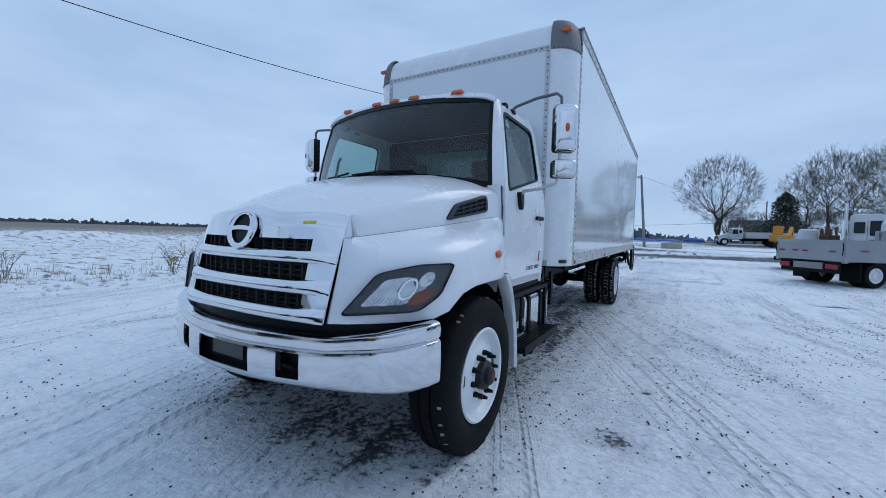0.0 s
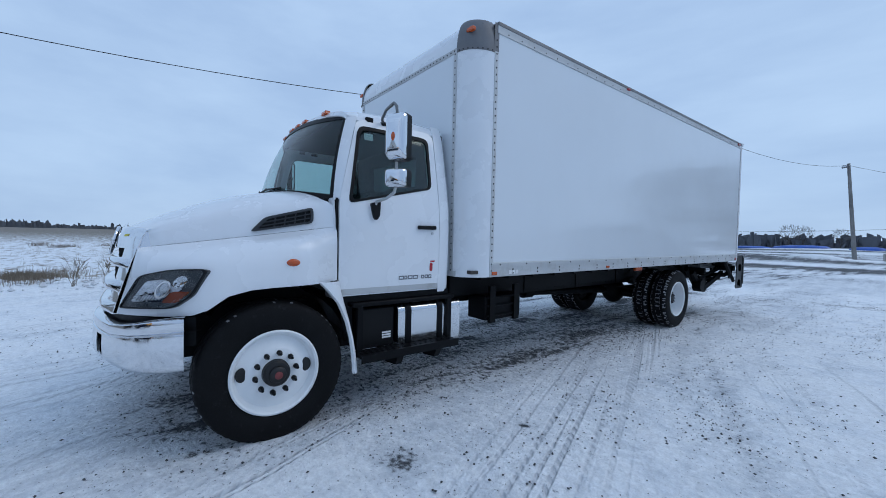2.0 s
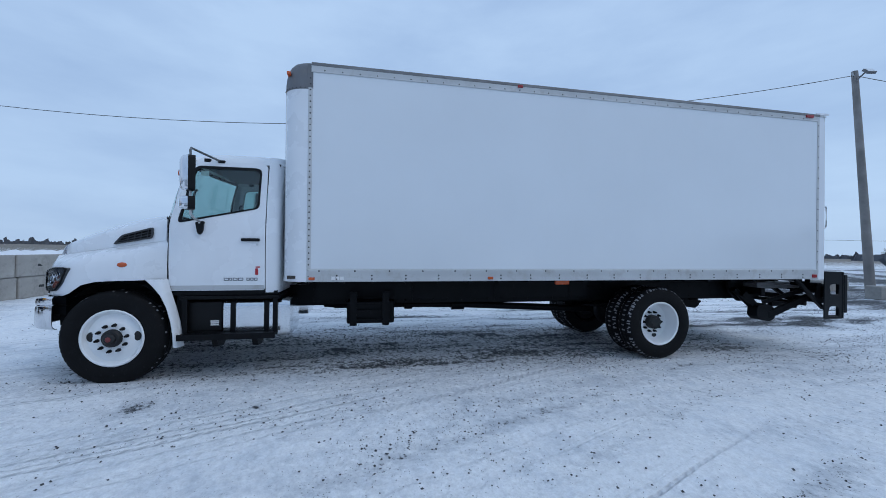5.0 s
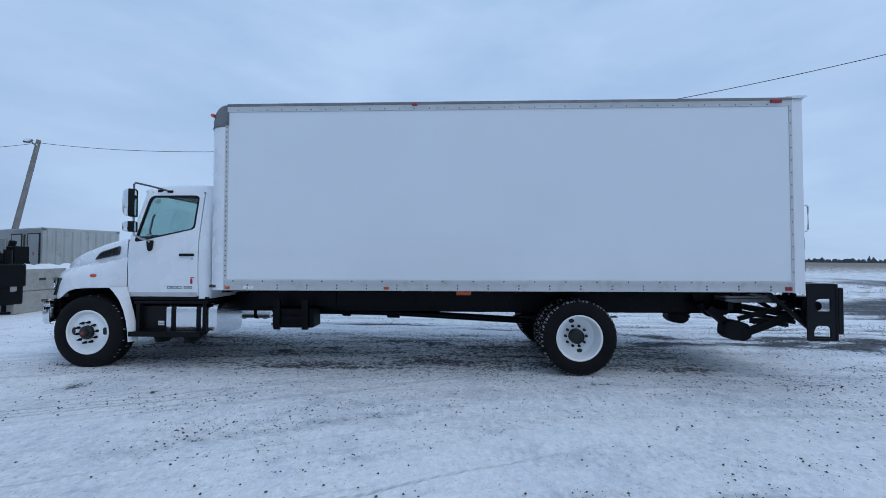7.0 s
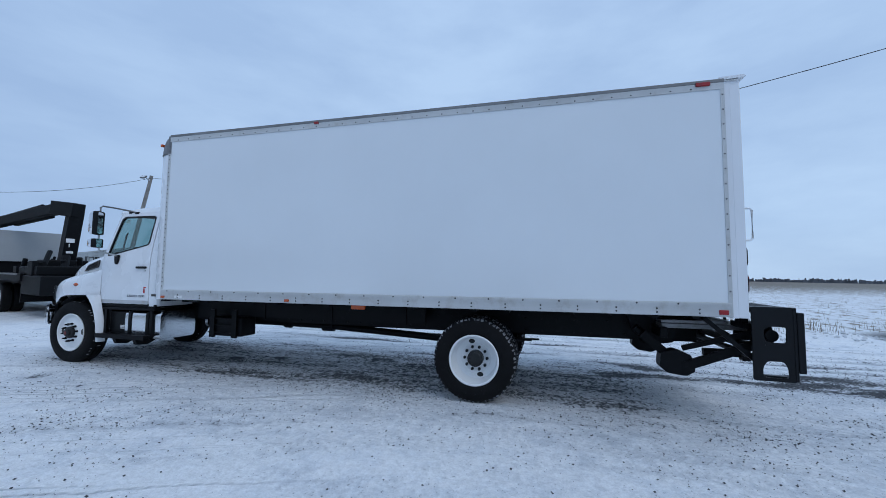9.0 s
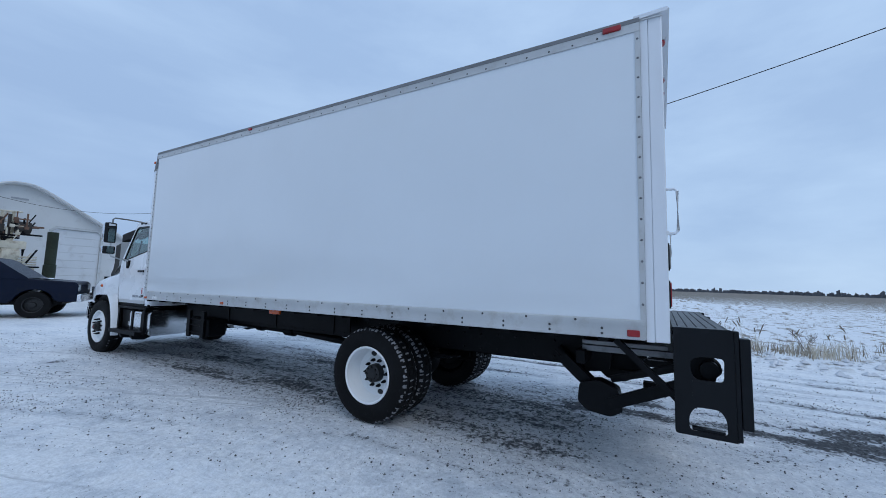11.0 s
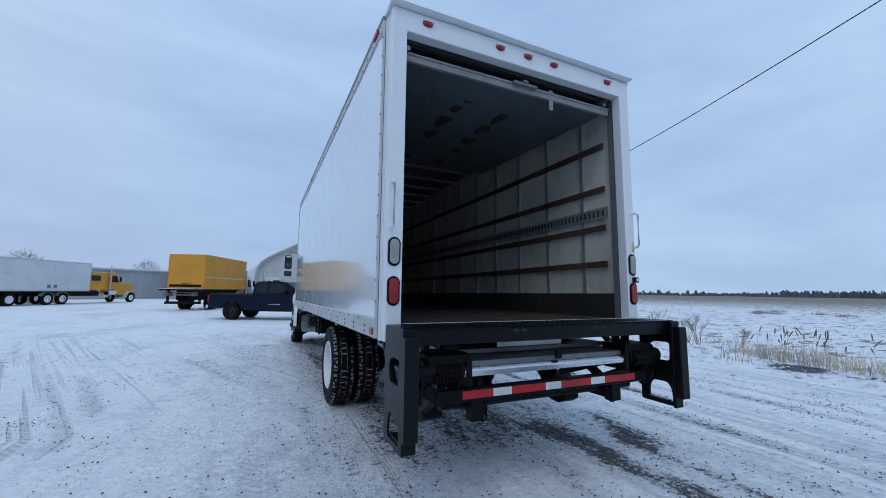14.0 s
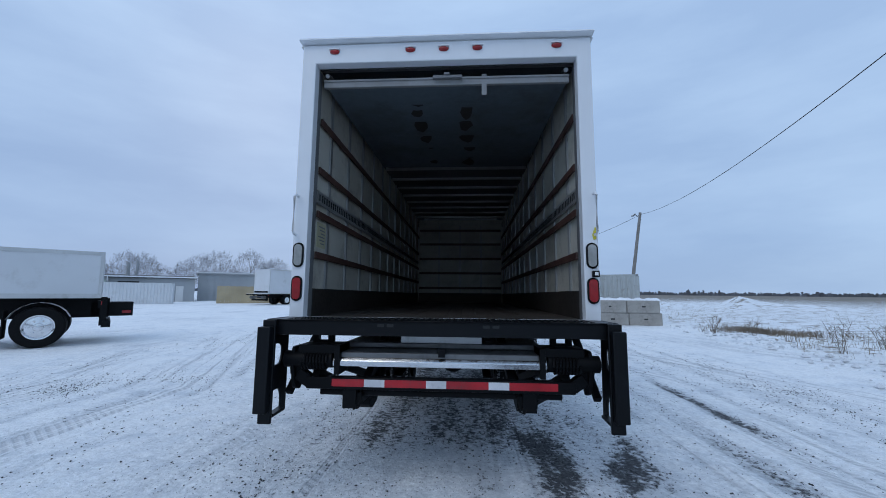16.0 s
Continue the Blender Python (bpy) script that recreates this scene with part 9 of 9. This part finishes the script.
    profile_body("cab", soften([(7.2, 0.8), (9.5, 0.8), (9.5, 1.5), (8.6, 1.75), (8.3, 2.5), (7.3, 2.55)], 0.08), 1.1, M_BLACK, c, 0.06, 1.6, "black cab")
    return c


crane_truck(heading(-3.77, -8.16, -0.28, -0.96))


def drill_rig(m):
    """A cream lorry-mounted drilling rig seen from its end."""
    c = thing("drill_rig", "worn cream lorry-mounted drilling rig", "drill rig", m=m)
    bm = boxes((-1.25, 1.25, -1.5, 4.5, 0.9, 1.15), (-1.2, -0.4, -1.0, 3.8, 1.15, 1.95), (0.5, 1.2, -0.8, 3.8, 1.15, 1.7), (0.45, 1.25, 2.0, 4.4, 1.7, 2.6))
    part("deck", bm, M_CREAM, c, bevel=0.03)
    bm = fresh()
    for x in (-0.32, 0.10):
        for y in (-0.9, -0.6):
            rod(bm, (x, y, 1.0), (x, y, 4.75), 0.045, 8)
    for k in range(9):
        z = 1.4 + 0.4 * k
        rod(bm, (-0.32, -0.9, z), (0.10, -0.9, z + 0.2), 0.025, 6)
        rod(bm, (-0.32, -0.6, z), (0.10, -0.6, z), 0.025, 6)
    rod(bm, (-0.7, -0.75, 4.75), (0.45, -0.75, 4.80), 0.05, 8)
    part("mast", bm, M_CREAM, c, "worn cream lattice mast")
    bm = fresh()
    rod(bm, (0.15, -1.0, 3.9), (0.75, -1.0, 3.9), 0.34, 16)
    rod(bm, (-0.4, -1.0, 3.2), (-0.4, -1.0, 4.4), 0.12, 10)
    box(bm, -0.75, -0.30, -1.2, -0.7, 3.6, 4.0)
    rod(bm, (-0.1, -1.05, 3.3), (-0.1, -1.05, 4.6), 0.08, 8)
    part("drive_head", bm, M_KICK, c, "dark drive head", bevel=0.02)
    bm = fresh()
    rod(bm, (-0.35, -1.15, 2.4), (0.35, -1.15, 2.4), 0.30, 18)
    box(bm, -0.7, 0.6, -1.3, -0.8, 2.7, 3.1)
    box(bm, -0.3, 0.25, -1.3, -0.8, 1.5, 2.7)
    for k in range(4):
        rod(bm, (-1.7, -0.9 - 0.1 * k, 1.8 + 0.14 * k), (1.2, -0.9, 1.85 + 0.14 * k), 0.05, 8)
    part("winch", bm, M_CREAM, c, "cream winch and pipe racks", bevel=0.02)
    rg = random.Random(14)
    for mat2, lab in ((M_CREAM, "cream pipework"), (M_BLACK, "black hoses and valves"), (M_RUST, "rusty fittings")):
        for _ in range(16):
            bm = fresh()
            a = Vector((rg.uniform(-0.85, 0.75), rg.uniform(-1.35, -1.05), rg.uniform(1.5, 4.5)))
            d = Vector(rg.choice(((1, 0, 0), (0, 0, 1), (0.5, 0, 1)))) * rg.uniform(0.25, 0.9)
            rod(bm, a, a + d, rg.uniform(0.02, 0.055), 6)
            if rg.random() < 0.5:
                box(bm, a.x - 0.09, a.x + 0.09, a.y - 0.06, a.y + 0.06, a.z - 0.08, a.z + 0.08)
            part("rig_fitting", bm, mat2, c, lab)
    bm = fresh()
    rod(bm, (2.15, 0.2, 0.0), (2.15, 0.2, 1.9), 0.30, 16)
    rod(bm, (2.15, 0.2, 1.9), (2.15, 0.2, 3.9), 0.26, 16)
    part("standing_tank", bm, M_EVERGREEN, c, "tall dark green cylinder", bevel=0.03)
    bm = fresh()
    tube(bm, [(1.0, 0.5, 1.7), (1.0, 0.5, 2.7), (1.05, 0.5, 2.85)], 0.07, 8)
    part("exhaust_stack", bm, M_BLACK, c)
    bm = boxes((1.22, 1.30, 2.3, 3.6, 1.1, 2.5))
    part("side_door", bm, M_KICK, c, "dark brown side panel")
    for s in (1, -1):
        for y in (-0.3, 3.2):
            plain_wheel(c, s * 1.0, y, 0.5, 0.28, s, M_CREAM)
    return c


drill_rig(heading(-2.1, -22.6, 0.05, -1.0))

# ---- buildings ----


def barrel_barn():
    """A white metal building with a rounded gable."""
    b = thing("metal_barn", "large white metal barn with a rounded gable roof", "barn", m=pose(-4.35, -30.6, 0, 0, 0, 4))
    half = [(0.0, 7.75), (0.5, 7.72), (1.0, 7.55), (1.6, 7.25), (6.0, 4.75), (6.7, 4.2), (7.05, 3.5), (7.15, 2.6), (7.15, 0.0)]
    prof = [(-x, z) for x, z in half[:0:-1]] + half
    wall = [(x * 0.985, z - (0.08 if z > 0 else 0)) for x, z in prof]
    bm = fresh()
    cut_plate(bm, wall, [[(1.9, 0.0 + 0.02), (5.0, 0.02), (5.0, 4.55), (4.7, 4.8), (2.2, 4.8), (1.9, 4.55)]], lambda x, z, w: (-x, -w, z), 0.2)
    part("gable_wall", bm, M_METALWALL, b, "white sheet-metal gable", smooth=20)
    bm = fresh()
    sheet(bm, [[(x, 0.45, z) for x, z in prof], [(x, -22.0, z) for x, z in prof]])
    thick(bm, 0.12)
    part("roof", bm, M_METALWALL, b, "white curved metal roof", 50)
    bm = fresh()
    tube(bm, [(x, 0.42, z) for x, z in prof], 0.10, 6)
    part("roof_edge", bm, M_METALWALL, b, "rounded roof edge trim")
    for k in range(8):
        z0 = 0.02 + 0.595 * k
        bm = boxes((-4.98, -1.92, -0.12, -0.06, z0, z0 + 0.585))
        part("door_panel", bm, M_OLDWHITE, b)
    bm = fresh()
    cut_plate(bm, [(1.75, 0.0), (5.15, 0.0), (5.15, 4.65), (4.75, 4.98), (2.15, 4.98), (1.75, 4.65)], [[(1.92, -0.01), (4.98, -0.01), (4.98, 4.55), (4.68, 4.79), (2.22, 4.79), (1.92, 4.55)]], lambda x, z, w: (-x, w - 0.02, z), 0.08)
    part("door_frame", bm, M_RAIL, b, "pale door frame")
    bm = boxes((-0.45, 0.45, 0.0, 0.05, 6.60, 6.72))
    part("gable_vent", bm, M_GREYWALL, b)
    bm = boxes((-7.0, -5.6, 0.0, 0.03, 2.6, 2.63))
    part("wall_seam", bm, M_RAIL, b)
    bm = boxes((-6.3, -5.5, 0.0, 0.05, 0.9, 1.2))
    part("wall_grille", bm, M_BLACK, b)
    return b


barrel_barn()


def shed(x0, y0, x1, y1, depth, h, wall_mat, roof_mat, label, snow=False, ribs=0):
    """A low building: its front runs from (x0, y0) to (x1, y1)."""
    p0, p1 = Vector((x0, y0, 0)), Vector((x1, y1, 0))
    d = p1 - p0
    b = thing("low_building", label, "building", "low buildings behind the yard", pose(x0, y0, relief(x0, y0) - 0.1, 0, 0, math.degrees(math.atan2(d.y, d.x))))
    L = d.length
    bm = boxes((0, L, 0, depth, 0, h))
    part("wall", bm, wall_mat, b)
    bm = fresh()
    cut_plate(bm, [(-0.3, h), (depth + 0.3, h), (depth + 0.3, h + 0.10), (depth / 2, h + 0.5), (-0.3, h + 0.16)], [], lambda y, z, w: (w - 0.2, y, z), L + 0.4)
    part("roof", bm, roof_mat, b)
    if snow:
        bm = boxes((-0.2, L + 0.2, -0.32, 0.6, h + 0.10, h + 0.26))
        part("roof_snow", bm, M_SNOW, b)
    if ribs:
        bm = fresh()
        for k in range(ribs):
            box(bm, L * k / ribs, L * k / ribs + 0.06, -0.04, 0.0, 0, h)
        part("siding_ribs", bm, wall_mat, b)
    return b


# from the far left of the yard towards the barn
b1 = shed(44.5, -28.0, 35.5, -36.0, 8, 3.0, M_GREYWALL, M_ROOFTILE, "grey building with a snowy flat roof", True)
for x0, x1, z0, z1, mat in ((2.0, 3.0, 0.1, 2.1, M_CONTDARK), (4.2, 6.2, 2.2, 2.6, M_CONTDARK), (7.5, 9.5, 0.1, 2.4, M_METALWALL), (10.0, 10.8, 0.1, 2.1, M_METALWALL)):
    bm = boxes((x0, x1, -0.05, 0.0, z0, z1))
    part("door", bm, mat, b1)
bm = fresh()
rod(bm, (5.0, 3, 3.0), (5.0, 3, 5.0), 0.2, 10)
rod(bm, (5.9, 3, 3.0), (5.9, 3, 5.3), 0.16, 10)
part("chimney", bm, M_GREYWALL, b1, "grey metal vents")
shed(38.0, -40.0, 13.0, -58.0, 10, 3.9, M_GREYWALL, M_GREYWALL, "long grey metal shed", ribs=30)
shed(12.5, -52.0, 2.0, -56.0, 8, 3.2, M_GREYWALL, M_GREYWALL, "grey metal shed beside the barn", ribs=14)
container(Matrix.Translation((31.0, -26.5, 0)) @ pose(0, 0, 0, 0, 0, 125), 6.06, M_OLDWHITE, "old white container with streaked sides", [], "containers along the fence", 2.2)
container(Matrix.Translation((36.8, -24.0, 0)) @ pose(0, 0, 0, 0, 0, 128), 3.0, M_OLDWHITE, "small white steel storage container", [], "containers along the fence", 2.1)
fence = thing("board_fence", "tall fence of pale wooden boards", "fence", m=pose(28.3, -29.8, -0.05, 0, 0, math.degrees(math.atan2(-6.6, -8.6))))
for k in range(54):
    bm = boxes((0.205 * k, 0.205 * k + 0.198, 0.01 * (k % 2), 0.03 + 0.01 * (k % 2), 0, 2.0 + 0.02 * ((k * 7) % 3)))
    part("board", bm, M_WOODFENCE, fence)
box_lorry(heading(38.5, -30.5, 0.72, 0.68), 2.6, 2.3, 1.0, 1.3, M_BLACK, M_GREENCAB, "old pale green truck by the grey building", 0.46)
house = thing("house", "low house with a dark roof among trees", "house", m=pose(17.0, 92.0, relief(17, 92), 0, 0, -8))
bm = boxes((-5, 5, 0, 6, 0, 2.5))
part("wall", bm, M_GREYWALL, house)
bm = fresh()
cut_plate(bm, [(-0.5, 2.4), (6.5, 2.4), (3, 4.6)], [], lambda y, z, w: (w - 5.4, y, z), 10.8)
part("roof", bm, M_ROOFTILE, house)
for x, y, r, h in ((-3.0, 86, 2.2, 0.55), (1.0, 88, 2.8, 0.5), (-12.0, 95, 4.5, 0.6), (-20, 98, 4.0, 0.5), (6.0, 90, 2.0, 0.8)):
    bm = fresh()
    bmesh.ops.create_uvsphere(bm, u_segments=14, v_segments=8, radius=1.0, matrix=Matrix.Diagonal((r, r * 0.5, h, 1)))
    rg = random.Random(int(r * 10))
    for v in bm.verts:
        v.co *= rg.uniform(0.88, 1.08)
    t = part("tarp_heap", bm, M_BLUETARP)
    t.matrix_world = pose(x, y, relief(x, y))
    tagged(t, "heap under a blue tarpaulin", "tarpaulin", "blue tarp heaps")

# ---- trees ----


def bare_tree_mesh(seed, height, spread, tips=900, trunk=0.34, fork=0.16):
    """A leafless tree: the trunk forks again and again towards the tips of a ragged dome."""
    rng = random.Random(seed)
    vs, fs = [], []

    def limb(a, b, r0, r1, bow, sides, segs):
        d = b - a
        side = d.orthogonal().normalized()
        up = d.cross(side).normalized()
        prev = None
        for k in range(segs + 1):
            f = k / segs
            c = a + d * f + bow * (4 * f * (1 - f))
            r = r0 + (r1 - r0) * f
            base = len(vs)
            for j in range(sides):
                t = 2 * math.pi * j / sides
                o = c + (side * math.cos(t) + up * math.sin(t)) * r
                vs.append((o.x, o.y, o.z))
            if prev is not None:
                for j in range(sides):
                    fs.append((prev + j, prev + (j + 1) % sides, base + (j + 1) % sides, base + j))
            prev = base

    def grow(p, ends, r, level):
        n = len(ends)
        mid = sum(ends, Vector()) / n
        if n == 1:
            e = ends[0]
            limb(p, e, r, 0.008, Vector((rng.gauss(0, 1), rng.gauss(0, 1), -0.6)) * (e - p).length * 0.06, 3, 2)
            out = (e - p).normalized()
            for _ in range(6):
                q = p.lerp(e, rng.uniform(0.15, 1.0))
                t = (out + Vector((rng.gauss(0, 0.42), rng.gauss(0, 0.42), rng.gauss(0.55, 0.40)))).normalized()
                limb(q, q + t * rng.uniform(0.5, 1.25) * height / 15, 0.0095, 0.005, Vector(), 3, 1)
            return
        if level == 0:
            q = Vector((mid.x * 0.15, mid.y * 0.15, height * fork))
        else:
            q = p.lerp(mid, rng.uniform(0.30, 0.44)) + Vector((0, 0, -0.015 * height if level < 4 else 0))
        limb(p, q, r, r * 0.84, Vector((rng.gauss(0, 1), rng.gauss(0, 1), 0)) * (q - p).length * (0.03 if level == 0 else 0.07), 7 if level < 3 else (5 if level < 5 else 3), 3 if level < 5 else 2)
        axis = Vector((rng.gauss(0, 1), rng.gauss(0, 1), rng.gauss(0, 0.55)))
        far = max(ends, key=lambda e: (e - mid).length)
        axis = (axis.normalized() * 0.5 + (far - mid).normalized()).normalized()
        order = sorted(ends, key=lambda e: (e - mid).dot(axis))
        parts = 3 if level in (0, 1) and n > 30 else 2
        cuts = [0] + [int(n * (k / parts + rng.uniform(-0.10, 0.10))) for k in range(1, parts)] + [n]
        for a, b in zip(cuts, cuts[1:]):
            if b > a:
                grow(q, order[a:b], max(0.010, r * 0.84 * ((b - a) / n) ** 0.52), level + 1)

    ends = []
    while len(ends) < tips:
        u = Vector((rng.gauss(0, 1), rng.gauss(0, 1), rng.gauss(0.25, 1))).normalized() * rng.uniform(0.45, 1.0) ** 0.5
        z = 0.57 + 0.43 * u.z
        if z < 0.24:
            continue
        lump = 0.86 + 0.22 * noise.noise(Vector((u.x * 1.7 + seed, u.y * 1.7, u.z * 1.7)))
        wide = spread * 0.5 * smoothstep(0.10, 0.55, z) ** 0.6
        ends.append(Vector((u.x * wide * height * lump, u.y * wide * height * lump, z * height * (0.92 + 0.1 * lump))))
    grow(Vector((0, 0, -0.3)), ends, trunk, 0)
    m2 = bpy.data.meshes.new("tree")
    m2.from_pydata(vs, [], fs)
    m2.materials.append(M_BARK)
    return m2


big_a = bare_tree_mesh(18, 15.6, 1.0, 900, 0.55, 0.09)
big_b = bare_tree_mesh(22, 16.0, 0.78, 520, 0.34, 0.22)
big_c = bare_tree_mesh(6, 15.0, 0.86, 520, 0.34, 0.18)
small = bare_tree_mesh(14, 7.0, 1.0, 160, 0.18)


def tree(mesh, x, y, yaw, scale, label, group):
    ob = new("bare_tree", mesh)
    ob.matrix_world = pose(x, y, relief(x, y) - 0.1, 0, 0, yaw) @ Matrix.Diagonal((scale, scale, scale, 1))
    return tagged(ob, label, "tree", group)


LBL = "tall leafless tree with fine grey-brown twigs"
tree(big_a, 9.2, 82.0, 0, 1.0, "broad leafless tree with a forked trunk", "bare trees by the road")
for i, (x, y, yaw, sc, mh) in enumerate(((24.0, 84, 40, 1.0, big_b), (27.5, 88, 120, 1.08, big_c), (30.5, 82, 200, 1.02, big_b), (33.5, 90, 300, 1.12, big_c), (37.0, 84, 20, 1.0, big_b), (41, 92, 77, 1.1, big_c), (24, 96, 160, 0.9, big_b), (12.5, 100, 220, 0.55, big_c))):
    tree(mh, x, y, yaw, sc, LBL, "bare trees by the road")
for i, (x, y, sc) in enumerate(((14.0, 95, 0.8), (-14, 108, 0.7), (-17, 112, 0.8), (-9, 112, 0.6), (-110, 210, 0.9), (30, 70, 0.6))):
    tree(small, x, y, 37 * i, sc, "small leafless tree far off", "small bare trees")
tree(big_c, -29.0, 110.0, 60, 0.56, "rounded leafless tree behind the hedge", "bare trees by the road")
rng = random.Random(77)
for k in range(18):
    az = radians(-7.5 - 1.05 * k + rng.uniform(-0.4, 0.4))
    d = rng.uniform(78, 92)
    tree(small, -d * math.sin(az), d * math.cos(az), rng.uniform(0, 360), rng.uniform(0.6, 0.95), "scrubby leafless sapling in a thicket", "saplings in the thicket")
# trees behind the low buildings, distance haze painted in as paler wood
hazed = []
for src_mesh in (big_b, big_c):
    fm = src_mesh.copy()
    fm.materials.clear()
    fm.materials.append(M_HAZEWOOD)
    hazed.append(fm)
rng = random.Random(21)
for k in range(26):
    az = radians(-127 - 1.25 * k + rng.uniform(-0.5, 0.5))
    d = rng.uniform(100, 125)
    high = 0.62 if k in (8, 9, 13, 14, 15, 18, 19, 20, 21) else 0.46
    tree(hazed[k % 2], -0.2 - d * math.sin(az), 13 + d * math.cos(az), rng.uniform(0, 360), high * rng.uniform(0.95, 1.15), "leafless tree behind the sheds, paled for haze", "frosted trees behind the sheds")
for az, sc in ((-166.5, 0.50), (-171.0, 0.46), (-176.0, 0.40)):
    tree(hazed[0], -0.2 - 112 * math.sin(radians(az)), 13 + 112 * math.cos(radians(az)), az, sc, "leafless tree behind the sheds, paled for haze", "frosted trees behind the sheds")


def evergreen(x, y, h):
    t = thing("evergreen_tree", "dark ragged evergreen tree", "tree", m=pose(x, y, relief(x, y)))
    bm = fresh()
    rod(bm, (0, 0, -0.2), (0, 0, h * 0.9), 0.22, 8, 0.04)
    part("trunk", bm, M_BARK, t)
    rg = random.Random(3)
    vs, fs = [], []
    for k in range(4200):
        f = rg.random() ** 0.8
        z = h * (0.06 + 0.94 * f)
        r = h * 0.56 * (1 - f) ** 0.75 * rg.uniform(0.35, 1.08) * (0.85 + 0.25 * math.sin(9 * f))
        a = rg.random() * 6.28
        c = Vector((r * math.cos(a), r * math.sin(a), z))
        s = rg.uniform(0.14, 0.36)
        for _ in range(2):
            b = len(vs)
            d1 = Vector((rg.gauss(0, 1), rg.gauss(0, 1), rg.gauss(-0.2, 0.5))).normalized() * s
            d2 = Vector((rg.gauss(0, 1), rg.gauss(0, 1), rg.gauss(0, 0.6))).normalized() * s * 0.4
            vs += [tuple(c - d2), tuple(c + d1), tuple(c + d2)]
            fs.append((b, b + 1, b + 2))
    m2 = bpy.data.meshes.new("crown")
    m2.from_pydata(vs, [], fs)
    m2.materials.append(M_EVERGREEN)
    cr = new("crown", m2)
    cr.parent = t


evergreen(17.8, 80.0, 8.6)


def far_woods(name, arcs, mat, label, seed):
    """A far belt of trees: many small upright clumps."""
    rg = random.Random(seed)
    vs, fs = [], []
    for a0, a1, dist, h, step, bush in arcs:
        n = int(abs(a1 - a0) * dist * math.pi / 180 / step)
        for k in range(n):
            az = radians(a0 + (a1 - a0) * (k + rg.random()) / n)
            d = dist + rg.uniform(-0.03, 0.03) * dist
            cx, cy = -d * math.sin(az), d * math.cos(az)
            hh = h * rg.uniform(0.65, 1.1) * (1 + (bush if rg.random() < 0.06 else 0))
            w = step * rg.uniform(0.7, 1.5)
            tx, ty = math.cos(az), math.sin(az)
            b = len(vs)
            m = 7
            for j in range(m):
                t = j / (m - 1)
                z = hh * (0.15 + 0.85 * math.sin(math.pi * (0.12 + 0.76 * t)) * rg.uniform(0.8, 1.1))
                px = (t - 0.5) * 2 * w
                vs.append((cx + tx * px, cy + ty * px, 0.0))
                vs.append((cx + tx * px * 0.9 + rg.uniform(-1, 1), cy + ty * px * 0.9 + rg.uniform(-1, 1), z))
            for j in range(m - 1):
                fs.append((b + 2 * j, b + 2 * j + 2, b + 2 * j + 3, b + 2 * j + 1))
    m2 = bpy.data.meshes.new(name)
    m2.from_pydata(vs, [], fs)
    m2.materials.append(mat)
    return tagged(new(name, m2), label, "tree line", kind="stuff")


far_woods("far_tree_line", [(30, 158, 640, 5.0, 2.1, 0.7), (158, 360, 700, 7.0, 4.2, 0.5), (98.0, 113.8, 520, 7.2, 1.3, 0.05), (0, 30, 300, 5.0, 4.0, 0.8)], M_FARWOOD, "low dark tree line on the flat horizon", 8)
far_woods("near_hedge", [(2, 26, 118, 4.6, 0.8, 0.12), (-3, 26, 122, 3.6, 0.8, 0.2), (1, 26, 120, 4.2, 0.45, 0.05)], M_FARWOOD, "dark hedge of bare vines behind the snow", 9)
